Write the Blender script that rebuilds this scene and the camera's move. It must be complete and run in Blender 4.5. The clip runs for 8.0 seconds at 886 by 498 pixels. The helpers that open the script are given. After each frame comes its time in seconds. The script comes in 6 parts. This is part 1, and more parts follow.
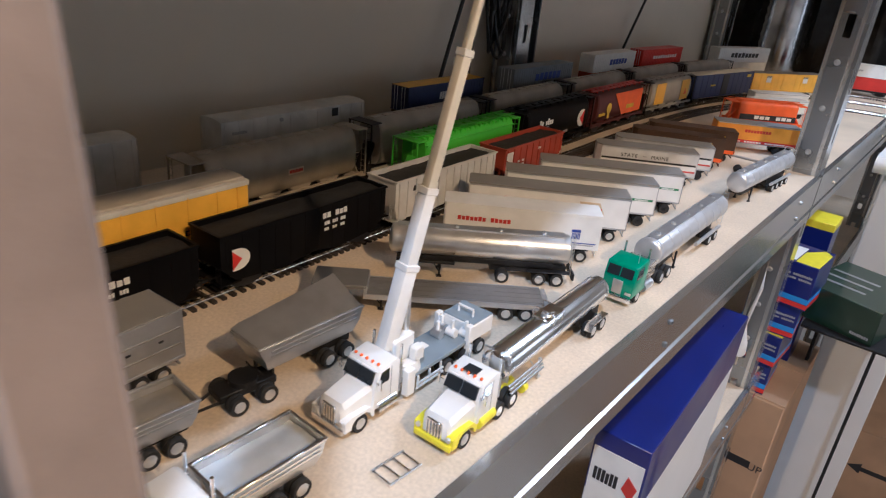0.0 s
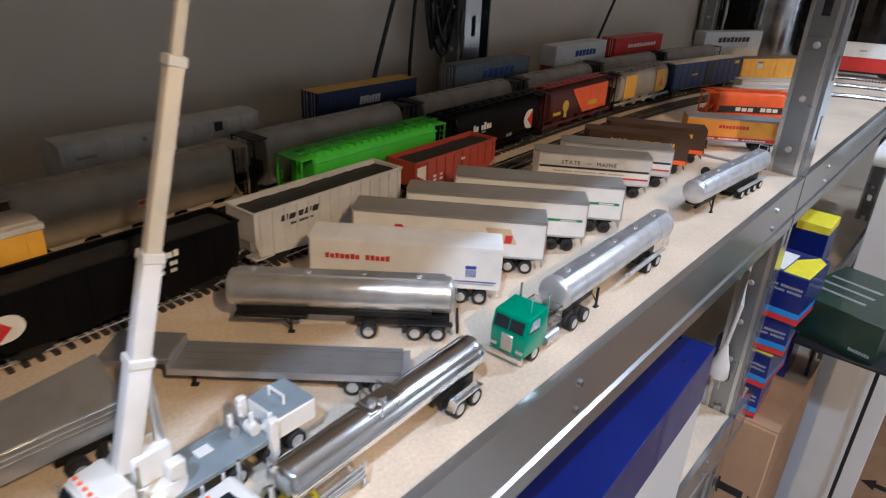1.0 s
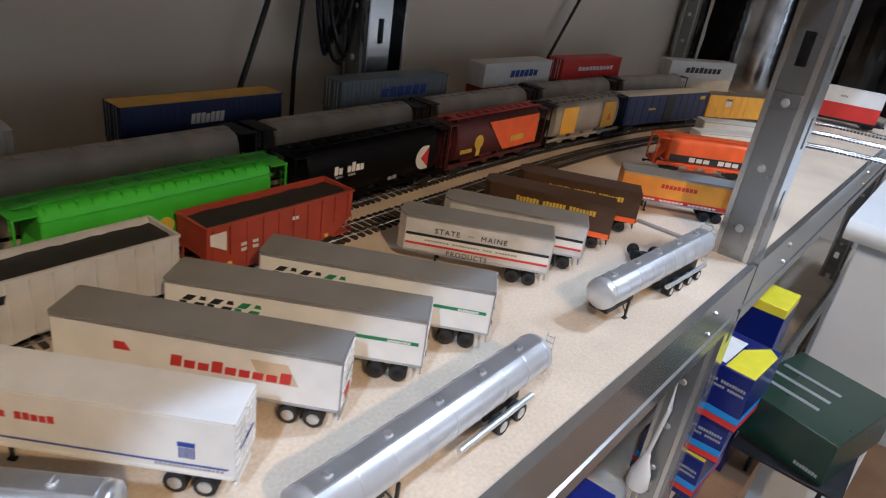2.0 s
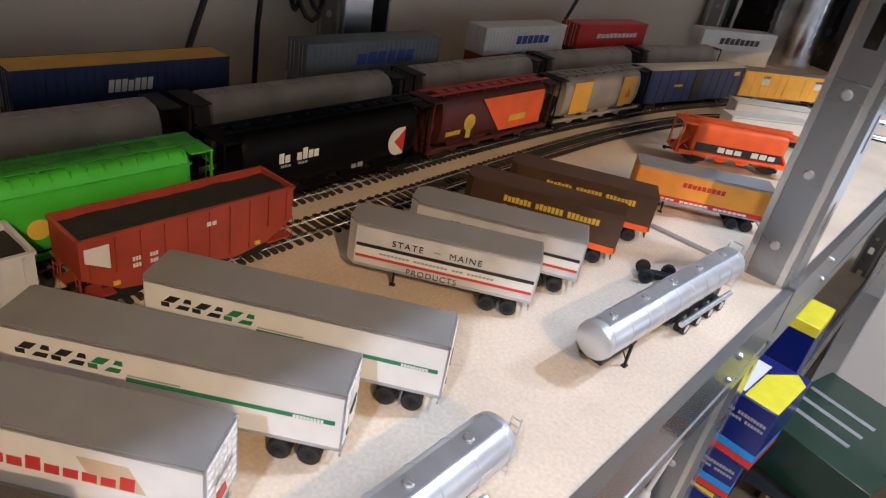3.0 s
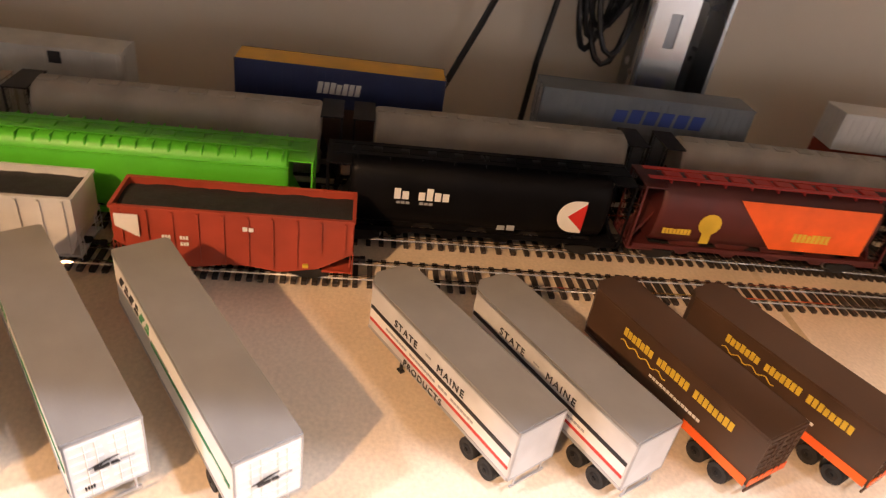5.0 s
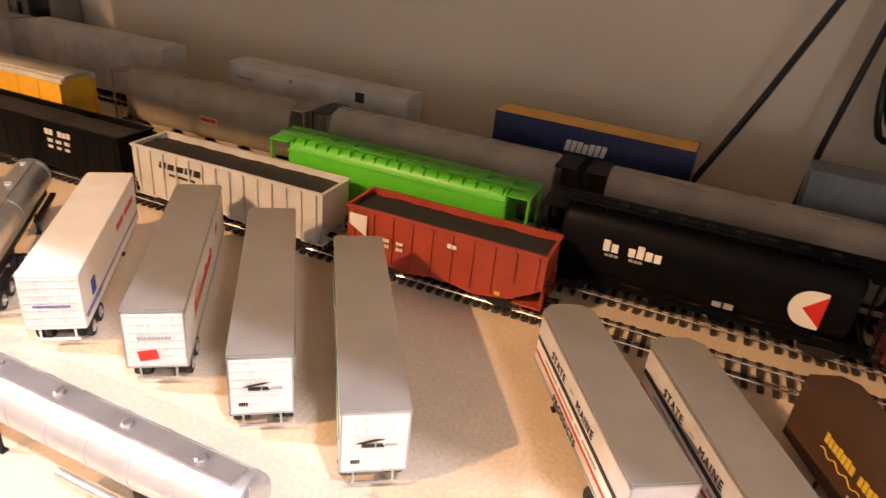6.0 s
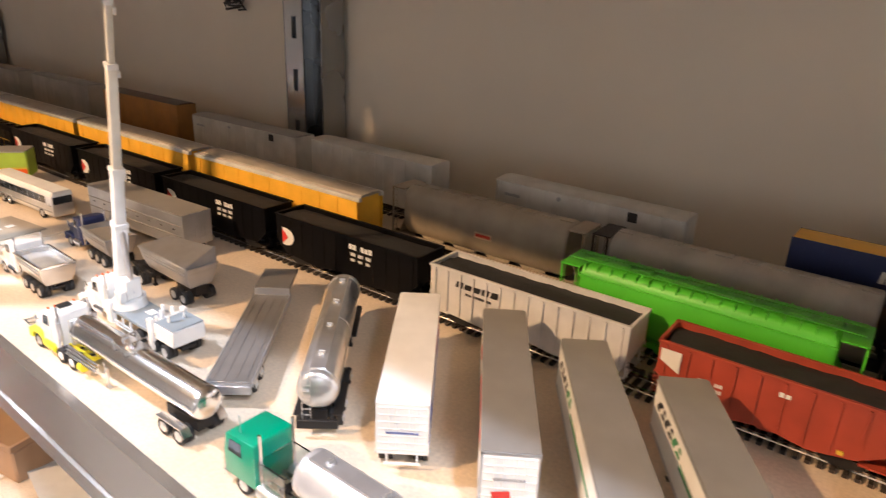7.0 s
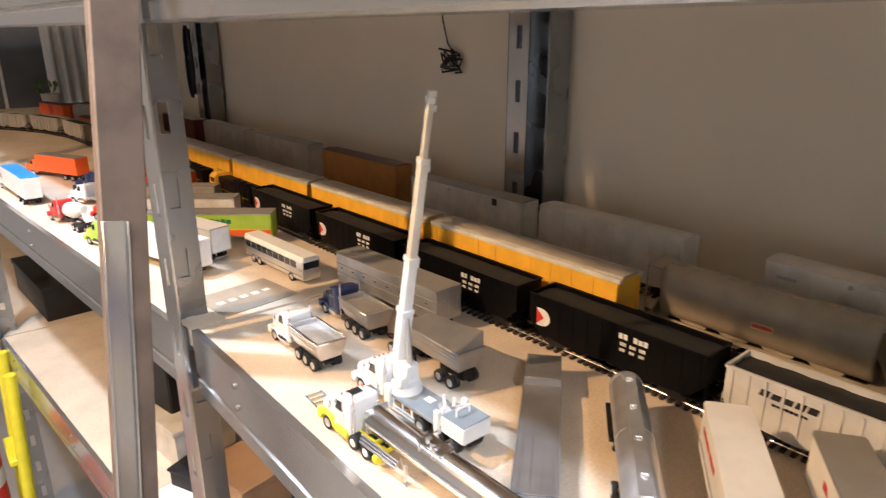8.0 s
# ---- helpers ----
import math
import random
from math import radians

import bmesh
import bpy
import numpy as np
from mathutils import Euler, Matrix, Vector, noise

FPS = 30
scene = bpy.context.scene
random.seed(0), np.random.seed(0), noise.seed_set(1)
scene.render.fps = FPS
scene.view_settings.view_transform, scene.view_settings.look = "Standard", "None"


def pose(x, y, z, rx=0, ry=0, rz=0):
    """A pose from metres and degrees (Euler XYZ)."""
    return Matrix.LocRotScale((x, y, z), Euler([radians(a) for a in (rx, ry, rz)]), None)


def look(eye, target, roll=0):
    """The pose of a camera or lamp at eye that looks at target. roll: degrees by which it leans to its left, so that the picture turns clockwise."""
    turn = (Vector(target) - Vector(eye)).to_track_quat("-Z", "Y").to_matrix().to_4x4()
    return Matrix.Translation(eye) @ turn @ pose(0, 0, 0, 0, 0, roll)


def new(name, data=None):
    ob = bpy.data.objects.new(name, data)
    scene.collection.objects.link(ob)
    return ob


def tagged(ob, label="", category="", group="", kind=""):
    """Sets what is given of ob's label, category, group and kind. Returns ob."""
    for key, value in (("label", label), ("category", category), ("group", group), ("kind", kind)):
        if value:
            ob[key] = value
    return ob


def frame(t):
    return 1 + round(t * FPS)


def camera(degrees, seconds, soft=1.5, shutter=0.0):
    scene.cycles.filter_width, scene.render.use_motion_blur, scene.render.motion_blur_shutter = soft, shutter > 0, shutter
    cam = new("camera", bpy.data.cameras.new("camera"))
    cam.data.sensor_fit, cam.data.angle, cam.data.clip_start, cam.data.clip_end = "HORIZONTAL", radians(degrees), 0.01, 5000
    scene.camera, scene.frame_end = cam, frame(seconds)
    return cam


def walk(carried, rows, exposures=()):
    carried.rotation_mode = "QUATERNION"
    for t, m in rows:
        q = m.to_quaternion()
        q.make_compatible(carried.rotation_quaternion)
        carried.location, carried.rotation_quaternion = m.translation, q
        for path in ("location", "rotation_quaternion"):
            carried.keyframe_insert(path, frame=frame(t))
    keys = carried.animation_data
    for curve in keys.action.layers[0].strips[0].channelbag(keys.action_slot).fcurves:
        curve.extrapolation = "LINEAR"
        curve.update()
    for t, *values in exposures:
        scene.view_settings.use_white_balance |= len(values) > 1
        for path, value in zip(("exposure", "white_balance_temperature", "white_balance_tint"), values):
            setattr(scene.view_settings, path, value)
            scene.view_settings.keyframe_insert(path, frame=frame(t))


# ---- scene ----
cam = camera(67.8, 8.0, 1.2, 0.2)
PATH = [
    (0, (0.14, 0.169, 0.248), (-0.963, 1.619, -0.577), 5.5),
    (0.5, (0.151, 0.248, 0.242), (-1.004, 1.654, -0.59), 3.9),
    (1, (0.156, 0.329, 0.243), (-0.988, 1.737, -0.599), 3.0),
    (1.5, (0.131, 0.461, 0.24), (-0.983, 1.909, -0.574), 4.8),
    (1.7, (0.125, 0.501, 0.252), (-0.973, 1.958, -0.567), 6.8),
    (2.8, (0.074, 0.66, 0.239), (-0.978, 2.063, -0.722), 10.0),
    (3, (0.067, 0.669, 0.242), (-0.998, 2.056, -0.729), 10.9),
    (3.5, (0.059, 0.725, 0.253), (-1.269, 1.828, -0.756), 10.7),
    (4, (0.064, 0.757, 0.275), (-1.35, 1.697, -0.782), 10.4),
    (4.2, (0.064, 0.769, 0.278), (-1.357, 1.679, -0.796), 9.5),
    (5.3, (0.09, 0.97, 0.244), (-1.597, 0.867, -0.824), 9.4),
    (5.5, (0.091, 0.983, 0.239), (-1.585, 0.697, -0.814), 8.8),
    (6, (0.096, 0.989, 0.23), (-1.549, 0.316, -0.686), 6.1),
    (6.5, (0.107, 0.953, 0.237), (-1.475, 0.036, -0.574), 4.8),
    (7, (0.136, 0.897, 0.251), (-1.336, -0.251, -0.467), 2.4),
    (7.5, (0.161, 0.846, 0.263), (-1.179, -0.482, -0.401), 0.3),
    (8, (0.184, 0.792, 0.279), (-1.014, -0.683, -0.345), -0.1),
]
walk(cam, [(t, look(eye, target, roll)) for t, eye, target, roll in PATH],
     [(0.0, -1.08, 4950, 13), (1.7, -1.1, 4800, 10), (3.0, -0.85, 5000, 13), (4.2, -0.45, 5300, 17), (5.5, -0.1, 6500, 27), (6.5, -0.1, 5950, 21), (8.0, -0.25, 5600, 15)])

# ---- world and lamps: three white ceiling lamps along the shelf, two of them added fill, a warm one out in the aisle ----
world = bpy.data.worlds.new("room_air")
scene.world = world
world.use_nodes = True
world.node_tree.nodes["Background"].inputs[0].default_value = (0.9, 0.86, 0.8, 1)
world.node_tree.nodes["Background"].inputs[1].default_value = 0.02


def area_lamp(name, eye, target, size, watts, colour):
    data = bpy.data.lights.new(name, "AREA")
    data.shape, data.size, data.energy, data.color = "DISK", size, watts, colour
    ob = new(name, data)
    ob.matrix_basis = look(eye, target)
    return ob


LAMP_SIDE, LAMP_FAR, NEAR_FILL, TABLE_FILL = (1.25, 0.05, 1.19), (0.40, 1.50, 1.19), (0.42, -0.30, 1.19), (0.75, 2.0, 1.19)
area_lamp("lamp_side", LAMP_SIDE, (-0.2, 0.6, 0.0), 0.06, 52, (1.0, 0.60, 0.26))
area_lamp("lamp_far", LAMP_FAR, (0.2, 1.0, 0.0), 0.08, 14.5, (0.90, 0.96, 1.0))
# added fill that lifts the near shelf end and its wall
area_lamp("near_fill", NEAR_FILL, (0.1, -0.1, 0.0), 0.08, 28, (0.92, 0.97, 1.0))
# added fill over the table, bounced off it onto the back wall
area_lamp("table_fill", TABLE_FILL, (0.6, 2.0, 0.0), 0.22, 20, (1.0, 0.96, 0.88))
# low fill onto the back wall, set in an unseen, added window
area_lamp("window_fill", (2.17, 2.7, 0.3), (-0.5, 1.4, 0.1), 0.85, 6, (1.0, 0.96, 0.86))


# ---- materials ----
def mat(name, colour, rough=0.5, metal=0.0, vary=0.12, scale=60.0, bump=0.15, grain=600.0, stain=None, coat=0.0, rand=0.0, spec=0.5, fine=0.0):
    m = bpy.data.materials.new(name)
    m.use_nodes = True
    nt = m.node_tree
    b = nt.nodes["Principled BSDF"]
    L = nt.links.new
    co = nt.nodes.new("ShaderNodeTexCoord")
    n1 = nt.nodes.new("ShaderNodeTexNoise")
    n1.inputs["Scale"].default_value, n1.inputs["Detail"].default_value = scale, 5
    n2 = nt.nodes.new("ShaderNodeTexNoise")
    n2.inputs["Scale"].default_value, n2.inputs["Detail"].default_value = grain, 3
    L(co.outputs["Object"], n1.inputs["Vector"])
    L(co.outputs["Object"], n2.inputs["Vector"])
    ramp = nt.nodes.new("ShaderNodeValToRGB")
    dark = stain or tuple(c * (1 - 2.2 * vary) for c in colour)
    lite = tuple(min(1, c * (1 + vary)) for c in colour)
    ramp.color_ramp.elements[0].color, ramp.color_ramp.elements[0].position = (*dark, 1), 0.28
    ramp.color_ramp.elements[1].color, ramp.color_ramp.elements[1].position = (*lite, 1), 0.62
    L(n1.outputs["Fac"], ramp.inputs["Fac"])
    out = ramp.outputs["Color"]
    if rand:
        info = nt.nodes.new("ShaderNodeObjectInfo")
        hsv = nt.nodes.new("ShaderNodeHueSaturation")
        mr = nt.nodes.new("ShaderNodeMapRange")
        mr.inputs["To Min"].default_value, mr.inputs["To Max"].default_value = 1 - rand, 1 + rand
        L(info.outputs["Random"], mr.inputs["Value"])
        L(mr.outputs["Result"], hsv.inputs["Value"])
        L(out, hsv.inputs["Color"])
        out = hsv.outputs["Color"]
    if fine:
        fm = nt.nodes.new("ShaderNodeMapRange")
        fm.inputs["From Min"].default_value, fm.inputs["From Max"].default_value = 0.3, 0.7
        fm.inputs["To Min"].default_value, fm.inputs["To Max"].default_value = 1 - fine, 1 + fine
        L(n2.outputs["Fac"], fm.inputs["Value"])
        fh = nt.nodes.new("ShaderNodeHueSaturation")
        L(fm.outputs["Result"], fh.inputs["Value"])
        L(out, fh.inputs["Color"])
        out = fh.outputs["Color"]
    L(out, b.inputs["Base Color"])
    rr = nt.nodes.new("ShaderNodeMapRange")
    rr.inputs["To Min"].default_value, rr.inputs["To Max"].default_value = max(0.03, rough * 0.75), min(1, rough * 1.25)
    L(n1.outputs["Fac"], rr.inputs["Value"])
    L(rr.outputs["Result"], b.inputs["Roughness"])
    b.inputs["Metallic"].default_value = metal
    b.inputs["Coat Weight"].default_value = coat
    b.inputs["Specular IOR Level"].default_value = spec
    if bump:
        bp = nt.nodes.new("ShaderNodeBump")
        bp.inputs["Strength"].default_value, bp.inputs["Distance"].default_value = bump, 0.0005
        L(n2.outputs["Fac"], bp.inputs["Height"])
        L(bp.outputs["Normal"], b.inputs["Normal"])
    return m


M = {}
M["board"] = mat("shelf_board", (0.68, 0.57, 0.43), 0.58, 0, 0.06, 14, 0.30, 420, fine=0.09)
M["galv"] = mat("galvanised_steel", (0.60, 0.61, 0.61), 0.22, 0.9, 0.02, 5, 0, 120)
# darker copy of galv: shade on the uprights' side faces, plain tone elsewhere
M["galv_dark"] = mat("dark_galvanised_steel", (0.32, 0.335, 0.345), 0.28, 0.92, 0.03, 8, 0, 150)
M["wall"] = mat("painted_wall", (0.78, 0.72, 0.61), 0.85, 0, 0.04, 3, 0.25, 90)
M["room"] = mat("room_paint", (0.80, 0.78, 0.74), 0.9, 0, 0.04, 3, 0.2, 60)
M["floor"] = mat("concrete_floor", (0.46, 0.44, 0.41), 0.6, 0, 0.08, 4, 0.3, 80)
M["timber"] = mat("planed_timber", (0.21, 0.155, 0.115), 0.65, 0, 0.14, 25, 0.3, 300)
M["chrome"] = mat("chrome_plating", (0.86, 0.86, 0.87), 0.16, 1.0, 0.04, 60, 0.03, 500)
M["satin"] = mat("satin_silver", (0.72, 0.73, 0.74), 0.30, 0.85, 0.06, 60, 0.06, 700)
M["tanksilver"] = mat("tank_silver_plastic", (0.62, 0.63, 0.65), 0.32, 0.55, 0.05, 60, 0.05, 700, coat=0.2)
M["silver"] = mat("silver_paint", (0.50, 0.51, 0.53), 0.38, 0.75, 0.06, 60, 0.08, 800)
M["roofgrey"] = mat("grey_roof_paint", (0.30, 0.29, 0.27), 0.5, 0.25, 0.05, 40, 0.1, 700)
M["white"] = mat("white_paint", (0.80, 0.80, 0.78), 0.42, 0, 0.03, 50, 0.05, 700)
M["ivory"] = mat("ivory_paint", (0.72, 0.69, 0.60), 0.5, 0, 0.05, 50, 0.06, 700)
M["offwhite"] = mat("aged_white_paint", (0.62, 0.61, 0.57), 0.55, 0, 0.08, 40, 0.06, 700)
M["black"] = mat("black_paint", (0.005, 0.005, 0.006), 0.40, 0, 0.1, 50, 0.05, 700, spec=0.08)
M["rubber"] = mat("black_rubber", (0.018, 0.018, 0.018), 0.75, 0, 0.15, 90, 0.2, 900)
M["underframe"] = mat("black_plastic", (0.014, 0.014, 0.015), 0.5, 0, 0.15, 90, 0.1, 900, spec=0.3)
M["coal"] = mat("coal_load", (0.018, 0.018, 0.019), 0.75, 0, 0.35, 220, 0.9, 700)
M["green"] = mat("bright_green_paint", (0.085, 0.50, 0.015), 0.42, 0, 0.05, 50, 0.08, 700)
M["cabgreen"] = mat("teal_green_plastic", (0.0, 0.26, 0.15), 0.32, 0, 0.05, 50, 0.04, 700, coat=0.3)
M["red"] = mat("oxide_red_paint", (0.36, 0.055, 0.025), 0.5, 0, 0.08, 50, 0.06, 700)
M["signalred"] = mat("signal_red_paint", (0.62, 0.03, 0.02), 0.42, 0, 0.05, 50, 0.05, 700)
M["maroon"] = mat("maroon_paint", (0.085, 0.016, 0.015), 0.5, 0, 0.1, 50, 0.06, 700)
M["orange"] = mat("orange_paint", (0.90, 0.14, 0.012), 0.45, 0, 0.06, 50, 0.06, 700)
M["amber"] = mat("amber_yellow_paint", (0.88, 0.49, 0.03), 0.42, 0, 0.06, 40, 0.06, 700)
M["yellow"] = mat("lemon_yellow_paint", (0.80, 0.72, 0.02), 0.38, 0, 0.04, 50, 0.04, 700)
M["lime"] = mat("lime_green_paint", (0.42, 0.62, 0.06), 0.45, 0, 0.05, 50, 0.05, 700)
M["brown"] = mat("dark_brown_paint", (0.075, 0.04, 0.022), 0.5, 0, 0.08, 50, 0.06, 700)
M["tan"] = mat("tan_paint", (0.36, 0.31, 0.235), 0.5, 0, 0.08, 40, 0.06, 700)
M["cargrey"] = mat("weathered_grey_paint", (0.40, 0.37, 0.32), 0.55, 0, 0.10, 30, 0.1, 600, rand=0.08)
M["navy"] = mat("navy_blue_paint", (0.018, 0.03, 0.11), 0.45, 0, 0.08, 50, 0.06, 700)
M["blue"] = mat("royal_blue_card", (0.008, 0.016, 0.16), 0.3, 0, 0.05, 20, 0.04, 400, coat=0.3)
M["sky"] = mat("light_blue_print", (0.05, 0.28, 0.75), 0.35, 0, 0.04, 30, 0.03, 400)
M["slate"] = mat("slate_grey_deck", (0.24, 0.29, 0.33), 0.5, 0.1, 0.06, 50, 0.06, 700)
M["bluegrey"] = mat("faded_blue_grey", (0.20, 0.23, 0.26), 0.5, 0, 0.08, 40, 0.06, 700)
M["darkgreen"] = mat("dark_green_card", (0.012, 0.035, 0.02), 0.3, 0, 0.08, 20, 0.04, 300, coat=0.3)
M["gold"] = mat("yellow_print", (0.72, 0.52, 0.04), 0.5, 0, 0.04, 50, 0.02, 500)
M["ink"] = mat("black_print", (0.015, 0.015, 0.018), 0.5, 0, 0.05, 50, 0.02, 500)
M["redink"] = mat("red_print", (0.55, 0.04, 0.03), 0.5, 0, 0.05, 50, 0.02, 500)
M["greenink"] = mat("green_print", (0.03, 0.22, 0.09), 0.5, 0, 0.05, 50, 0.02, 500)
M["blueink"] = mat("blue_print", (0.03, 0.07, 0.35), 0.5, 0, 0.05, 50, 0.02, 500)
M["whiteink"] = mat("white_print", (0.78, 0.78, 0.76), 0.5, 0, 0.03, 50, 0.02, 500)
M["greyink"] = mat("grey_print", (0.35, 0.36, 0.38), 0.5, 0, 0.05, 50, 0.02, 500)
M["tanink"] = mat("beige_print", (0.62, 0.50, 0.34), 0.5, 0, 0.05, 50, 0.02, 500)
M["glass"] = mat("dark_window_plastic", (0.02, 0.025, 0.03), 0.12, 0, 0.05, 50, 0.0, 500, coat=0.5)
M["clear"] = mat("smoky_clear_plastic", (0.58, 0.63, 0.67), 0.15, 0.2, 0.06, 50, 0.02, 500, coat=0.5)
M["tie"] = mat("brown_sleeper_plastic", (0.035, 0.026, 0.02), 0.65, 0, 0.15, 90, 0.15, 900)
M["rail"] = mat("nickel_silver_rail", (0.60, 0.56, 0.50), 0.25, 1.0, 0.12, 60, 0.04, 700)
M["card"] = mat("brown_cardboard", (0.42, 0.27, 0.16), 0.8, 0, 0.08, 12, 0.25, 200)
M["cable"] = mat("black_cable", (0.012, 0.012, 0.012), 0.45, 0, 0.1, 50, 0.05, 400)
M["whiteplastic"] = mat("white_plastic", (0.80, 0.80, 0.79), 0.35, 0, 0.03, 20, 0.02, 300, coat=0.3)
M["panel"] = mat("white_laminate", (0.74, 0.75, 0.75), 0.4, 0, 0.03, 6, 0.05, 100)
M["foil"] = mat("crinkled_foil", (0.55, 0.56, 0.58), 0.22, 1.0, 0.3, 14, 1.0, 40)
M["clearglass"] = mat("clear_plastic", (0.92, 0.95, 0.96), 0.06, 0, 0.02, 50, 0.0, 500)
M["clearglass"].node_tree.nodes["Principled BSDF"].inputs["Transmission Weight"].default_value = 1.0
lampmat = bpy.data.materials.new("lamp_diffuser")
lampmat.use_nodes = True
lampmat.node_tree.nodes["Principled BSDF"].inputs["Emission Color"].default_value = (1, 0.9, 0.75, 1)
lampmat.node_tree.nodes["Principled BSDF"].inputs["Emission Strength"].default_value = 4


# ---- mesh helpers ----
def box(bm, x0, x1, y0, y1, z0, z1, bevel=0.0, seg=1):
    made = bmesh.ops.create_cube(bm, size=1.0)
    vs = made["verts"]
    for v in vs:
        v.co = Vector((x0 + (v.co.x + 0.5) * (x1 - x0), y0 + (v.co.y + 0.5) * (y1 - y0), z0 + (v.co.z + 0.5) * (z1 - z0)))
    if bevel:
        es = {e for v in vs for e in v.link_edges}
        bmesh.ops.bevel(bm, geom=list(es), offset=bevel, segments=seg, affect="EDGES", profile=0.5)
    return bm


def cyl(bm, p0, p1, r0, r1=None, seg=14):
    p0, p1 = Vector(p0), Vector(p1)
    d = p1 - p0
    m = Matrix.Translation((p0 + p1) / 2) @ d.to_track_quat("Z", "Y").to_matrix().to_4x4()
    bmesh.ops.create_cone(bm, cap_ends=True, segments=seg, radius1=r0, radius2=r0 if r1 is None else r1, depth=d.length, matrix=m)
    return bm


def prism(bm, pts, axis, a0, a1):
    """A polygon swept along an axis. pts are the two other coordinates, in x, y, z order."""
    def at(p, a):
        return {"x": (a, p[0], p[1]), "y": (p[0], a, p[1]), "z": (p[0], p[1], a)}[axis]
    lo, hi = [bm.verts.new(at(p, a0)) for p in pts], [bm.verts.new(at(p, a1)) for p in pts]
    n = len(pts)
    bm.faces.new(lo), bm.faces.new(hi)
    for i in range(n):
        bm.faces.new((lo[i], lo[(i + 1) % n], hi[(i + 1) % n], hi[i]))
    bmesh.ops.recalc_face_normals(bm, faces=bm.faces[:])
    return bm


def rings(bm, sections):
    """Closed rings of equal count, skinned one to the next and capped."""
    vs = [[bm.verts.new(p) for p in s] for s in sections]
    n = len(vs[0])
    for a, b in zip(vs, vs[1:]):
        for i in range(n):
            bm.faces.new((a[i], a[(i + 1) % n], b[(i + 1) % n], b[i]))
    bm.faces.new(vs[0]), bm.faces.new(vs[-1])
    bmesh.ops.recalc_face_normals(bm, faces=bm.faces[:])
    return bm


def tube(bm, pts, r, seg=6):
    pts = [Vector(p) for p in pts]
    secs = []
    for i, p in enumerate(pts):
        d = (pts[min(i + 1, len(pts) - 1)] - pts[max(i - 1, 0)]).normalized()
        q = d.to_track_quat("Z", "Y")
        secs.append([p + q @ Vector((r * math.cos(2 * math.pi * k / seg), r * math.sin(2 * math.pi * k / seg), 0)) for k in range(seg)])
    return rings(bm, secs)


def mesh_of(name, bm, material, smooth=True):
    me = bpy.data.meshes.new(name)
    bm.to_mesh(me)
    bm.free()
    me.materials.append(material)
    if smooth:
        me.shade_smooth()
        me.set_sharp_from_angle(angle=radians(38))
    return me


def part(name, bm, material, parent, label="", at=None):
    me = bm if isinstance(bm, bpy.types.Mesh) else mesh_of(name, bm, M[material] if isinstance(material, str) else material)
    ob = new(name, me)
    ob.parent = parent
    if at is not None:
        ob.matrix_basis = at
    if label:
        ob["label"] = label
    return ob


def thing(name, label, category, m=None, group="", kind=""):
    ob = new(name)
    ob.empty_display_size = 0.01
    tagged(ob, label, category, group, kind)
    if m is not None:
        ob.matrix_basis = m
    return ob


def solid(name, bm, material, label, category, m=None, group="", kind=""):
    ob = new(name, mesh_of(name, bm, M[material] if isinstance(material, str) else material))
    if m is not None:
        ob.matrix_basis = m
    return tagged(ob, label, category, group, kind)


def B():
    return bmesh.new()


def bars(bm, x0, x1, z0, z1, y, count, side=-1, seed=1, thick=0.0003, gaps=(), slant=0.0, lower=False):
    """A line of lettering as plain bars, on the plane y of a body whose outside is towards side."""
    rng = random.Random(seed)
    w = (x1 - x0) / count
    for i in range(count):
        if i in gaps:
            continue
        a, b = x0 + i * w + w * 0.06, x0 + (i + 1) * w - w * 0.15
        h = z1 - (z1 - z0) * (rng.choice((0.0, 0.34, 0.34, 0.30)) if lower and i else rng.choice((0.0, 0.0, 0.12)))
        pts = [(a, z0), (b, z0), (b + slant * (h - z0), h), (a + slant * (h - z0), h)]
        ya, yb = sorted((y, y + side * thick))
        prism(bm, pts, "y", ya, yb)
    return bm


def lettering(word, size, material, parent, m, thick=0.00015, name="lettering", space=1.0):
    cu = bpy.data.curves.new("words", "FONT")
    cu.body, cu.size, cu.extrude, cu.align_x, cu.space_character = word, size, thick, "CENTER", space
    tmp = new("words", cu)
    bpy.context.view_layer.update()
    me = bpy.data.meshes.new_from_object(tmp.evaluated_get(bpy.context.evaluated_depsgraph_get()))
    bpy.data.objects.remove(tmp)
    me.materials.clear()
    me.materials.append(M[material])
    ob = new(name, me)
    ob.parent = parent
    ob.matrix_basis = m
    return ob


# ---- wheels shared by the road vehicles ----
def wheel_meshes():
    t = B()
    secs = []
    prof = ((0.0040, -0.0016), (0.0054, -0.0018), (0.0057, -0.0012), (0.0057, 0.0012), (0.0054, 0.0018), (0.0040, 0.0016))
    n = 18
    for r, y in prof:
        secs.append([(r * math.cos(2 * math.pi * k / n), y, r * math.sin(2 * math.pi * k / n)) for k in range(n)])
    rings(t, secs)
    h = B()
    cyl(h, (0, -0.0014, 0), (0, -0.0020, 0), 0.0038, 0.0030, 14)
    cyl(h, (0, -0.0020, 0), (0, -0.0030, 0), 0.0014, 0.0010, 8)
    cyl(h, (0, 0.0014, 0), (0, 0.0020, 0), 0.0038, 0.0030, 14)
    return mesh_of("tyre", t, M["rubber"]), mesh_of("rim", h, M["satin"]), mesh_of("rim_dark", hub_dark(), M["underframe"]), mesh_of("rim_white", hub_dark(), M["white"])


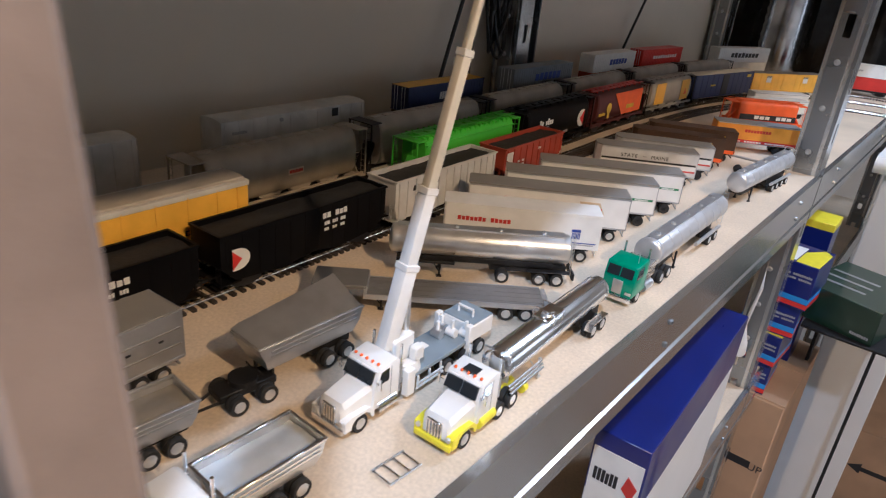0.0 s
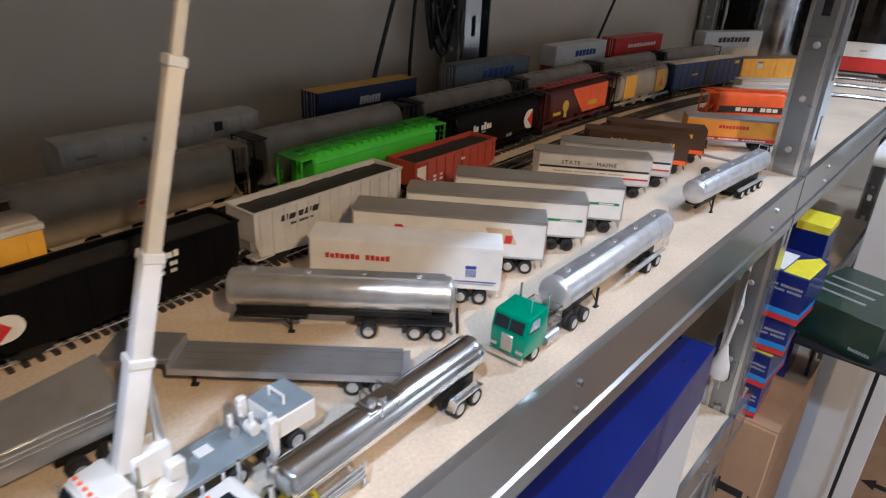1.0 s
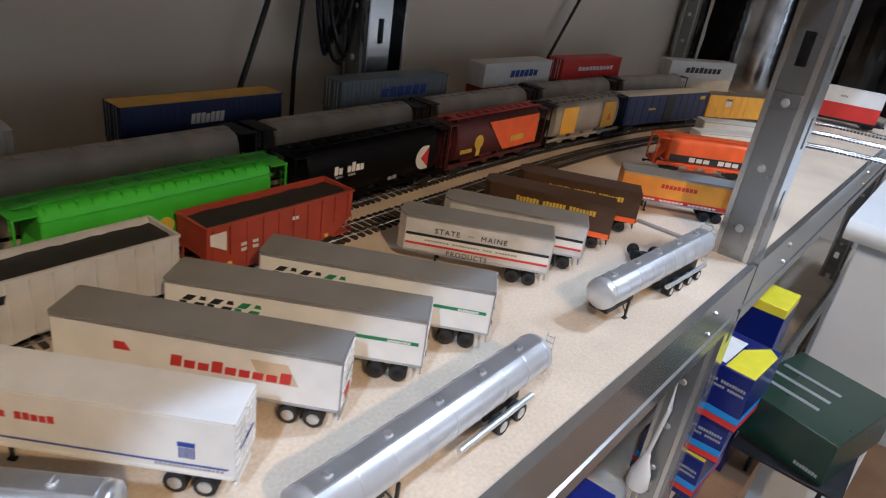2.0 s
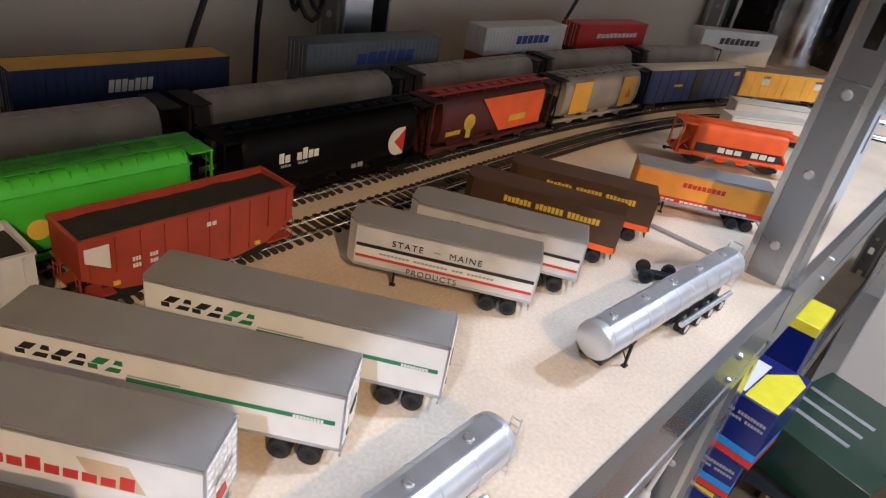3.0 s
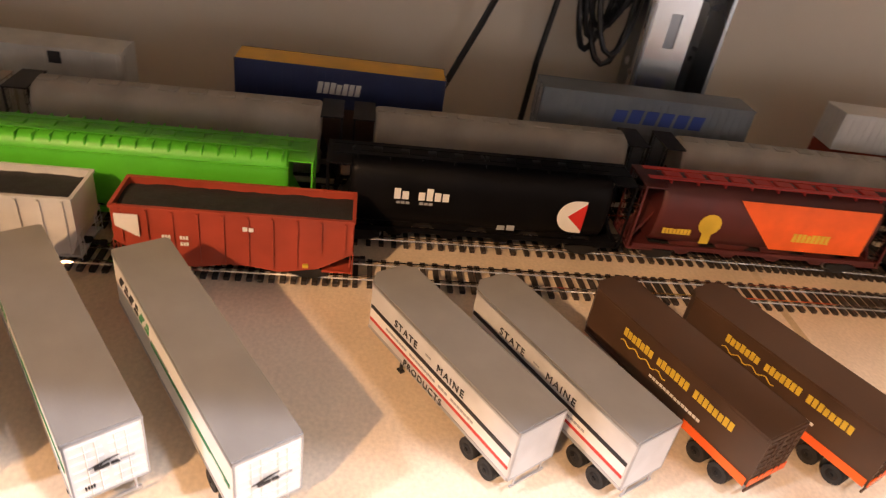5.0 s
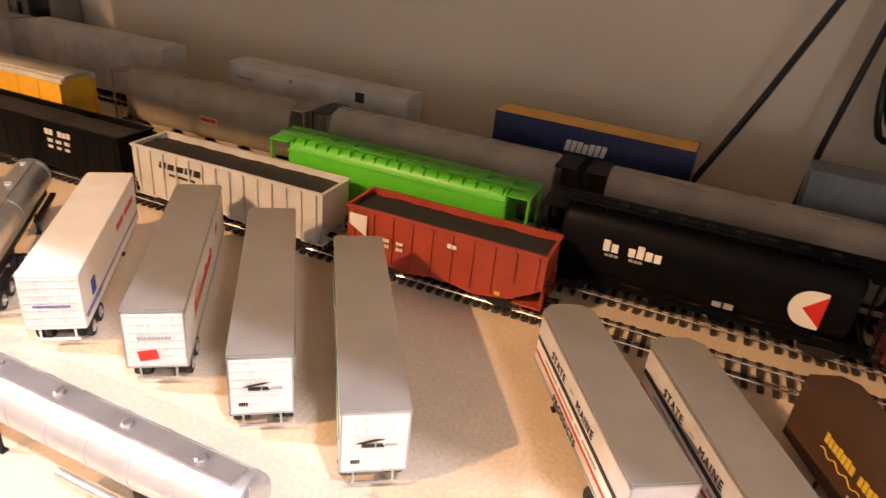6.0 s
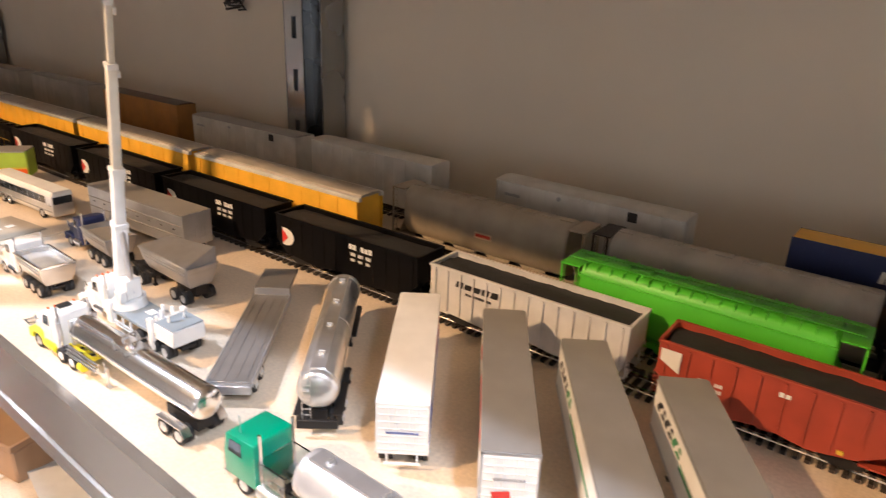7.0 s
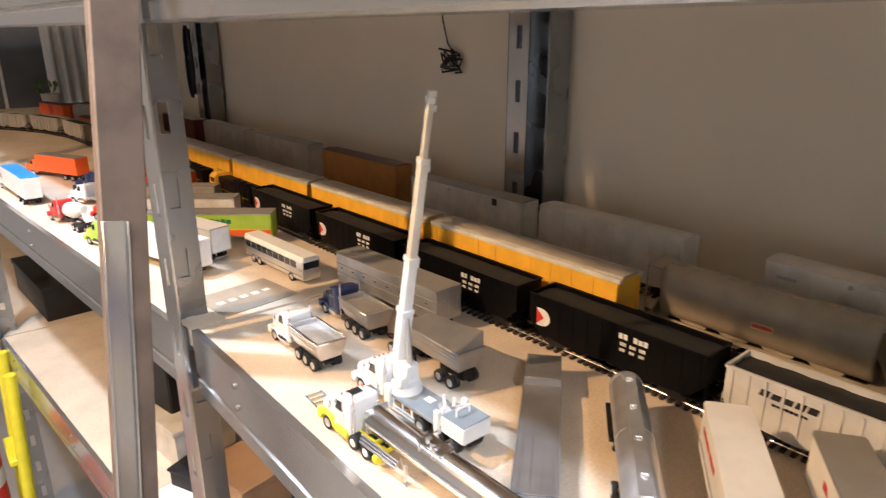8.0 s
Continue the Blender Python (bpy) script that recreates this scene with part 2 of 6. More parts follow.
def hub_dark():
    h = B()
    for s in (-1, 1):
        cyl(h, (0, s * 0.0013, 0), (0, s * 0.0019, 0), 0.0036, 0.0028, 14)
        cyl(h, (0, s * 0.0019, 0), (0, s * 0.0026, 0), 0.0013, 0.0010, 8)
    return h


TYRE, RIM, RIM_DARK, RIM_WHITE = wheel_meshes()


def wheel(parent, x, y, z=0.0057, rim="silver", scale=1.0):
    w = part("wheel", TYRE, None, parent, at=Matrix.Translation((x, y, z)) @ Matrix.Scale(scale, 4))
    part("rim", {"silver": RIM, "dark": RIM_DARK, "white": RIM_WHITE}[rim], None, w)
    return w


def axle_set(parent, xs, half, rim="silver", scale=1.0, dual=True):
    for x in xs:
        for s in (-1, 1):
            wheel(parent, x, s * half, 0.0057 * scale, rim, scale)
            if dual:
                part("inner_tyre", TYRE, None, parent, at=Matrix.Translation((x, s * (half - 0.0042), 0.0057 * scale)) @ Matrix.Scale(scale, 4))
        part("axle", cyl(B(), (x, -half, 0.0057 * scale), (x, half, 0.0057 * scale), 0.0009, None, 8), "underframe", parent)
M["silverwagon"] = mat("silver_wagon_paint", (0.64, 0.64, 0.64), 0.45, 0.1, 0.06, 50, 0.08, 700)
M["orangebrown"] = mat("orange_brown_paint", (0.42, 0.20, 0.05), 0.5, 0, 0.08, 50, 0.06, 700)
M["darksheet"] = mat("dark_plastic_film", (0.05, 0.045, 0.04), 0.25, 0, 0.2, 20, 0.4, 60)
M["leafgreen"] = mat("leaf_green", (0.10, 0.18, 0.05), 0.6, 0, 0.2, 60, 0.1, 300)
M["tangerine"] = mat("tangerine_paint", (0.86, 0.36, 0.03), 0.45, 0, 0.05, 50, 0.05, 700)
M["deckgrey"] = mat("dark_deck_grey", (0.21, 0.205, 0.20), 0.42, 0.35, 0.06, 50, 0.06, 700)
M["doorgrey"] = mat("dark_grey_door", (0.12, 0.125, 0.13), 0.4, 0.1, 0.06, 10, 0.05, 100)


# ---- the room ----
FLOOR, CEIL = -1.15, 1.25
solid("floor", box(B(), -0.55, 2.2, -3.4, 4.2, FLOOR - 0.1, FLOOR), "floor", "grey concrete floor of a store room", "floor", kind="structure")
solid("ceiling", box(B(), -0.55, 2.2, -3.4, 4.2, CEIL, CEIL + 0.1), "room", "plain pale painted room ceiling", "ceiling", kind="structure")
solid("wall_back", box(B(), -0.65, -0.55, -3.4, 4.2, FLOOR, CEIL), "wall", "plain beige painted wall behind the shelving", "wall", kind="structure")
# the window is unseen, added as source of the low light from the far right
opening = B()
for y0, y1, z0, z1 in ((-3.4, 2.25, FLOOR, CEIL), (3.15, 4.2, FLOOR, CEIL), (2.25, 3.15, FLOOR, -0.15), (2.25, 3.15, 0.75, CEIL)):
    box(opening, 2.2, 2.3, y0, y1, z0, z1)
solid("wall_room", opening, "room", "plain pale wall with an added window across the room", "wall", kind="structure")
win = thing("added_window", "white framed window added unseen across the aisle", "window", kind="structure")
for y0, y1, z0, z1 in ((2.25, 2.29, -0.15, 0.75), (3.11, 3.15, -0.15, 0.75), (2.29, 3.11, -0.15, -0.11), (2.29, 3.11, 0.71, 0.75)):
    part("window_frame", box(B(), 2.21, 2.28, y0, y1, z0, z1, 0.002), "whiteplastic", win)
solid("wall_near_end", box(B(), -0.55, 2.2, -3.5, -3.4, FLOOR, CEIL), "room", "plain pale painted end wall", "wall", kind="structure")
solid("wall_far_end", box(B(), -0.55, 2.2, 4.2, 4.3, FLOOR, CEIL), "room", "plain pale painted end wall", "wall", kind="structure")
# fixtures out of view; those over the two fills are added with them
for lx, ly, _ in (LAMP_SIDE, LAMP_FAR, NEAR_FILL, TABLE_FILL):
    lampob = thing("ceiling_light", "unseen round ceiling light with a white rim", "lamp", Matrix.Translation((lx, ly, CEIL)))
    part("base", cyl(B(), (0, 0, -0.03), (0, 0, 0), 0.10, None, 24), "whiteplastic", lampob)
    part("diffuser", cyl(B(), (0, 0, -0.045), (0, 0, -0.03), 0.07, 0.09, 24), lampmat, lampob)

# ---- shelving: boards, beams, slotted uprights ----
BAYS = ((-2.3, -0.88), (-0.872, 0.172), (0.178, 1.215), (1.221, 2.6))
# the two bays before the first upright swing a little forward
SWING = radians(5.3)


def bay_front(y0):
    """Pose of a bay's front edge: its far end at the origin, running along -y."""
    if y0 == BAYS[1][0]:
        return Matrix.Translation((0.008, BAYS[1][1], 0)) @ Matrix.Rotation(SWING, 4, "Z")
    if y0 == BAYS[0][0]:
        return Matrix.Translation((0.105, BAYS[0][1], 0)) @ Matrix.Rotation(radians(1.0), 4, "Z")
    return Matrix.Translation((0, [q for p, q in BAYS if p == y0][0], 0))


for y0, y1 in BAYS:
    ends = [bay_front(y0) @ Vector((-0.004, d, 0)) for d in (0.0, y0 - y1)]
    plan = [(-0.535, y0), (ends[1].x, y0), (ends[0].x, y1), (-0.535, y1)]
    for name, z, label in (("shelf_board", 0.0, "pale chipboard shelf carrying the models"), ("upper_shelf_board", 0.355, "pale chipboard upper shelf board"), ("lower_shelf_board", -0.37, "pale chipboard lower shelf board")):
        solid(name, prism(B(), plan, "z", z - 0.018, z), "board", label, "shelf board", group=name.replace("_", " ") + "s")
BEAM = ((-0.030, -0.0205), (-0.030, -0.0235), (-0.001, -0.0235), (-0.001, -0.0645), (-0.030, -0.0645), (-0.030, -0.068),
        (0.0015, -0.068), (0.004, -0.0655), (0.004, -0.051), (0.000, -0.049), (0.000, -0.046), (0.004, -0.044), (0.004, 0.002), (-0.003, 0.002), (-0.003, -0.0205))
for y0, y1 in BAYS:
    for z in (0.0, 0.355, -0.37):
        beam = thing("shelf_beam", "galvanised steel shelf beam along the front edge", "shelf beam", Matrix.Translation((0, 0, z)) @ bay_front(y0), group="front shelf beams")
        part("rail_profile", prism(B(), BEAM, "y", y0 - y1 + 0.001, -0.001), "galv", beam)
        for k in (0.1, 0.53, 0.9):
            for bz in (-0.014, -0.036):
                by = (y0 - y1) * k
                part("bolt", cyl(B(), (0.003, by, bz), (0.0060, by, bz), 0.0033, 0.0022, 8), "galv_dark", beam)


def upright(name, m, height0, height1, label):
    """An angle upright with two slotted flanges; the corner at the origin, flanges along -x and +y."""
    ob = thing(name, label, "shelf upright", m, group="slotted uprights")
    w, th, pitch = 0.040, 0.0022, 0.072
    for axis in (0, 1):
        bm = B()

        def put(a0, a1, z0, z1):
            if axis == 0:
                box(bm, -a1, -a0, 0, th, z0, z1)
            else:
                box(bm, -th, 0, a0, a1, z0, z1)
        lo = 0.0 if axis == 0 else th
        put(lo, 0.017, height0, height1)
        put(0.027, w, height0, height1)
        z = height0
        while z < height1:
            put(0.017, 0.027, z, min(z + 0.042, height1))
            z += pitch
        # front flange takes the lit steel tone, side flange the shaded one
        part("slotted_flange", bm, "galv" if axis else "galv_dark", ob)
    rib = B()
    for a in (0.007, 0.037):
        box(rib, -a - 0.0025, -a + 0.0025, -0.0015, 0.0, height0, height1)
    # ribs in the lit tone give the dark face its bright edges
    part("pressed_rib", rib, "galv", ob)
    # plate shares the shaded tone of the side face
    part("cover_plate", box(B(), -0.0345, -0.0095, -0.0022, -0.0001, -0.30, 0.165, 0.0006), "galv_dark", ob)
    z = -0.29
    while z < 0.16:
        part("rivet", cyl(B(), (-0.022, -0.0042, z + 0.012), (-0.022, -0.0018, z + 0.012), 0.0030, 0.0045, 10), "satin", ob)
        z += 0.062
    return ob


for x, y in ((0.112, -0.905), (0.0145, 0.140), (-0.001, 1.2165), (0.0, 2.3)):
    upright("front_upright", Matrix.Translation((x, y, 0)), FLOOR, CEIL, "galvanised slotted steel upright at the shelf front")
for y in (-1.16, 0.104, 1.150, 2.25):
    back = upright("back_upright", Matrix.Translation((-0.492, y, 0)), 0.0, 0.337, "darker galvanised slotted upright against the wall")
    # channel in the darker steel tone
    part("channel", prism(B(), [(-0.048, 0.004), (-0.004, 0.004), (-0.004, 0.007), (-0.045, 0.007), (-0.045, 0.070), (-0.006, 0.070), (-0.006, 0.073), (-0.048, 0.073)], "z", 0.0, 0.337), "galv_dark", back)
for y in (0.162, 1.24):
    brace = thing("shelf_brace", "galvanised side brace tying the uprights", "shelf brace", group="side braces")
    part("strap", box(B(), -0.49, -0.036, y - 0.012, y - 0.010, -0.075, -0.022, 0.0004), "galv_dark", brace)

# a timber strip leaning on the upper beam, with a metal channel fixed to it
LEAN = Matrix.Translation((0.0451, 0.1938, 0.21)) @ Matrix.Rotation(radians(-5.54), 4, "Y")
post = thing("timber_post", "planed timber strip leaning on the shelving", "timber post", LEAN)
part("strip", box(B(), -0.0185, 0.0185, -0.0078, 0.0078, -1.364, 0.225, 0.0015), "timber", post)
chan = thing("metal_channel", "grey metal channel fixed to the timber strip", "metal channel", LEAN)
part("web", box(B(), -0.0020, 0.0190, 0.0080, 0.0102, -1.366, -0.082, 0.0005), "galv", chan)
for a in (-0.0020, 0.0168):
    part("flange", box(B(), a, a + 0.0022, 0.0102, 0.0150, -1.366, -0.082, 0.0005), "galv", chan)


# ---- track: three lines along the shelf that swing out at both ends ----
def spline(ctrl, step=0.0034):
    pts = []
    c = [Vector((*p, 0)) for p in ctrl]
    c = [c[0] * 2 - c[1]] + c + [c[-1] * 2 - c[-2]]
    for a, b, d, e in zip(c, c[1:], c[2:], c[3:]):
        n = max(2, int((d - b).length / step))
        for k in range(n):
            t = k / n
            pts.append(0.5 * ((2 * b) + (d - a) * t + (2 * a - 5 * b + 4 * d - e) * t * t + (3 * b - a - 3 * d + e) * t ** 3))
    pts.append(c[-2])
    return pts


LINES = {
    1: spline([(0.02, -1.75), (-0.08, -1.6), (-0.16, -1.40), (-0.198, -1.1), (-0.2376, 0.0), (-0.2556, 0.5), (-0.2736, 1.0), (-0.283, 1.25), (-0.280, 1.45), (-0.25, 1.65), (-0.18, 1.80), (-0.08, 1.88), (0.02, 1.91)]),
    2: spline([(0.02, -1.92), (-0.10, -1.75), (-0.20, -1.45), (-0.243, -1.1), (-0.285, 0.0), (-0.304, 0.5), (-0.323, 1.0), (-0.331, 1.2), (-0.329, 1.4), (-0.308, 1.65), (-0.25, 1.86), (-0.14, 2.00), (0.0, 2.05)]),
    3: spline([(-0.02, -2.1), (-0.18, -1.85), (-0.26, -1.5), (-0.305, -1.1), (-0.347, 0.0), (-0.366, 0.5), (-0.385, 1.0), (-0.392, 1.3), (-0.386, 1.55), (-0.35, 1.82), (-0.27, 2.02), (-0.14, 2.13), (0.0, 2.16)]),
    4: spline([(-0.30, -2.1), (-0.35, -1.6), (-0.39, -1.1), (-0.425, 0.0), (-0.438, 0.6), (-0.442, 1.0), (-0.434, 1.5), (-0.40, 1.8), (-0.33, 2.05), (-0.2, 2.2)]),
}
RAILTOP = 0.0052


def on_line(line, y):
    """The pose on a line where it passes y: x axis along the line towards +y."""
    pts = LINES[line]
    i = min(range(1, len(pts) - 1), key=lambda k: abs(pts[k].y - y))
    d = (pts[min(i + 9, len(pts) - 1)] - pts[max(i - 9, 0)]).normalized()
    p = pts[i] + d * ((y - pts[i].y) / max(0.3, d.y))
    return Matrix.Translation((p.x, p.y, 0)) @ Matrix.Rotation(math.atan2(d.y, d.x), 4, "Z")


for n, pts in LINES.items():
    tr = thing("railway_track", "model railway track with nickel rails on brown sleepers", "track", group="model tracks")
    for s in (-1, 1):
        secs = []
        for i, p in enumerate(pts):
            d = (pts[min(i + 1, len(pts) - 1)] - pts[max(i - 1, 0)]).normalized()
            side = Vector((-d.y, d.x, 0))
            o = p + side * s * 0.0085
            secs.append([o + side * a + Vector((0, 0, z)) for a, z in ((-0.0011, 0.0026), (0.0011, 0.0026), (0.0005, 0.0034), (0.0006, RAILTOP), (-0.0006, RAILTOP), (-0.0005, 0.0034))])
        part("rail", rings(B(), secs), "rail", tr)
    vs, fs = [], []
    acc = 0.0
    for a, b in zip(pts, pts[1:]):
        acc += (b - a).length
        if acc < 0.0062:
            continue
        acc = 0.0
        d = (b - a).normalized()
        side = Vector((-d.y, d.x, 0))
        k = len(vs)
        for z in (0.0003, 0.0026):
            for u, v in ((-1, -1), (1, -1), (1, 1), (-1, 1)):
                vs.append(a + d * u * 0.0017 + side * v * 0.0150 + Vector((0, 0, z)))
        fs += [(k, k + 1, k + 2, k + 3)[::-1], (k + 4, k + 5, k + 6, k + 7)] + [(k + i, k + (i + 1) % 4, k + 4 + (i + 1) % 4, k + 4 + i) for i in range(4)]
    me = bpy.data.meshes.new("sleepers")
    me.from_pydata([tuple(v) for v in vs], [], fs)
    me.materials.append(M["tie"])
    sl = part("sleeper_bed", me, None, tr)
    sl["kind"] = "stuff"


# ---- road trailers; forward is +x, the lettered side is +y ----
def letter_pose(x, y, z):
    return Matrix.Translation((x, y, z)) @ Matrix(((-1, 0, 0, 0), (0, 0, 1, 0), (0, 1, 0, 0), (0, 0, 0, 1)))


def rear_pose(x, y, z):
    return Matrix.Translation((x, y, z)) @ Matrix(((0, 0, -1, 0), (-1, 0, 0, 0), (0, 1, 0, 0), (0, 0, 0, 1)))


def box_trailer(label, m, L, H=0.047, W=0.029, z0=0.0135, side="white", roof="roofgrey", rear="white", rim="silver", wheels="dark", decor=None, nose=0.0015, frame_mat="silver", skirt=True, legs=True, ribbed=True):
    ob = thing("semi_trailer", label, "trailer", m, group="model semi trailers")
    h, x0, x1 = W / 2, -L / 2, L / 2
    body = B()
    c = nose
    prism(body, [(x0, -h), (x1 - c, -h), (x1, -h + c), (x1, h - c), (x1 - c, h), (x0, h)], "z", z0, H - 0.0012)
    part("body", body, side, ob)
    rf = B()
    prism(rf, [(x0, -h - 0.0002), (x1 - c, -h - 0.0002), (x1 + 0.0002, -h + c), (x1 + 0.0002, h - c), (x1 - c, h + 0.0002), (x0, h + 0.0002)], "z", H - 0.0012, H)
    part("roof", rf, roof, ob)
    if skirt:
        for s in (-1, 1):
            part("side_rail", box(B(), x0, x1 - c, *sorted((s * h, s * (h + 0.0004))), z0, z0 + 0.0016), frame_mat, ob)
            part("top_rail", box(B(), x0, x1 - c, *sorted((s * h, s * (h + 0.0004))), H - 0.0026, H - 0.0013), frame_mat, ob)
    door = part("rear_door", box(B(), x0 - 0.0008, x0, -h + 0.0006, h - 0.0006, z0 + 0.001, H - 0.0018), rear, ob)
    for k in range(7 if ribbed else 0):
        rb = B()
        z = z0 + 0.003 + k * (H - z0 - 0.006) / 6
        for s in (-1, 1):
            box(rb, x0 - 0.0014, x0 - 0.0008, *sorted((s * 0.001, s * (h - 0.0018))), z - 0.0003, z + 0.0003)
        part("door_rib", rb, rear, door)
    for y in (-0.0075, -0.0035, 0.0035, 0.0075) if ribbed else ():
        part("lock_rod", cyl(B(), (x0 - 0.0015, y, z0 + 0.002), (x0 - 0.0015, y, H - 0.003), 0.00028, None, 6), rear, door)
    fr = B()
    box(fr, x0 - 0.001, x0, -h, -h + 0.0008, z0, H)
    box(fr, x0 - 0.001, x0, h - 0.0008, h, z0, H)
    box(fr, x0 - 0.001, x0, -h, h, z0, z0 + 0.001)
    box(fr, x0 - 0.001, x0, -h, h, H - 0.0016, H - 0.0004)
    part("rear_surround", fr, frame_mat, ob)
    bp = B()
    box(bp, x0 - 0.0004, x0 + 0.0006, -0.0105, 0.0105, 0.0058, 0.0072)
    for s in (-1, 1):
        box(bp, x0 - 0.0002, x0 + 0.0004, s * 0.0085 - 0.0005, s * 0.0085 + 0.0005, 0.0068, z0)
    part("rear_bumper", bp, frame_mat, ob)
    bg = B()
    box(bg, x0 + 0.006, x0 + 0.036, -0.006, 0.006, 0.0085, z0)
    for s in (-1, 1):
        box(bg, x0 + 0.004, x0 + 0.037, s * 0.0055 - 0.0008, s * 0.0055 + 0.0008, 0.0100, z0)
    part("bogie", bg, "underframe", ob)
    axle_set(ob, (x0 + 0.0135, x0 + 0.0275), 0.0122, wheels)
    if legs:
        for s in (-1, 1):
            lg = B()
            box(lg, x1 - 0.034, x1 - 0.0325, s * 0.009 - 0.0007, s * 0.009 + 0.0007, 0.0010, z0)
            box(lg, x1 - 0.0352, x1 - 0.0313, s * 0.009 - 0.0014, s * 0.009 + 0.0014, 0.0, 0.0010)
            part("landing_leg", lg, "underframe", ob)
        part("leg_brace", box(B(), x1 - 0.0336, x1 - 0.0329, -0.009, 0.009, 0.006, 0.0072), "underframe", ob)
    if decor:
        decor(ob, L, H, h, z0)
    return ob


def strip(ob, x0, x1, z0, z1, y, material, name="stripe", side=1):
    return part(name, box(B(), x0, x1, *sorted((y + side * 0.00035, y + side * 0.0007)), z0, z1), material, ob)


def decor_up(ob, L, H, h, z0):
    for s in (1, -1):
        part("lettering", bars(B(), 0.010, 0.058, H - 0.0155, H - 0.0115, s * h, 13, s, 3, gaps=(5,)), "redink", ob)
        em = B()
        box(em, -0.053, -0.045, *sorted((s * h, s * (h + 0.0003))), H - 0.017, H - 0.0145)
        for k in range(6):
            box(em, -0.0528 + k * 0.0013, -0.0520 + k * 0.0013, *sorted((s * h, s * (h + 0.0003))), H - 0.0235, H - 0.0175)
        part("shield_emblem", em, "blueink", ob)
        strip(ob, -L / 2 + 0.002, L / 2 - 0.004, z0 + 0.0055, z0 + 0.0063, s * (h - 0.0003), "blueink", side=s)
        part("small_print", bars(B(), -0.066, -0.034, z0 + 0.0035, z0 + 0.0048, s * h, 16, s, 5), "greyink", ob)
    part("rear_lettering", box(bars_rear(B(), -L / 2 - 0.0016, -0.009, 0.009, 0.0275, 0.0285, 14), -L / 2 - 0.0010, -L / 2 - 0.0008, -0.001, 0.001, 0.030, 0.0301), "blueink", ob)


def bars_rear(bm, x, y0, y1, z0, z1, n, seed=2):
    w = (y1 - y0) / n
    for i in range(n):
        box(bm, x - 0.0003, x + 0.0001, y0 + i * w + w * 0.15, y0 + (i + 1) * w - w * 0.15, z0, z1)
    return bm


def decor_pref(ob, L, H, h, z0):
    for s in (1, -1):
        part("lettering", bars(B(), -0.052, 0.014, H - 0.0205, H - 0.0135, s * h, 9, s, 9, slant=-0.12 * s, lower=True), "redink", ob)
        part("backing_patch", prism(B(), [(-0.056, H - 0.021), (-0.036, H - 0.021), (-0.030, H - 0.008), (-0.050, H - 0.008)], "y", *sorted((s * h, s * (h + 0.0002)))), "tanink", ob)
        part("emblem", prism(B(), [(0.034, H - 0.016), (0.043, H - 0.016), (0.043, H - 0.011), (0.037, H - 0.011)], "y", *sorted((s * h, s * (h + 0.0003)))), "redink", ob)
    em = prism(B(), [(-0.0015, 0.0195), (0.0075, 0.0185), (0.0085, 0.0240), (-0.0005, 0.0250)], "x", -L / 2 - 0.0021, -L / 2 - 0.0017)
    part("rear_emblem", em, "redink", ob)
    part("rear_lettering", bars_rear(B(), -L / 2 - 0.0016, -0.008, 0.008, 0.031, 0.0325, 10), "greyink", ob)


def decor_bn(ob, L, H, h, z0):
    for s in (1, -1):
        for k in range(3):
            x = L / 2 - 0.010 - k * 0.0165
            em = B()
            for pts in ([(0, 0), (-0.0035, 0), (-0.0035, 0.002), (0, 0.002)], [(-0.001, 0.0025), (-0.0055, 0.0025), (-0.0085, 0.0055), (-0.004, 0.0055)],
                        [(-0.006, 0), (-0.0115, 0), (-0.0125, 0.002), (-0.008, 0.002)], [(-0.0095, 0.0035), (-0.013, 0.0035), (-0.013, 0.0055), (-0.0105, 0.0055)]):
                prism(em, [(x + a * 1.22, H - 0.0150 + b * 1.25) for a, b in pts], "y", *sorted((s * h, s * (h + 0.0003))))
            part("emblem", em, ("ink", "ink", "greenink")[k], ob)
        strip(ob, -L / 2 + 0.003, L / 2 - 0.060, z0 + 0.0150, z0 + 0.0172, s * (h - 0.0003), "greenink", side=s)
        part("small_print", bars(B(), -0.006, 0.018, z0 + 0.0180, z0 + 0.0188, s * h, 20, s, 4), "greyink", ob)
        part("stripe_print", bars(B(), -L / 2 + 0.008, -L / 2 + 0.022, z0 + 0.0154, z0 + 0.0168, s * (h + 0.0004), 9, s, 4), "whiteink", ob)
    em = B()
    for pts in ([(0.0, 0.0), (0.0055, 0.0), (0.0055, 0.0018), (0.0, 0.0018)], [(0.004, 0.0022), (-0.004, 0.0042), (0.0, 0.0042), (0.008, 0.0022)], [(-0.004, 0.0), (-0.0005, 0.0), (-0.0005, 0.0018), (-0.003, 0.0018)]):
        prism(em, [(a, 0.0285 + b) for a, b in pts], "x", -L / 2 - 0.0021, -L / 2 - 0.0017)
    part("rear_emblem", em, "ink", ob)
    part("rear_lettering", bars_rear(B(), -L / 2 - 0.0016, -0.0095, -0.004, 0.029, 0.0296, 7), "greyink", ob)
    part("rear_number", bars_rear(B(), -L / 2 - 0.0016, 0.006, 0.010, 0.0195, 0.0215, 4), "ink", ob)


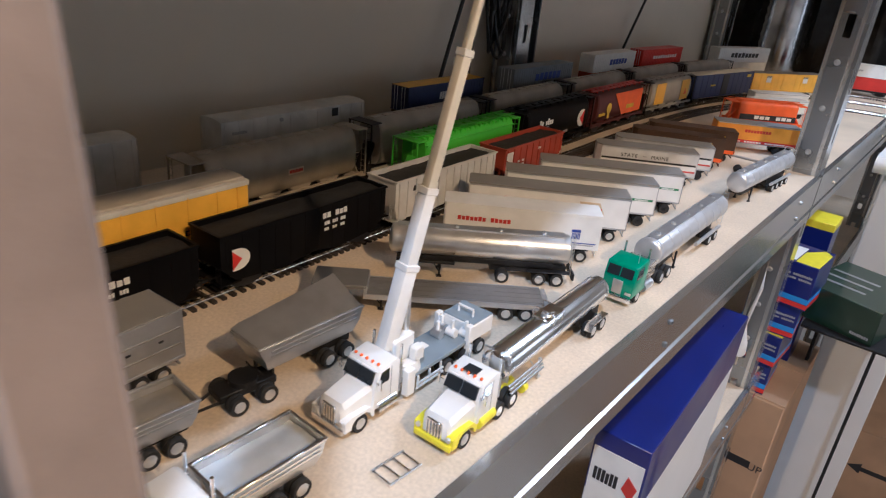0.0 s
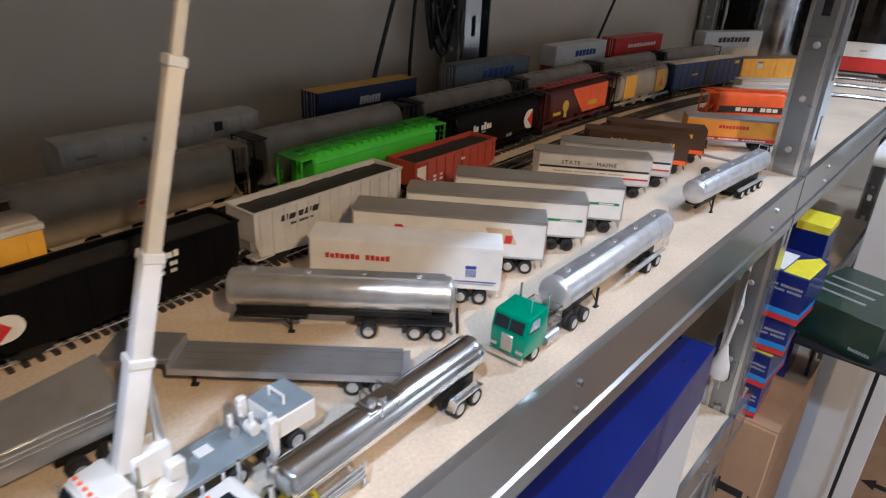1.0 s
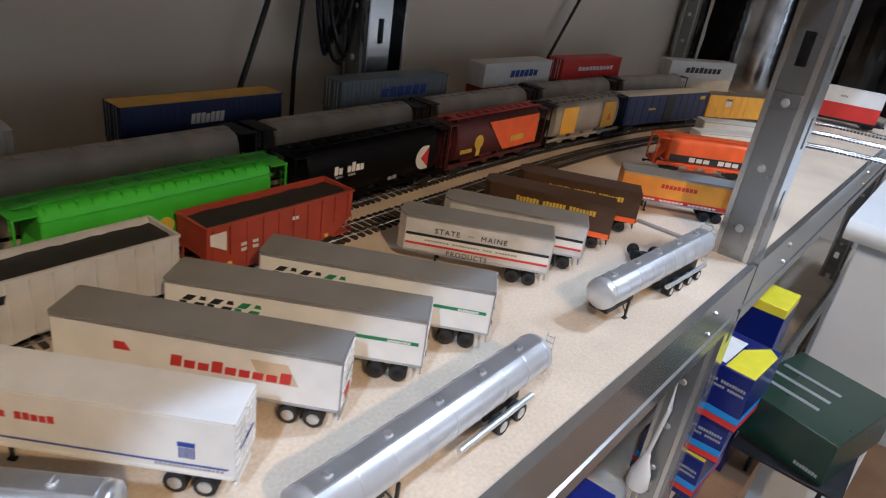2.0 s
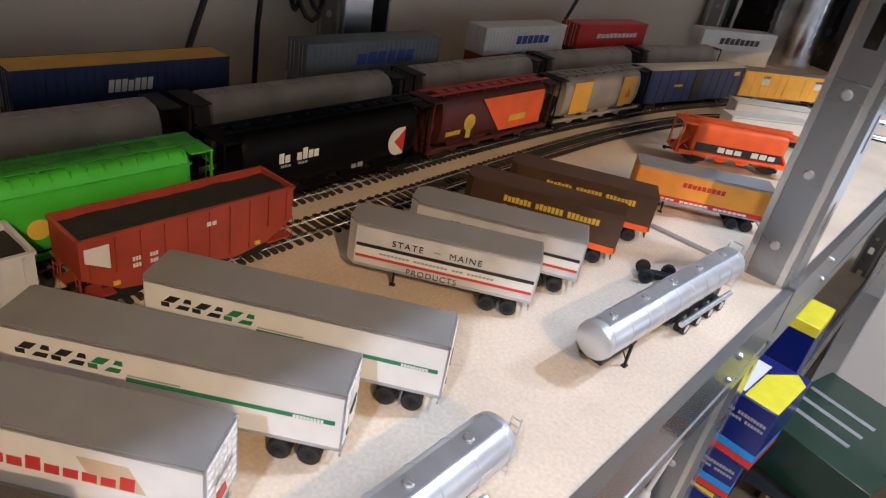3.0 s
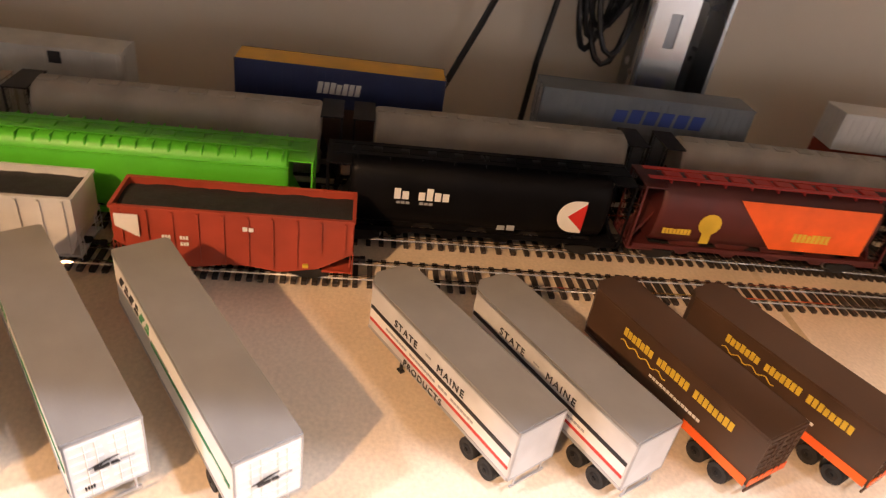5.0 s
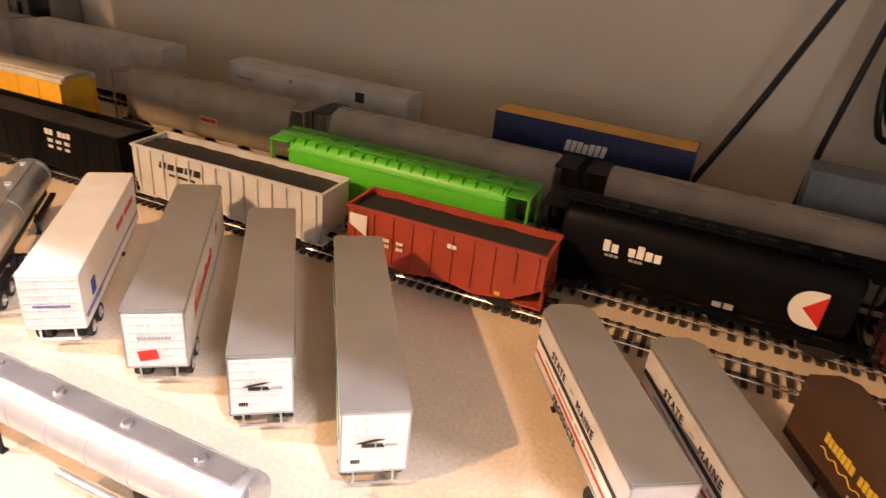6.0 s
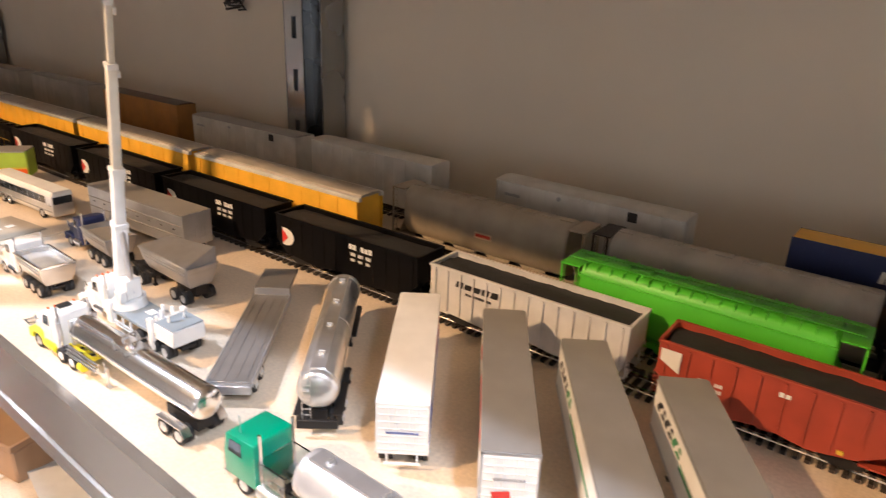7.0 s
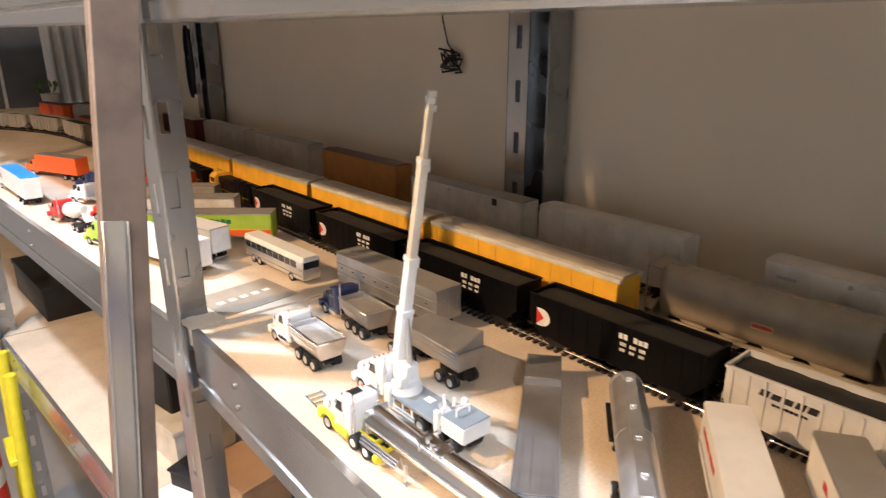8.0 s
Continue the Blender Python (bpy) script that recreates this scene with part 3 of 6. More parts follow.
def decor_maine(ob, L, H, h, z0):
    for s in (1, -1):
        strip(ob, -L / 2 + 0.001, L / 2 - 0.007, z0 + 0.0085, z0 + 0.0145, s * (h - 0.0004), "whiteink", "white_band", side=s)
        strip(ob, -L / 2 + 0.001, L / 2 - 0.007, z0 + 0.0145, z0 + 0.0168, s * (h - 0.0003), "ink", side=s)
        strip(ob, -L / 2 + 0.001, L / 2 - 0.007, z0 + 0.0065, z0 + 0.0085, s * (h - 0.0003), "redink", side=s)
        if s == 1:
            lettering("STATE", 0.0062, "ink", ob, letter_pose(0.022, h + 0.0006, z0 + 0.0190), space=1.25)
            lettering("MAINE", 0.0062, "ink", ob, letter_pose(-0.016, h + 0.0006, z0 + 0.0190), space=1.25)
            lettering("PRODUCTS", 0.0058, "ink", ob, letter_pose(0.004, h + 0.0006, z0 + 0.0010), space=1.2)
            part("link_mark", box(B(), 0.0005, 0.005, h, h + 0.0003, z0 + 0.0205, z0 + 0.0215), "greyink", ob)
        part("small_print", bars(B(), -0.036, 0.040, z0 + 0.0107, z0 + 0.0120, s * (h + 0.0003), 30, s, 8, gaps=(7, 11, 21)), "greyink", ob)


def decor_ic(ob, L, H, h, z0):
    for s in (1, -1):
        part("lettering", bars(B(), -0.046, 0.030, H - 0.0125, H - 0.0075, s * h, 24, s, 12, gaps=(8, 16)), "gold", ob)
        part("script", tube(B(), [(0.030 - k * 0.0018, s * (h + 0.0002), H - 0.0165 + 0.0012 * math.sin(k * 1.3)) for k in range(20)], 0.00035, 5), "gold", ob)
        part("lower_print", bars(B(), -0.030, 0.006, H - 0.0225, H - 0.0208, s * h, 14, s, 2), "whiteink", ob)
        strip(ob, -L / 2, -L / 2 + 0.040, z0 - 0.001, z0 + 0.0042, s * (h - 0.0001), "orange", side=s)
    part("rear_sill", box(B(), -L / 2 - 0.0017, -L / 2 - 0.0012, -h, h, z0, z0 + 0.0042), "orange", ob)


def decor_orange(ob, L, H, h, z0):
    for s in (1, -1):
        strip(ob, -L / 2 + 0.001, L / 2 - 0.001, z0 + 0.0005, z0 + 0.0060, s * (h - 0.0003), "signalred", side=s)
        part("lettering", bars(B(), -0.045, 0.045, z0 + 0.0022, z0 + 0.0042, s * (h + 0.0004), 20, s, 2, gaps=(7, 14)), "whiteink", ob)
        part("upper_lettering", bars(B(), -0.020, 0.020, H - 0.014, H - 0.0095, s * h, 9, s, 2), "redink", ob)


def road(x, y, deg):
    return Matrix.Translation((x, y, 0)) @ Matrix.Rotation(radians(deg), 4, "Z")


box_trailer("white box trailer with red lettering and blue line", road(-0.1455, 0.6565, 216.7), 0.140, 0.0465, 0.029, side="white", roof="white", decor=decor_up, wheels="silver", frame_mat="white")
box_trailer("white box trailer with red lettering and grey roof", road(-0.157, 0.7205, 215.1), 0.156, decor=decor_pref, wheels="silver")
for x, y, a in ((-0.156, 0.784, 215.9), (-0.153, 0.848, 214.3)):
    box_trailer("white box trailer with green stripe and grey roof", road(x, y, a), 0.157, decor=decor_bn)
for x, y, a in ((-0.164, 0.971, 213.4), (-0.163, 1.026, 210.6)):
    box_trailer("silver box trailer with red and black stripes", road(x, y, a), 0.125, 0.045, 0.0285, side="silverwagon", rear="silverwagon", decor=decor_maine, nose=0.006, ribbed=False)
for x, y, a in ((-0.170, 1.094, 206.5), (-0.172, 1.155, 209.0)):
    box_trailer("dark brown box trailer with yellow lettering and orange skirt", road(x, y, a), 0.124, 0.045, 0.0285, side="brown", roof="brown", rear="brown", decor=decor_ic, nose=0.006, frame_mat="brown")
box_trailer("orange box trailer with red skirt and grey roof", road(-0.115, 1.280, 213.0), 0.126, 0.045, 0.0285, side="tangerine", rear="silver", decor=decor_orange)
for x, y, a in ((-0.168, 1.625, 234.0), (-0.190, 1.715, 228.0)):
    box_trailer("plain white box trailer with red marks", road(x, y, a), 0.125, 0.036, 0.028, z0=0.009, side="white", roof="white")


# ---- railway cars; the line runs along x, the side seen from the aisle is -y ----
def bogie(parent, x):
    b = B()
    for s in (-1, 1):
        prism(b, [(x - 0.0125, 0.0075), (x - 0.009, 0.0065), (x - 0.004, 0.0045), (x + 0.004, 0.0045), (x + 0.009, 0.0065), (x + 0.0125, 0.0075), (x + 0.0125, 0.0105), (x + 0.004, 0.0118), (x - 0.004, 0.0118), (x - 0.0125, 0.0105)],
              "y", *sorted((s * 0.0108, s * 0.0128)))
    box(b, x - 0.004, x + 0.004, -0.0108, 0.0108, 0.0075, 0.0125)
    ob = part("bogie", b, "underframe", parent)
    for dx in (-0.0095, 0.0095):
        w = B()
        for s in (-1, 1):
            cyl(w, (x + dx, s * 0.0078, RAILTOP + 0.0047), (x + dx, s * 0.0100, RAILTOP + 0.0047), 0.0049, 0.0047, 16)
        cyl(w, (x + dx, -0.0078, RAILTOP + 0.0047), (x + dx, 0.0078, RAILTOP + 0.0047), 0.001, None, 6)
        part("wheelset", w, "galv_dark", ob)
    return ob


def running_gear(ob, L, sill=0.0125, mat_name="underframe", width=0.006):
    part("centre_sill", box(B(), -L / 2, L / 2, -width / 2, width / 2, sill - 0.001, sill + 0.0022), mat_name, ob)
    for s in (-1, 1):
        bogie(ob, s * (L / 2 - 0.026))
        c = B()
        box(c, *sorted((s * L / 2, s * (L / 2 + 0.0060))), -0.0012, 0.0012, sill - 0.0008, sill + 0.0012)
        box(c, *sorted((s * (L / 2 + 0.0050), s * (L / 2 + 0.0088))), -0.0022, 0.0016, sill - 0.0018, sill + 0.0018, 0.0005)
        part("coupler", c, "underframe", ob)


def ladder(bm, x, y0, y1, z0, z1, rungs=5, along="y"):
    for k in range(rungs):
        z = z0 + (z1 - z0) * (k + 0.5) / rungs
        if along == "y":
            cyl(bm, (x, y0, z), (x, y1, z), 0.00028, None, 5)
        else:
            cyl(bm, (y0, x, z), (y1, x, z), 0.00028, None, 5)
    for y in (y0, y1):
        if along == "y":
            cyl(bm, (x, y, z0), (x, y, z1), 0.00028, None, 5)
        else:
            cyl(bm, (y, x, z0), (y, x, z1), 0.00028, None, 5)
    return bm


def pie(parent, x, z, r, y, s, flip=1, tall=1.25):
    """The white rounded half with its red wedge, on a car's side."""
    pts = [(x, z - r)] + [(x - flip * r * tall * math.cos(a), z + r * math.sin(a)) for a in [radians(-80 + 160 * k / 14) for k in range(15)]] + [(x, z + r)]
    pts = [(x + flip * r * 0.55, z - r)] + pts + [(x + flip * r * 0.55, z + r)]
    part("white_emblem", prism(B(), pts, "y", *sorted((y, y + s * 0.0003))), "whiteink", parent)
    part("red_wedge", prism(B(), [(x - flip * r * 0.40, z), (x + flip * r * 0.56, z + r * 0.86), (x + flip * r * 0.56, z - r * 0.86)], "y", *sorted((y + s * 0.0003, y + s * 0.0006))), "signalred", parent)


def open_hopper(label, m, L, top, colour, ribs=11, end_slope=0.02, decor=None, lift=0.0):
    """An open-top hopper: ribbed sides, sloped ends on braces, heaped load just below the rim."""
    ob = thing("hopper_wagon", label, "railway wagon", m, group="model hopper wagons")
    h, x0, x1, z0 = 0.0175, -L / 2, L / 2, 0.0150
    t = 0.0010
    for s in (-1, 1):
        sd = B()
        prism(sd, [(x0, z0 + 0.012), (x0 + end_slope, z0), (x0 + L * 0.32, z0 - 0.004), (x0 + L * 0.5, z0), (x1 - L * 0.32, z0 - 0.004), (x1 - end_slope, z0), (x1, z0 + 0.012), (x1, top), (x0, top)], "y", *sorted((s * h, s * (h - t))))
        side = part("side_panel", sd, colour, ob)
        for k in range(ribs):
            x = x0 + 0.005 + k * (L - 0.010) / (ribs - 1)
            part("rib", box(B(), x - 0.0007, x + 0.0007, *sorted((s * h, s * (h + (0.0003 if colour == "black" else 0.0012)))), z0 + (0.012 if abs(x) > L / 2 - end_slope else 0.0), top - 0.0015), colour, side)
    for s in (-1, 1):
        e = B()
        prism(e, [(s * (L / 2), z0 + 0.012), (s * (L / 2), top), (s * (L / 2 - t), top), (s * (L / 2 - t), z0 + 0.012)], "y", -h + t, h - t)
        prism(e, [(s * (L / 2), z0 + 0.012), (s * (L / 2 - end_slope), z0 + 0.001), (s * (L / 2 - end_slope - 0.001), z0 + 0.001), (s * (L / 2 - 0.001), z0 + 0.013)], "y", -h + t, h - t)
        part("end_panel", e, colour, ob)
        for ya in (-h, h - 0.006):
            part("ladder", ladder(B(), s * (L / 2 + 0.0006), ya, ya + 0.006, z0 - 0.004, z0 + 0.014, 4), colour, ob)
        br = B()
        for y in (-0.012, 0.012):
            cyl(br, (s * (L / 2 - 0.001), y, z0 - 0.001), (s * (L / 2 - 0.001), y, z0 + 0.012), 0.0006, None, 6)
        box(br, *sorted((s * (L / 2), s * (L / 2 - 0.018))), -h + 0.001, h - 0.001, z0 - 0.003, z0 - 0.0018)
        part("end_platform", br, colour, ob)
    rim = B()
    for s in (-1, 1):
        box(rim, x0 - 0.0006, x1 + 0.0006, *sorted((s * (h - 0.0010), s * (h + 0.0014))), top - 0.0006, top + 0.0010)
        box(rim, *sorted((s * (L / 2 - 0.0012), s * (L / 2 + 0.0010))), -h, h, top - 0.0006, top + 0.0010)
    part("top_rim", rim, colour, ob)
    ld = B()
    nx, ny = 26, 6
    rng = random.Random(int(L * 1e4))
    grid = [[ld.verts.new((x0 + 0.0012 + (L - 0.0024) * i / nx, -h + t + (2 * h - 2 * t) * j / ny, top - 0.0035 + 0.0016 * math.sin(math.pi * j / ny) + rng.uniform(-0.0005, 0.0006))) for j in range(ny + 1)] for i in range(nx + 1)]
    for i in range(nx):
        for j in range(ny):
            ld.faces.new((grid[i][j], grid[i + 1][j], grid[i + 1][j + 1], grid[i][j + 1]))
    part("coal_load", ld, "coal", ob)
    for k in (-0.22, 0.0, 0.22):
        ch = prism(B(), [(k * L - 0.012, z0 + 0.001), (k * L - 0.004, 0.0085), (k * L + 0.004, 0.0085), (k * L + 0.012, z0 + 0.001)], "y", -0.010, 0.010)
        part("discharge_chute", ch, "underframe" if colour == "black" else colour, ob)
    running_gear(ob, L)
    if decor:
        decor(ob, L, h, z0, top)
    return ob


def hop_black(ob, L, h, z0, top):
    for s in (-1, 1):
        f = -s
        pie(ob, -f * (L / 2 - 0.014), z0 + 0.0165, 0.0085, s * (h + 0.0006), s, -f)
        part("lettering", bars(B(), *sorted((f * 0.010, f * 0.038)), top - 0.0105, top - 0.0058, s * (h + 0.0006), 6, s, 7, gaps=(2,)), "whiteink", ob)
        pr = B()
        for k in range(3):
            bars(pr, *sorted((f * (0.012 + k * 0.009), f * (0.018 + k * 0.009))), top - 0.0165, top - 0.0135, s * (h + 0.0006), 3, s, k)
            bars(pr, *sorted((f * (0.012 + k * 0.009), f * (0.017 + k * 0.009))), top - 0.0215, top - 0.0190, s * (h + 0.0006), 3, s, k)
        part("small_print", pr, "whiteink", ob)


def hop_silver(ob, L, h, z0, top):
    for s in (-1, 1):
        f = -s
        lt = bars(B(), *sorted((-f * (L / 2 - 0.024), -f * (L / 2 - 0.064))), top - 0.0125, top - 0.0075, s * (h + 0.0002), 5, s, 3, slant=0.3 * f)
        part("lettering", lt, "ink", ob)
        part("small_print", bars(B(), *sorted((-f * (L / 2 - 0.034), -f * (L / 2 - 0.058))), top - 0.0175, top - 0.0155, s * (h + 0.0002), 8, s, 3), "ink", ob)
        part("data_plate", box(B(), *sorted((f * (L / 2 - 0.040), f * (L / 2 - 0.043))), *sorted((s * h, s * (h + 0.0004))), z0 + 0.008, z0 + 0.0105), "ink", ob)


def hop_red(ob, L, h, z0, top):
    for s in (-1, 1):
        f = -s
        xe = -f * L / 2
        part("white_panel", prism(B(), [(xe + f * 0.002, top - 0.004), (xe + f * 0.015, top - 0.004), (xe + f * 0.015, top - 0.019), (xe + f * 0.002, top - 0.012)], "y", *sorted((s * (h + 0.0012), s * (h + 0.0016)))), "whiteink", ob)
        part("lettering", bars(B(), *sorted((f * 0.004, f * 0.011)), top - 0.0105, top - 0.0075, s * (h + 0.0012), 2, s, 1), "whiteink", ob)
        pr = B()
        for k in range(2):
            for j in range(2):
                bars(pr, *sorted((xe + f * (0.027 + k * 0.010), xe + f * (0.032 + k * 0.010))), top - 0.019 - j * 0.0042, top - 0.0165 - j * 0.0042, s * (h + 0.0012), 3, s, k)
        part("small_print", pr, "whiteink", ob)
        part("reflector", box(B(), *sorted((xe + f * 0.016, xe + f * 0.0195)), *sorted((s * h, s * (h + 0.0015))), z0 + 0.004, z0 + 0.0062), "gold", ob)
        part("rear_reflector", box(B(), *sorted((-xe - f * 0.026, -xe - f * 0.0295)), *sorted((s * h, s * (h + 0.0015))), z0 + 0.001, z0 + 0.0032), "gold", ob)


PITCH, S0 = 0.190, 0.590
open_hopper("silver open hopper wagon loaded with coal", on_line(1, S0 + 0.084), 0.166, 0.0515, "silverwagon", 14, 0.004, hop_silver)
open_hopper("oxide red open hopper wagon loaded with coal", on_line(1, S0 + 0.168 + 0.020 + 0.0675), 0.137, 0.0500, "red", 10, 0.020, hop_red)
for k in (0, 1, 2, 3, 6):
    open_hopper("black open hopper wagon with white and red emblem", on_line(1, S0 - 0.011 - 0.0885 - k * PITCH), 0.173, 0.0515, "black", 12, 0.012, hop_black)


def covered_hopper(label, m, L, top, colour, half=0.0180, decor=None, ends="underframe", belly=0.0175, walk="roofgrey", flat=False, roof=None, plain=False):
    """A covered hopper with bulging sides, a roof walk with hatches and open end frames."""
    ob = thing("covered_hopper", label, "railway wagon", m, group="model covered hoppers")
    e = 0.016
    n = 18
    z0 = belly
    zc = (top + z0) / 2

    def sec(x, f):
        pts = []
        for k in range(n):
            a = 2 * math.pi * k / n + math.pi / n
            c, s = math.cos(a), math.sin(a)
            p = 0.62 if not flat else 0.38
            pts.append((x, half * f * math.copysign(abs(c) ** p, c), zc + (top - zc) * (f if flat else 0.5 + 0.5 * f) * math.copysign(abs(s) ** (p + 0.12), s)))
        return pts
    part("tank_body", rings(B(), [sec(-L / 2 + e, 0.90), sec(-L / 2 + e + 0.0015, 0.98), sec(-L / 2 + e + 0.005, 1.0), sec(0, 1.0), sec(L / 2 - e - 0.005, 1.0), sec(L / 2 - e - 0.0015, 0.98), sec(L / 2 - e, 0.90)]), colour, ob)
    rw = B()
    box(rw, -L / 2 + 0.004, L / 2 - 0.004, 0.0052, 0.0098, top + 0.0006, top + 0.0012)
    box(rw, -L / 2 + 0.004, L / 2 - 0.004, -0.0098, -0.0052, top + 0.0006, top + 0.0012)
    for k in range(9):
        x = -L / 2 + 0.02 + k * (L - 0.04) / 8
        box(rw, x - 0.0006, x + 0.0006, -0.0105, 0.0105, top - 0.0016, top + 0.0006)
    if not plain:
        part("roof_walk", rw, walk, ob)
    for k in range(10):
        x = -L / 2 + 0.024 + k * (L - 0.048) / 9
        part("hatch", box(B(), x - 0.0065, x + 0.0065, -0.0042, 0.0042, top - 0.001, top + (0.0006 if plain else 0.0013), 0.0004), roof or walk, ob)
    for s in (-1, 1):
        en = B()
        for y in (-0.0165, 0.0165):
            box(en, s * (L / 2 - 0.001) - 0.0007, s * (L / 2 - 0.001) + 0.0007, y - 0.0007, y + 0.0007, 0.014, top - 0.003)
        box(en, *sorted((s * (L / 2), s * (L / 2 - e))), -0.0175, 0.0175, top - 0.0035, top - 0.0024)
        box(en, *sorted((s * (L / 2), s * (L / 2 - e - 0.004))), -0.0175, 0.0175, 0.0135, 0.0150)
        prism(en, [(s * (L / 2 - e), zc), (s * (L / 2 - 0.002), 0.0150), (s * (L / 2 - 0.004), 0.0150), (s * (L / 2 - e - 0.001), zc - 0.003)], "y", -0.008, 0.008)
        ladder(en, s * (L / 2 - 0.001), -0.0165, -0.0105, 0.014, top - 0.003, 8)
        ladder(en, s * (L / 2 - 0.001), 0.0105, 0.0165, 0.014, top - 0.003, 8)
        part("end_cage", en, ends, ob)
    sl = B()
    for s in (-1, 1):
        box(sl, -L / 2 + 0.004, L / 2 - 0.004, *sorted((s * 0.0150, s * 0.0172)), 0.0150, 0.0185)
    part("side_sill", sl, ends if ends != "underframe" else colour, ob)
    for k in (-0.27, -0.09, 0.09, 0.27):
        ch = prism(B(), [(k * L - 0.015, belly + 0.003), (k * L - 0.004, 0.0085), (k * L + 0.004, 0.0085), (k * L + 0.015, belly + 0.003)], "y", -0.011, 0.011)
        part("discharge_chute", ch, colour, ob)
    running_gear(ob, L)
    if decor:
        decor(ob, L, half, belly, top)
    return ob


def dec_cp(ob, L, h, z0, top):
    for s in (-1, 1):
        f = -s
        part("lettering", bars(B(), *sorted((-f * (L / 2 - 0.045), -f * (L / 2 - 0.083))), top - 0.0250, top - 0.0160, s * (h + 0.0003), 7, s, 5, gaps=(2,), lower=True), "whiteink", ob)
        pie(ob, f * (L / 2 - 0.040), z0 + 0.0205, 0.0125, s * (h + 0.0003), s, f, 1.0)
        part("small_print", bars(B(), *sorted((-f * (L / 2 - 0.047), -f * (L / 2 - 0.072))), top - 0.0285, top - 0.0265, s * (h + 0.0003), 8, s, 5, gaps=(3, 4)), "greyink", ob)
        part("data_panel", bars(B(), *sorted((f * 0.012, f * 0.026)), z0 + 0.006, z0 + 0.010, s * (h + 0.0003), 2, s, 5), "greyink", ob)


def dec_wheat(ob, L, h, z0, top):
    for s in (-1, 1):
        f = -s
        y = s * (h + 0.0003)
        part("orange_panel", prism(B(), [(-f * 0.030, top - 0.006), (f * (L / 2 - 0.0215), top - 0.006), (f * (L / 2 - 0.0215), z0 + 0.006), (f * 0.006, z0 + 0.006)], "y", *sorted((y, y + s * 0.0004))), "orange", ob)
        part("panel_print", bars(B(), *sorted((f * 0.020, f * 0.050)), z0 + 0.014, z0 + 0.021, y + s * 0.0004, 8, s, 4), "gold", ob)
        sh = B()
        cyl(sh, (-f * 0.046, y, z0 + 0.022), (-f * 0.046, y + s * 0.0005, z0 + 0.022), 0.0085, None, 14)
        box(sh, *sorted((-f * 0.0425, -f * 0.0495)), *sorted((y, y + s * 0.0005)), z0 + 0.006, z0 + 0.022)
        part("sheaf_emblem", sh, "gold", ob)
        part("small_print", bars(B(), *sorted((-f * 0.080, -f * 0.058)), z0 + 0.012, z0 + 0.0165, y, 8, s, 4), "gold", ob)


def dec_gy(ob, L, h, z0, top):
    for s in (-1, 1):
        f = -s
        y = s * (h + 0.0003)
        for a, b in ((-0.072, -0.034), (0.036, 0.072)):
            part("yellow_panel", box(B(), *sorted((f * a, f * b)), *sorted((y, y + s * 0.0004)), z0 + 0.006, top - 0.006), "amber", ob)
        part("leaf_emblem", prism(B(), [(f * 0.051, z0 + 0.016), (f * 0.057, z0 + 0.028), (f * 0.063, z0 + 0.016)], "y", *sorted((y + s * 0.0004, y + s * 0.0007))), "orange", ob)


def dec_green(ob, L, h, z0, top):
    for s in (-1, 1):
        part("side_rib", box(B(), -L / 2 + 0.016, L / 2 - 0.016, *sorted((s * (h - 0.0022), s * (h + 0.0006))), top - 0.0095, top - 0.0082), "green", ob)
        for k in range(18):
            x = -L / 2 + 0.02 + k * (L - 0.04) / 17
            part("roof_stay", box(B(), x - 0.0005, x + 0.0005, *sorted((s * (h - 0.002), s * (h - 0.009))), top - 0.006, top + 0.0002), "green", ob)
        part("round_emblem", cyl(B(), (s * 0.006, s * (h + 0.0001), z0 + 0.018), (s * 0.006, s * (h + 0.0005), z0 + 0.018), 0.0062, None, 18), "gold", ob)


def dec_tan(ob, L, h, z0, top):
    for s in (-1, 1):
        part("label_plate", box(B(), -0.003, 0.016, *sorted((s * (h + 0.0001), s * (h + 0.0005))), z0 + 0.019, z0 + 0.025), "tanink", ob)
        part("label_print", bars(B(), -0.002, 0.015, z0 + 0.0205, z0 + 0.0235, s * (h + 0.0005), 9, s, 4), "redink", ob)


covered_hopper("bright green covered hopper wagon", on_line(2, 0.781), 0.207, 0.0655, "green", 0.0180, dec_green, ends="green", walk="green", flat=True)
covered_hopper("black cylindrical hopper with white and red emblem", on_line(2, 0.998), 0.212, 0.0670, "black", 0.0180, dec_cp, ends="black", walk="black")
covered_hopper("maroon hopper with orange panel and wheatsheaf emblem", on_line(2, 1.212), 0.203, 0.0670, "maroon", 0.0180, dec_wheat, ends="maroon", walk="signalred")
covered_hopper("grey cylindrical hopper with two yellow panels", on_line(2, 1.426), 0.200, 0.0670, "cargrey", 0.0180, dec_gy, ends="underframe", walk="cargrey")
covered_hopper("tan covered hopper with small red label", on_line(3, 0.558), 0.215, 0.0690, "tan", 0.0185, dec_tan, ends="tan", walk="tan", plain=True)
# end cages coloured black to carry the dark gaps between these wagons
for y in (0.785, 1.018, 1.258, 1.498, 1.735, -1.20, -1.45):
    covered_hopper("weathered grey covered hopper with roof hatches", on_line(3, y), 0.226, 0.0715, "cargrey", 0.0185, None, ends="underframe", walk="cargrey", plain=True)

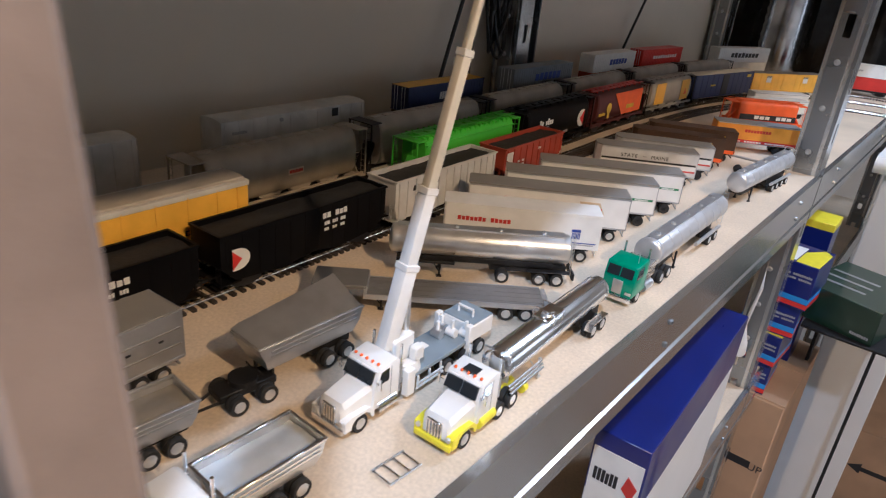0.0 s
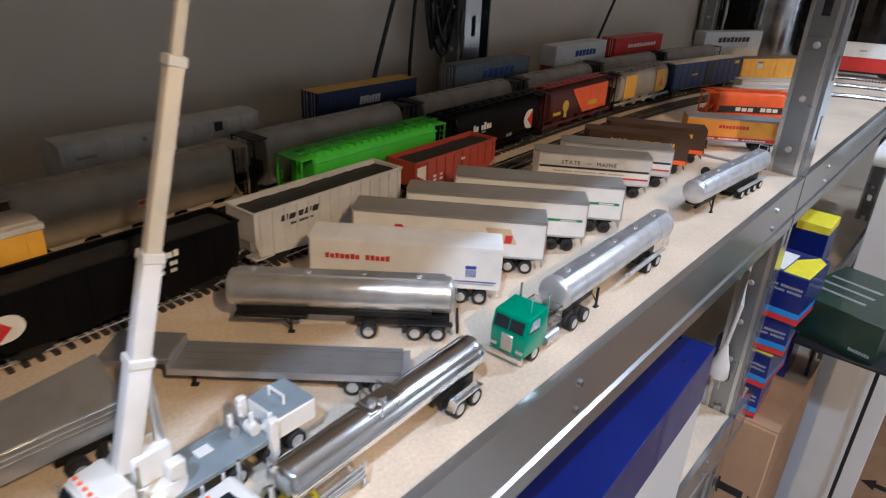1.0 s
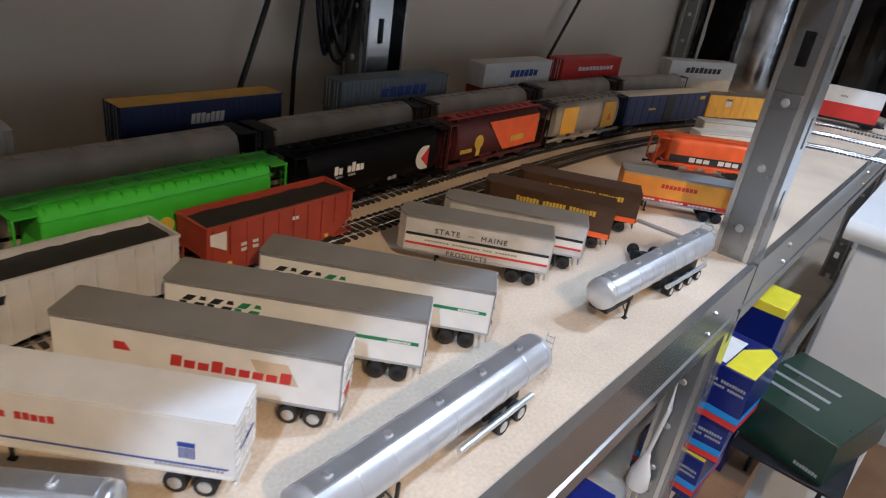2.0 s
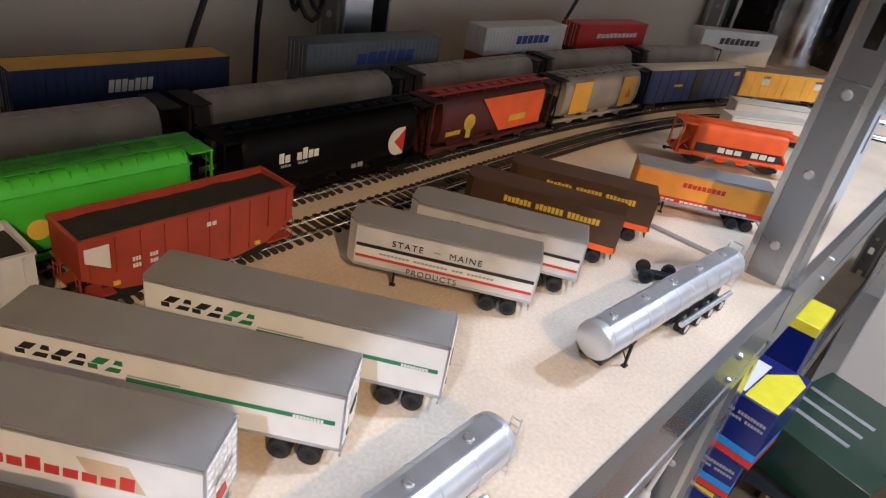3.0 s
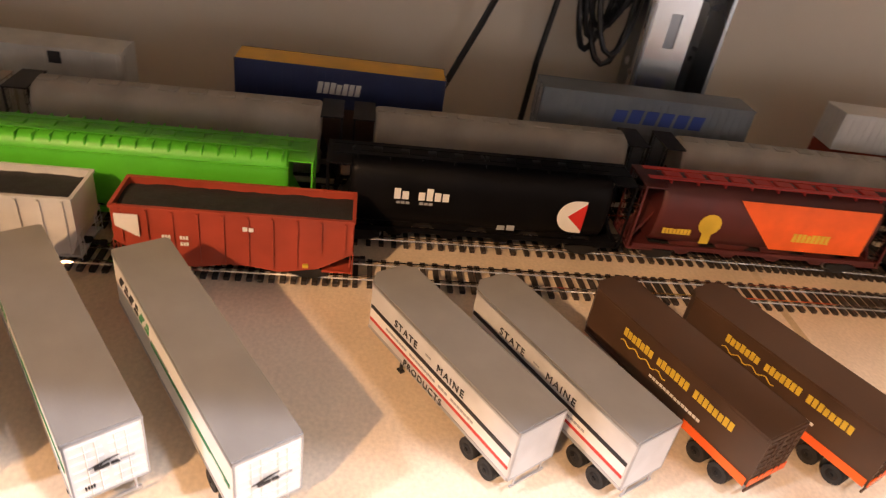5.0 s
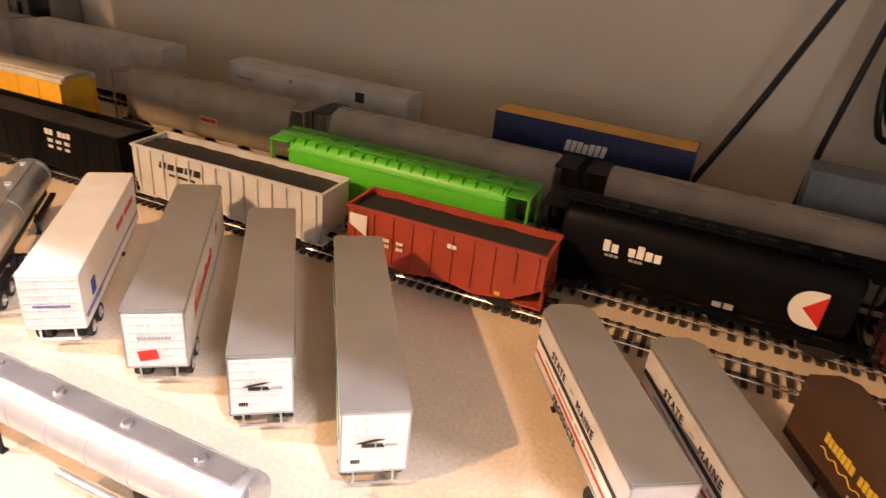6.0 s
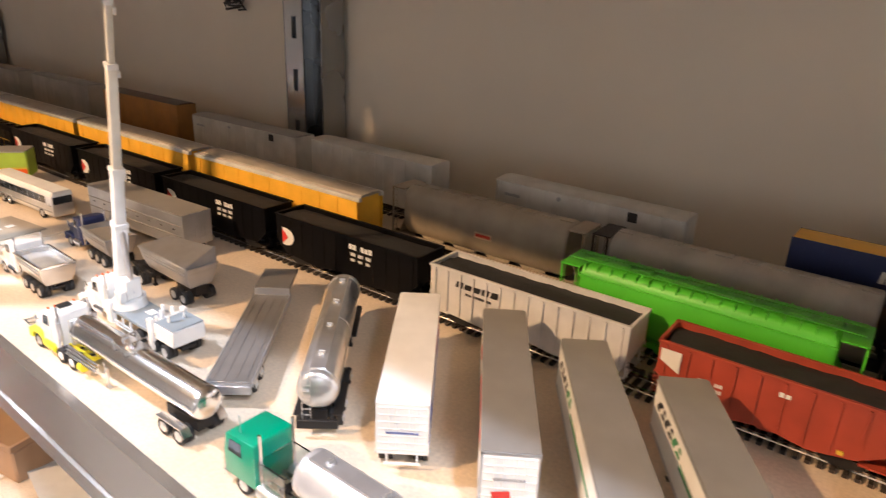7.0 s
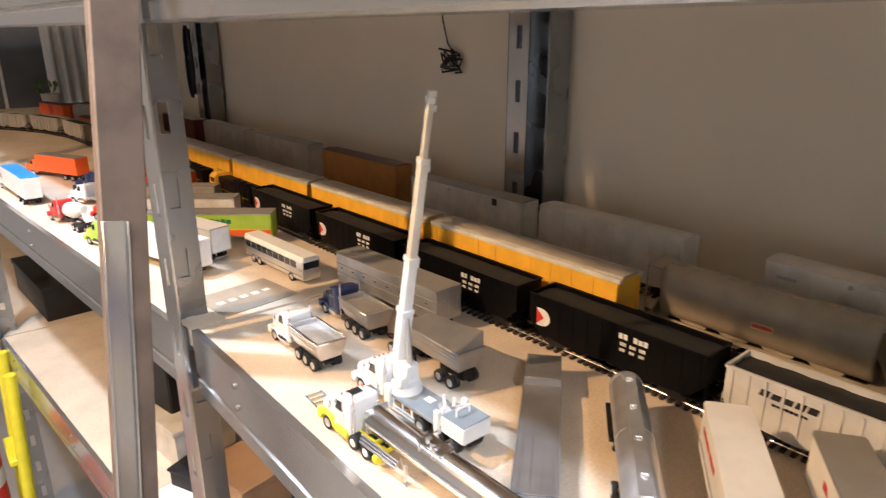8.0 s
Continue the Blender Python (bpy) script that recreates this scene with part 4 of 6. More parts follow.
flatw = thing("flat_wagon", "low black flat wagon on the middle track", "railway wagon", on_line(2, 0.571), group="model flat wagons")
part("deck", box(B(), -0.088, 0.088, -0.0170, 0.0170, 0.0165, 0.0205, 0.0004), "black", flatw)
for s in (-1, 1):
    part("stake_rail", box(B(), -0.088, 0.088, *sorted((s * 0.0170, s * 0.0176)), 0.0195, 0.0225), "black", flatw)
    for k in range(9):
        part("stake_pocket", box(B(), -0.080 + k * 0.020 - 0.002, -0.080 + k * 0.020 + 0.002, *sorted((s * 0.0176, s * 0.0184)), 0.0205, 0.0217), "offwhite", flatw)
running_gear(flatw, 0.176)


def autorack(label, m, L=0.262):
    ob = thing("autorack_wagon", label, "railway wagon", m, group="yellow autorack wagons")
    h, z0, top = 0.0175, 0.0300, 0.0690
    part("flat_deck", box(B(), -L / 2, L / 2, -0.0165, 0.0165, 0.0150, 0.0185, 0.0004), "amber", ob)
    part("inner_core", box(B(), -L / 2 + 0.003, L / 2 - 0.003, -h + 0.0022, h - 0.0022, 0.0185, top - 0.001), "amber", ob)
    for s in (-1, 1):
        for k in range(10):
            x0 = -L / 2 + 0.004 + k * (L - 0.008) / 10
            x1 = x0 + (L - 0.008) / 10
            part("side_panel", box(B(), x0 + 0.0005, x1 - 0.0005, *sorted((s * (h - 0.0016), s * h)), 0.0205, top - 0.0045), "amber", ob)
            part("post", box(B(), x0 - 0.0005, x0 + 0.0005, *sorted((s * (h - 0.001), s * (h + 0.0006))), 0.0185, top - 0.003), "amber", ob)
        part("white_roof_edge", box(B(), -L / 2, L / 2, *sorted((s * (h - 0.004), s * (h + 0.0006))), top - 0.0045, top, 0.0006), "offwhite", ob)
        part("end_post", box(B(), L / 2 - 0.012, L / 2 - 0.002, *sorted((s * h, s * (h + 0.0010))), 0.0190, top - 0.0045), "amber", ob)
        part("end_post", box(B(), -L / 2 + 0.002, -L / 2 + 0.012, *sorted((s * h, s * (h + 0.0010))), 0.0190, top - 0.0045), "amber", ob)
        pl = part("name_plate", box(B(), -s * 0.082 - 0.0095, -s * 0.082 + 0.0095, *sorted((s * (h + 0.0001), s * (h + 0.0006))), 0.0365, 0.0405), "ink", ob)
        part("plate_print", bars(B(), -s * 0.082 - 0.0085, -s * 0.082 + 0.0085, 0.0375, 0.0397, s * (h + 0.0006), 5, s, 2), "amber", pl)
    part("roof", prism(B(), [(-h + 0.003, top - 0.001), (h - 0.003, top - 0.001), (h - 0.005, top + 0.0012), (0, top + 0.0020), (-h + 0.005, top + 0.0012)], "x", -L / 2 + 0.001, L / 2 - 0.001), "cargrey", ob)
    running_gear(ob, L)
    return ob


for k in range(5):
    autorack("amber yellow autorack wagon with white roof edge", on_line(2, 0.334 - k * 0.272))


def boxcar(label, m, L, top, colour, door, roof, z0=0.0150, decor=None, hatch=False):
    ob = thing("box_wagon", label, "railway wagon", m, group="model box wagons")
    h = 0.0170
    part("body", box(B(), -L / 2, L / 2, -h, h, z0, top - 0.002, 0.0004), colour, ob)
    part("roof", prism(B(), [(-h - 0.0005, top - 0.002), (h + 0.0005, top - 0.002), (h * 0.5, top - 0.0003), (0, top), (-h * 0.5, top - 0.0003)], "x", -L / 2 - 0.0005, L / 2 + 0.0005), roof, ob)
    for s in (-1, 1):
        part("sliding_door", box(B(), -0.013, 0.013, *sorted((s * h, s * (h + 0.0011))), z0 + 0.002, top - 0.004, 0.0003), door, ob)
        part("door_rail", box(B(), -0.03, 0.03, *sorted((s * h, s * (h + 0.0014))), z0 + 0.0005, z0 + 0.0018), colour, ob)
        for k in range(12):
            x = -L / 2 + 0.004 + k * (L - 0.008) / 11
            if abs(x) > 0.016:
                part("side_rib", box(B(), x - 0.0005, x + 0.0005, *sorted((s * h, s * (h + 0.0006))), z0 + 0.001, top - 0.003), colour, ob)
        if hatch:
            part("dark_hatch", box(B(), L / 2 - 0.052, L / 2 - 0.043, *sorted((s * (h + 0.0006), s * (h + 0.0012))), top - 0.0135, top - 0.0045), "ink", ob)
            part("vent", cyl(B(), (-0.025, s * h, top - 0.008), (-0.025, s * (h + 0.0012), top - 0.008), 0.0022, None, 10), "greyink", ob)
            part("small_print", bars(B(), -L / 2 + 0.012, -L / 2 + 0.030, top - 0.016, top - 0.013, s * (h + 0.0006), 6, s, 3), "greyink", ob)
    part("ladder", ladder(B(), L / 2 + 0.0008, -h, -h + 0.006, z0, top - 0.004, 7), colour, ob)
    part("ladder", ladder(B(), -L / 2 - 0.0008, h - 0.006, h, z0, top - 0.004, 7), colour, ob)
    running_gear(ob, L)
    if decor:
        decor(ob, L, h, z0, top)
    return ob


def dec_navy(ob, L, h, z0, top):
    for s in (-1, 1):
        part("data_patch", box(B(), *sorted((-s * (L / 2 - 0.014), -s * (L / 2 - 0.030))), *sorted((s * (h + 0.0006), s * (h + 0.001))), top - 0.014, top - 0.008), "gold", ob)
        part("small_print", bars(B(), *sorted((s * 0.040, s * 0.060)), top - 0.026, top - 0.023, s * (h + 0.0006), 6, s, 3), "gold", ob)


def dec_upy(ob, L, h, z0, top):
    for s in (-1, 1):
        for x in (-0.055, 0.055):
            part("shield_emblem", box(B(), x - 0.007, x + 0.007, *sorted((s * (h + 0.0006), s * (h + 0.001))), top - 0.022, top - 0.008), "whiteink", ob)
            part("shield_band", box(B(), x - 0.007, x + 0.007, *sorted((s * (h + 0.001), s * (h + 0.0006))), top - 0.012, top - 0.008), "ink", ob)


boxcar("navy blue box wagon with cream roof", on_line(2, 1.668), 0.245, 0.0640, "navy", "ink", "ivory", decor=dec_navy)
boxcar("amber yellow box wagon with white shields", on_line(2, 1.895), 0.200, 0.0580, "amber", "amber", "roofgrey", decor=dec_upy)
boxcar("white refrigerator wagon with dark hatch", on_line(4, 0.628), 0.197, 0.0775, "offwhite", "offwhite", "offwhite", hatch=True)
boxcar("white refrigerator wagon with rounded roof", on_line(4, 0.345), 0.197, 0.0755, "offwhite", "offwhite", "offwhite")
boxcar("white box wagon with dark hatch", on_line(4, 0.100), 0.230, 0.0715, "offwhite", "offwhite", "roofgrey", hatch=True)
boxcar("brown and orange box wagon", on_line(4, -0.165), 0.220, 0.0800, "orangebrown", "orangebrown", "brown")
boxcar("grey box wagon in shade", on_line(4, -0.440), 0.220, 0.0800, "cargrey", "cargrey", "roofgrey")
boxcar("grey box wagon in shade", on_line(4, -0.720), 0.220, 0.0780, "cargrey", "cargrey", "roofgrey")
boxcar("maroon box wagon in shade", on_line(4, -1.00), 0.220, 0.0740, "maroon", "maroon", "roofgrey")


def container(label, m, L, colour, roof, print_mat, count, seed, z, height=0.031, letter=0.0085, off=0.0, span=0.5, base="brown"):
    """A ribbed freight container standing on a lower one on a well wagon."""
    car = thing("well_wagon", "low well wagon carrying a lower container", "railway wagon", m, group="well wagons")
    part("well_deck", box(B(), -L / 2 - 0.012, L / 2 + 0.012, -0.0165, 0.0165, 0.0120, 0.0165, 0.0005), "underframe", car)
    part("lower_container", box(B(), -L / 2, L / 2, -0.0140, 0.0140, 0.0165, z - 0.0003, 0.0004), base, car)
    running_gear(car, L + 0.024)
    ob = thing("freight_container", label, "container", m @ Matrix.Translation((0, 0, z)), group="model freight containers")
    h = 0.0150
    part("body", box(B(), -L / 2, L / 2, -h, h, 0, height - 0.0006, 0.0003), colour, ob)
    part("roof", box(B(), -L / 2 + 0.0006, L / 2 - 0.0006, -h + 0.0005, h - 0.0005, height - 0.0006, height), roof, ob)
    for s in (-1, 1):
        for zz in (0.0, height - 0.0016):
            part("side_rail", box(B(), -L / 2, L / 2, *sorted((s * h, s * (h + 0.0006))), zz, zz + 0.0016), colour, ob)
        n = int(L / 0.0065)
        rb = B()
        for k in range(n):
            x = -L / 2 + 0.003 + k * (L - 0.006) / (n - 1)
            box(rb, x - 0.0008, x + 0.0008, *sorted((s * h, s * (h + 0.0004))), 0.0016, height - 0.0016)
        part("corrugation", rb, colour, ob)
        part("lettering", bars(B(), off - L * span / 2, off + L * span / 2, height * 0.5 - letter / 2, height * 0.5 + letter / 2, s * (h + 0.0004), count, s, seed, slant=0.15), print_mat, ob)
    for s in (-1, 1):
        for y in (-0.009, -0.004, 0.004, 0.009):
            part("lock_rod", cyl(B(), (s * (L / 2 + 0.0005), y, 0.001), (s * (L / 2 + 0.0005), y, height - 0.001), 0.0004, None, 5), "satin", ob)
    return ob


container("dark blue container with amber roof and pale lettering", on_line(4, 0.892), 0.165, "navy", "amber", "whiteink", 7, 4, 0.0505, 0.0325, 0.0095, -0.002, 0.21)
container("blue-grey container with faded blue lettering", on_line(4, 1.145), 0.182, "bluegrey", "bluegrey", "blueink", 6, 6, 0.0560, 0.0325, 0.0120, 0.01, 0.44, "bluegrey")
container("white container with blue lettering", on_line(4, 1.398), 0.168, "white", "white", "blueink", 6, 2, 0.0640, 0.0325, 0.0100, 0.012, 0.42, "red")
container("red container with white lettering", on_line(4, 1.605), 0.178, "signalred", "signalred", "whiteink", 10, 3, 0.0640, 0.0325, 0.0065, 0.01, 0.6, "maroon")
container("white container with black lettering", road(-0.341, 1.905, 68.0), 0.180, "white", "white", "ink", 8, 5, 0.0640, 0.0325, 0.0110, 0.0, 0.55, "ivory")
container("white ribbed container on red wagon", road(-0.120, 2.175, 18.0), 0.150, "white", "white", "greyink", 3, 5, 0.0480, 0.0300, 0.0040, 0.0, 0.1, "signalred")

soo = covered_hopper("orange covered hopper with black band parked on the shelf", road(-0.152, 1.462, 41.0), 0.140, 0.0520, "orange", 0.0180, None, ends="orange", walk="orange", flat=True)
for s in (-1, 1):
    part("black_band", box(B(), -0.050, 0.052, *sorted((s * 0.0181, s * 0.0186)), 0.0205, 0.0300), "ink", soo)
    part("lettering", bars(B(), -0.024, 0.046, 0.0222, 0.0283, s * 0.0186, 7, s, 3, gaps=(3,)), "whiteink", soo)

boxcar("orange box wagon on the far bend", on_line(2, -1.25), 0.180, 0.0560, "orange", "orange", "maroon")
boxcar("dark brown box wagon on the far bend", on_line(1, -1.05), 0.180, 0.0540, "brown", "brown", "brown")




def locomotive(label, m, L=0.176):
    """A hood diesel: black long hood over a walkway, amber cab and nose at the -x end."""
    ob = thing("diesel_locomotive", label, "locomotive", m, group="model locomotives")
    part("frame_deck", box(B(), -L / 2, L / 2, -0.0165, 0.0165, 0.0150, 0.0190, 0.0005), "black", ob)
    part("long_hood", box(B(), -L / 2 + 0.046, L / 2 - 0.008, -0.0105, 0.0105, 0.0190, 0.0465, 0.0014, 2), "black", ob)
    cab_body = prism(B(), [(-0.0160, 0.0190), (0.0160, 0.0190), (0.0160, 0.0460), (0.0110, 0.0510), (-0.0110, 0.0510), (-0.0160, 0.0460)], "x", -L / 2 + 0.024, -L / 2 + 0.046)
    cb_part = part("cab", cab_body, "amber", ob)
    part("short_hood", box(B(), -L / 2 + 0.006, -L / 2 + 0.024, -0.0105, 0.0105, 0.0190, 0.0370, 0.0014, 2), "amber", ob)
    for s in (-1, 1):
        part("cab_window", box(B(), -L / 2 + 0.028, -L / 2 + 0.042, *sorted((s * 0.0160, s * 0.0164)), 0.0360, 0.0440), "glass", cb_part)
        for k in range(7):
            x = -L / 2 + 0.052 + k * 0.0165
            part("hood_door", box(B(), x, x + 0.0135, *sorted((s * 0.0105, s * 0.0110)), 0.0215, 0.0400), "black", ob)
            part("stanchion", cyl(B(), (x, s * 0.0160, 0.0190), (x, s * 0.0160, 0.0290), 0.0003, None, 5), "amber", ob)
        part("handrail", cyl(B(), (-L / 2 + 0.050, s * 0.0160, 0.0290), (L / 2 - 0.006, s * 0.0160, 0.0290), 0.0003, None, 5), "amber", ob)
    for x in (0.012, 0.034, 0.056):
        part("roof_fan", cyl(B(), (x, 0, 0.0465), (x, 0, 0.0485), 0.0062, None, 14), "black", ob)
    part("fuel_tank", box(B(), -0.020, 0.026, -0.0120, 0.0120, 0.0080, 0.0150, 0.0015), "underframe", ob)
    running_gear(ob, L)
    return ob


for k in (4, 5):
    locomotive("black diesel locomotive with amber yellow cab", on_line(1, S0 - 0.011 - 0.0885 - k * PITCH))
for y in (-1.245, -1.435, -1.600):
    open_hopper("grey open hopper wagon on the bend", on_line(1, y), 0.160, 0.0500, "cargrey", 9, 0.010)
boxcar("orange red box wagon on the bend", on_line(3, -1.72), 0.170, 0.0620, "orange", "signalred", "maroon")


# ---- road vehicles; forward is +x, ground at z = 0 ----
def tank_trailer(parent, x0, x1, r, zc, material, hatches=5, catwalk=True, band=8, ladder_side=True):
    """A round tank from x0 (rear) to x1 (front) with domed heads, straps, walkway and lids."""
    n = 24

    def sec(x, k):
        return [(x, r * k * math.cos(2 * math.pi * i / n), zc + r * k * math.sin(2 * math.pi * i / n)) for i in range(n)]
    prof = [(x0 - 0.0030, 0.25), (x0 - 0.0024, 0.60), (x0 - 0.0012, 0.88), (x0, 0.985), (x0 + 0.0008, 1.0), (x1 - 0.0008, 1.0), (x1, 0.985), (x1 + 0.0012, 0.88), (x1 + 0.0024, 0.60), (x1 + 0.0030, 0.25)]
    part("tank", rings(B(), [sec(x, k) for x, k in prof]), material, parent)
    for k in range(band):
        x = x0 + 0.004 + k * (x1 - x0 - 0.008) / max(1, band - 1)
        part("band", rings(B(), [sec(x - 0.0006, 1.0), sec(x - 0.0006, 1.022), sec(x + 0.0006, 1.022), sec(x + 0.0006, 1.0)]), material, parent)
    if catwalk:
        part("catwalk", box(B(), x0 + 0.004, x1 - 0.004, -0.0046, 0.0046, zc + r * 0.93, zc + r + 0.0006), "silver" if material == "tanksilver" else material, parent)
    for k in range(hatches):
        x = x0 + (x1 - x0) * (k + 0.6) / hatches
        lid = part("hatch", cyl(B(), (x, 0, zc + r), (x, 0, zc + r + 0.0018), 0.0026, 0.0022, 12), "satin", parent)
        part("handle", box(B(), x - 0.0003, x + 0.0003, -0.0020, 0.0020, zc + r + 0.0018, zc + r + 0.0026), "satin", lid)
    if ladder_side:
        part("ladder", ladder(B(), x0 - 0.0035, 0.004, 0.009, 0.008, zc + r + 0.003, 9), "satin", parent)


def trailer_bogie(parent, xs, z=0.0135, rim="silver", fender="satin", half=0.0122):
    part("bogie", box(B(), min(xs) - 0.008, max(xs) + 0.008, -0.0055, 0.0055, 0.0080, z), "underframe", parent)
    axle_set(parent, xs, half, rim)
    if fender:
        for s in (-1, 1):
            f = B()
            a, b = min(xs) - 0.008, max(xs) + 0.008
            prism(f, [(a, 0.0080), (a + 0.003, 0.0128), (b - 0.003, 0.0128), (b, 0.0080), (b - 0.0006, 0.0078), (b - 0.0035, 0.0122), (a + 0.0035, 0.0122), (a + 0.0006, 0.0078)], "y", *sorted((s * 0.0095, s * 0.0150)))
            part("mudguard", f, fender, parent)


def legs(parent, x, zt, mat_name="underframe"):
    for s in (-1, 1):
        g = B()
        box(g, x - 0.0008, x + 0.0008, s * 0.0085 - 0.0008, s * 0.0085 + 0.0008, 0.001, zt)
        box(g, x - 0.0022, x + 0.0022, s * 0.0085 - 0.0016, s * 0.0085 + 0.0016, 0.0, 0.001)
        cyl(g, (x, s * 0.0085, 0.004), (x + 0.008, s * 0.006, zt), 0.0005, None, 6)
        part("landing_leg", g, mat_name, parent)


def conventional_cab(ob, hood, lower=None, roof_lights=True, visor=True):
    """A bonneted tractor cab: front axle at x = 0, cab back at x = -0.031."""
    W = 0.0125
    h = B()
    secs = []
    for x, w, z0, z1 in ((0.0115, 0.0080, 0.0085, 0.0185), (0.0095, 0.0092, 0.0080, 0.0212), (0.000, 0.0098, 0.0090, 0.0232), (-0.0105, 0.0106, 0.0090, 0.0250)):
        secs.append([(x, -w, z0), (x, w, z0), (x, w, z1 - 0.003), (x, w * 0.75, z1), (x, -w * 0.75, z1), (x, -w, z1 - 0.003)])
    part("hood", rings(h, secs), hood, ob)
    for s in (-1, 1):
        f = B()
        pts = [(0.0125, 0.0060), (0.0125, 0.0125), (0.0075, 0.0140), (-0.0060, 0.0140), (-0.0100, 0.0105), (-0.0100, 0.0060), (-0.0085, 0.0060), (-0.0068, 0.0098), (-0.0035, 0.0122), (0.0035, 0.0122), (0.0068, 0.0098), (0.0078, 0.0060)]
        prism(f, pts, "y", *sorted((s * 0.0085, s * (W + 0.0008))))
        part("front_wing", f, lower or hood, ob)
        part("headlight", cyl(B(), (0.0122, s * 0.0102, 0.0115), (0.0136, s * 0.0102, 0.0115), 0.0016, None, 10), "satin", ob)
    g = part("grille", box(B(), 0.0113, 0.0128, -0.0052, 0.0052, 0.0080, 0.0190, 0.0004), "chrome", ob)
    for k in range(5):
        part("grille_bar", box(B(), 0.0128, 0.0131, -0.0040 + k * 0.002 - 0.0003, -0.0040 + k * 0.002 + 0.0003, 0.0090, 0.0180), "galv_dark", g)
    part("front_bumper", box(B(), 0.0120, 0.0142, -W, W, 0.0045, 0.0085, 0.0008, 2), lower or "chrome", ob)
    c = B()
    prism(c, [(-0.0095, 0.0085), (-0.0105, 0.0245), (-0.0145, 0.0340), (-0.0285, 0.0358), (-0.0310, 0.0340), (-0.0310, 0.0085)], "y", -W, W)
    bmesh.ops.bevel(c, geom=c.edges[:], offset=0.0009, segments=2, affect="EDGES", profile=0.5)
    part("cab", c, hood, ob)
    for a, b in ((-0.0108, -0.0004), (0.0004, 0.0108)):
        ws = B()
        vs = [(-0.0102, a, 0.0258), (-0.0102, b, 0.0258), (-0.0132, b * 0.97, 0.0325), (-0.0132, a * 0.97, 0.0325)]
        prism(ws, [(0.0, 0.0), (1, 0), (1, 1), (0, 1)], "z", 0, 1)
        for v, q in zip(ws.verts, vs + [(x + 0.0012, y, z) for x, y, z in vs]):
            v.co = Vector(q) + Vector((0.0006, 0, 0))
        part("windscreen", ws, "glass", ob)
    for s in (-1, 1):
        part("side_window", prism(B(), [(-0.0128, 0.0245), (-0.0152, 0.0318), (-0.0215, 0.0325), (-0.0215, 0.0245)], "y", *sorted((s * W, s * (W + 0.0003)))), "glass", ob)
        part("door_seam", box(B(), -0.0236, -0.0232, *sorted((s * W, s * (W + 0.0002))), 0.0100, 0.0330), "greyink", ob)
        part("fuel_tank", cyl(B(), (-0.0130, s * 0.0105, 0.0085), (-0.0280, s * 0.0105, 0.0085), 0.0042, None, 14), lower or "chrome", ob)
        st = part("exhaust_pipe", cyl(B(), (-0.0330, s * 0.0108, 0.0100), (-0.0330, s * 0.0108, 0.0420), 0.0009, None, 8), "chrome", ob)
        part("heat_shield", cyl(B(), (-0.0330, s * 0.0108, 0.0160), (-0.0330, s * 0.0108, 0.0300), 0.0014, None, 8), "satin", st)
        mi = part("mirror", box(B(), -0.0115, -0.0105, *sorted((s * 0.0150, s * 0.0168)), 0.0240, 0.0310, 0.0003), "chrome", ob)
        part("mirror_arm", cyl(B(), (-0.0110, s * 0.0125, 0.0275), (-0.0110, s * 0.0152, 0.0275), 0.0003, None, 5), "chrome", mi)
    if visor:
        part("sun_visor", box(B(), -0.0138, -0.0122, -0.0115, 0.0115, 0.0322, 0.0334, 0.0003), hood, ob)
    if roof_lights:
        for k in range(5):
            part("roof_lamp", box(B(), -0.0170, -0.0152, -0.0088 + k * 0.0044 - 0.0007, -0.0088 + k * 0.0044 + 0.0007, 0.0347, 0.0362, 0.0003), "orange", ob)
    wheel(ob, 0, 0.0110)
    wheel(ob, 0, -0.0110)
    part("axle", cyl(B(), (0, -0.011, 0.0057), (0, 0.011, 0.0057), 0.0009, None, 8), "underframe", ob)


def chassis(ob, x0, x1, material="underframe", z0=0.0080, z1=0.0112):
    b = B()
    for s in (-1, 1):
        box(b, x0, x1, s * 0.0048 - 0.0008, s * 0.0048 + 0.0008, z0, z1)
    for k in range(5):
        x = x0 + (x1 - x0) * k / 4
        box(b, x - 0.0008, x + 0.0008, -0.0048, 0.0048, z0 + 0.0004, z1 - 0.0004)
    part("chassis", b, material, ob)


yt = thing("tanker_truck", "white and yellow tractor with chrome tank trailer", "truck", road(-0.0285, 0.4095, -87.8), group="model trucks")
conventional_cab(yt, "white", "yellow")
chassis(yt, -0.062, -0.010, "yellow")
axle_set(yt, (-0.034, -0.049), 0.0116, "white")
part("sleeper_window", box(B(), -0.0235, -0.0165, -0.0045, 0.0045, 0.0356, 0.0364, 0.0002), "glass", yt)
part("rear_marker", cyl(B(), (-0.060, 0.0115, 0.0075), (-0.064, 0.0115, 0.0075), 0.0036, None, 12), "yellow", yt)
tank_trailer(yt, -0.186, -0.046, 0.0102, 0.0262, "chrome", hatches=1, band=2, catwalk=False, ladder_side=False)
part("nose_plate", box(B(), -0.0475, -0.0455, -0.0095, 0.0095, 0.0170, 0.0360, 0.0006), "satin", yt)
for s in (-1, 1):
    for k in range(3):
        part("hose_tray", cyl(B(), (-0.044, s * (0.0115 + 0.0009 * k), 0.0165 - 0.0022 * k), (-0.084, s * (0.0115 + 0.0009 * k), 0.0165 - 0.0022 * k), 0.0009, None, 8), "chrome", yt)
pump = part("top_fitting", cyl(B(), (-0.108, 0, 0.0360), (-0.108, 0, 0.0392), 0.0042, 0.0036, 14), "chrome", yt)
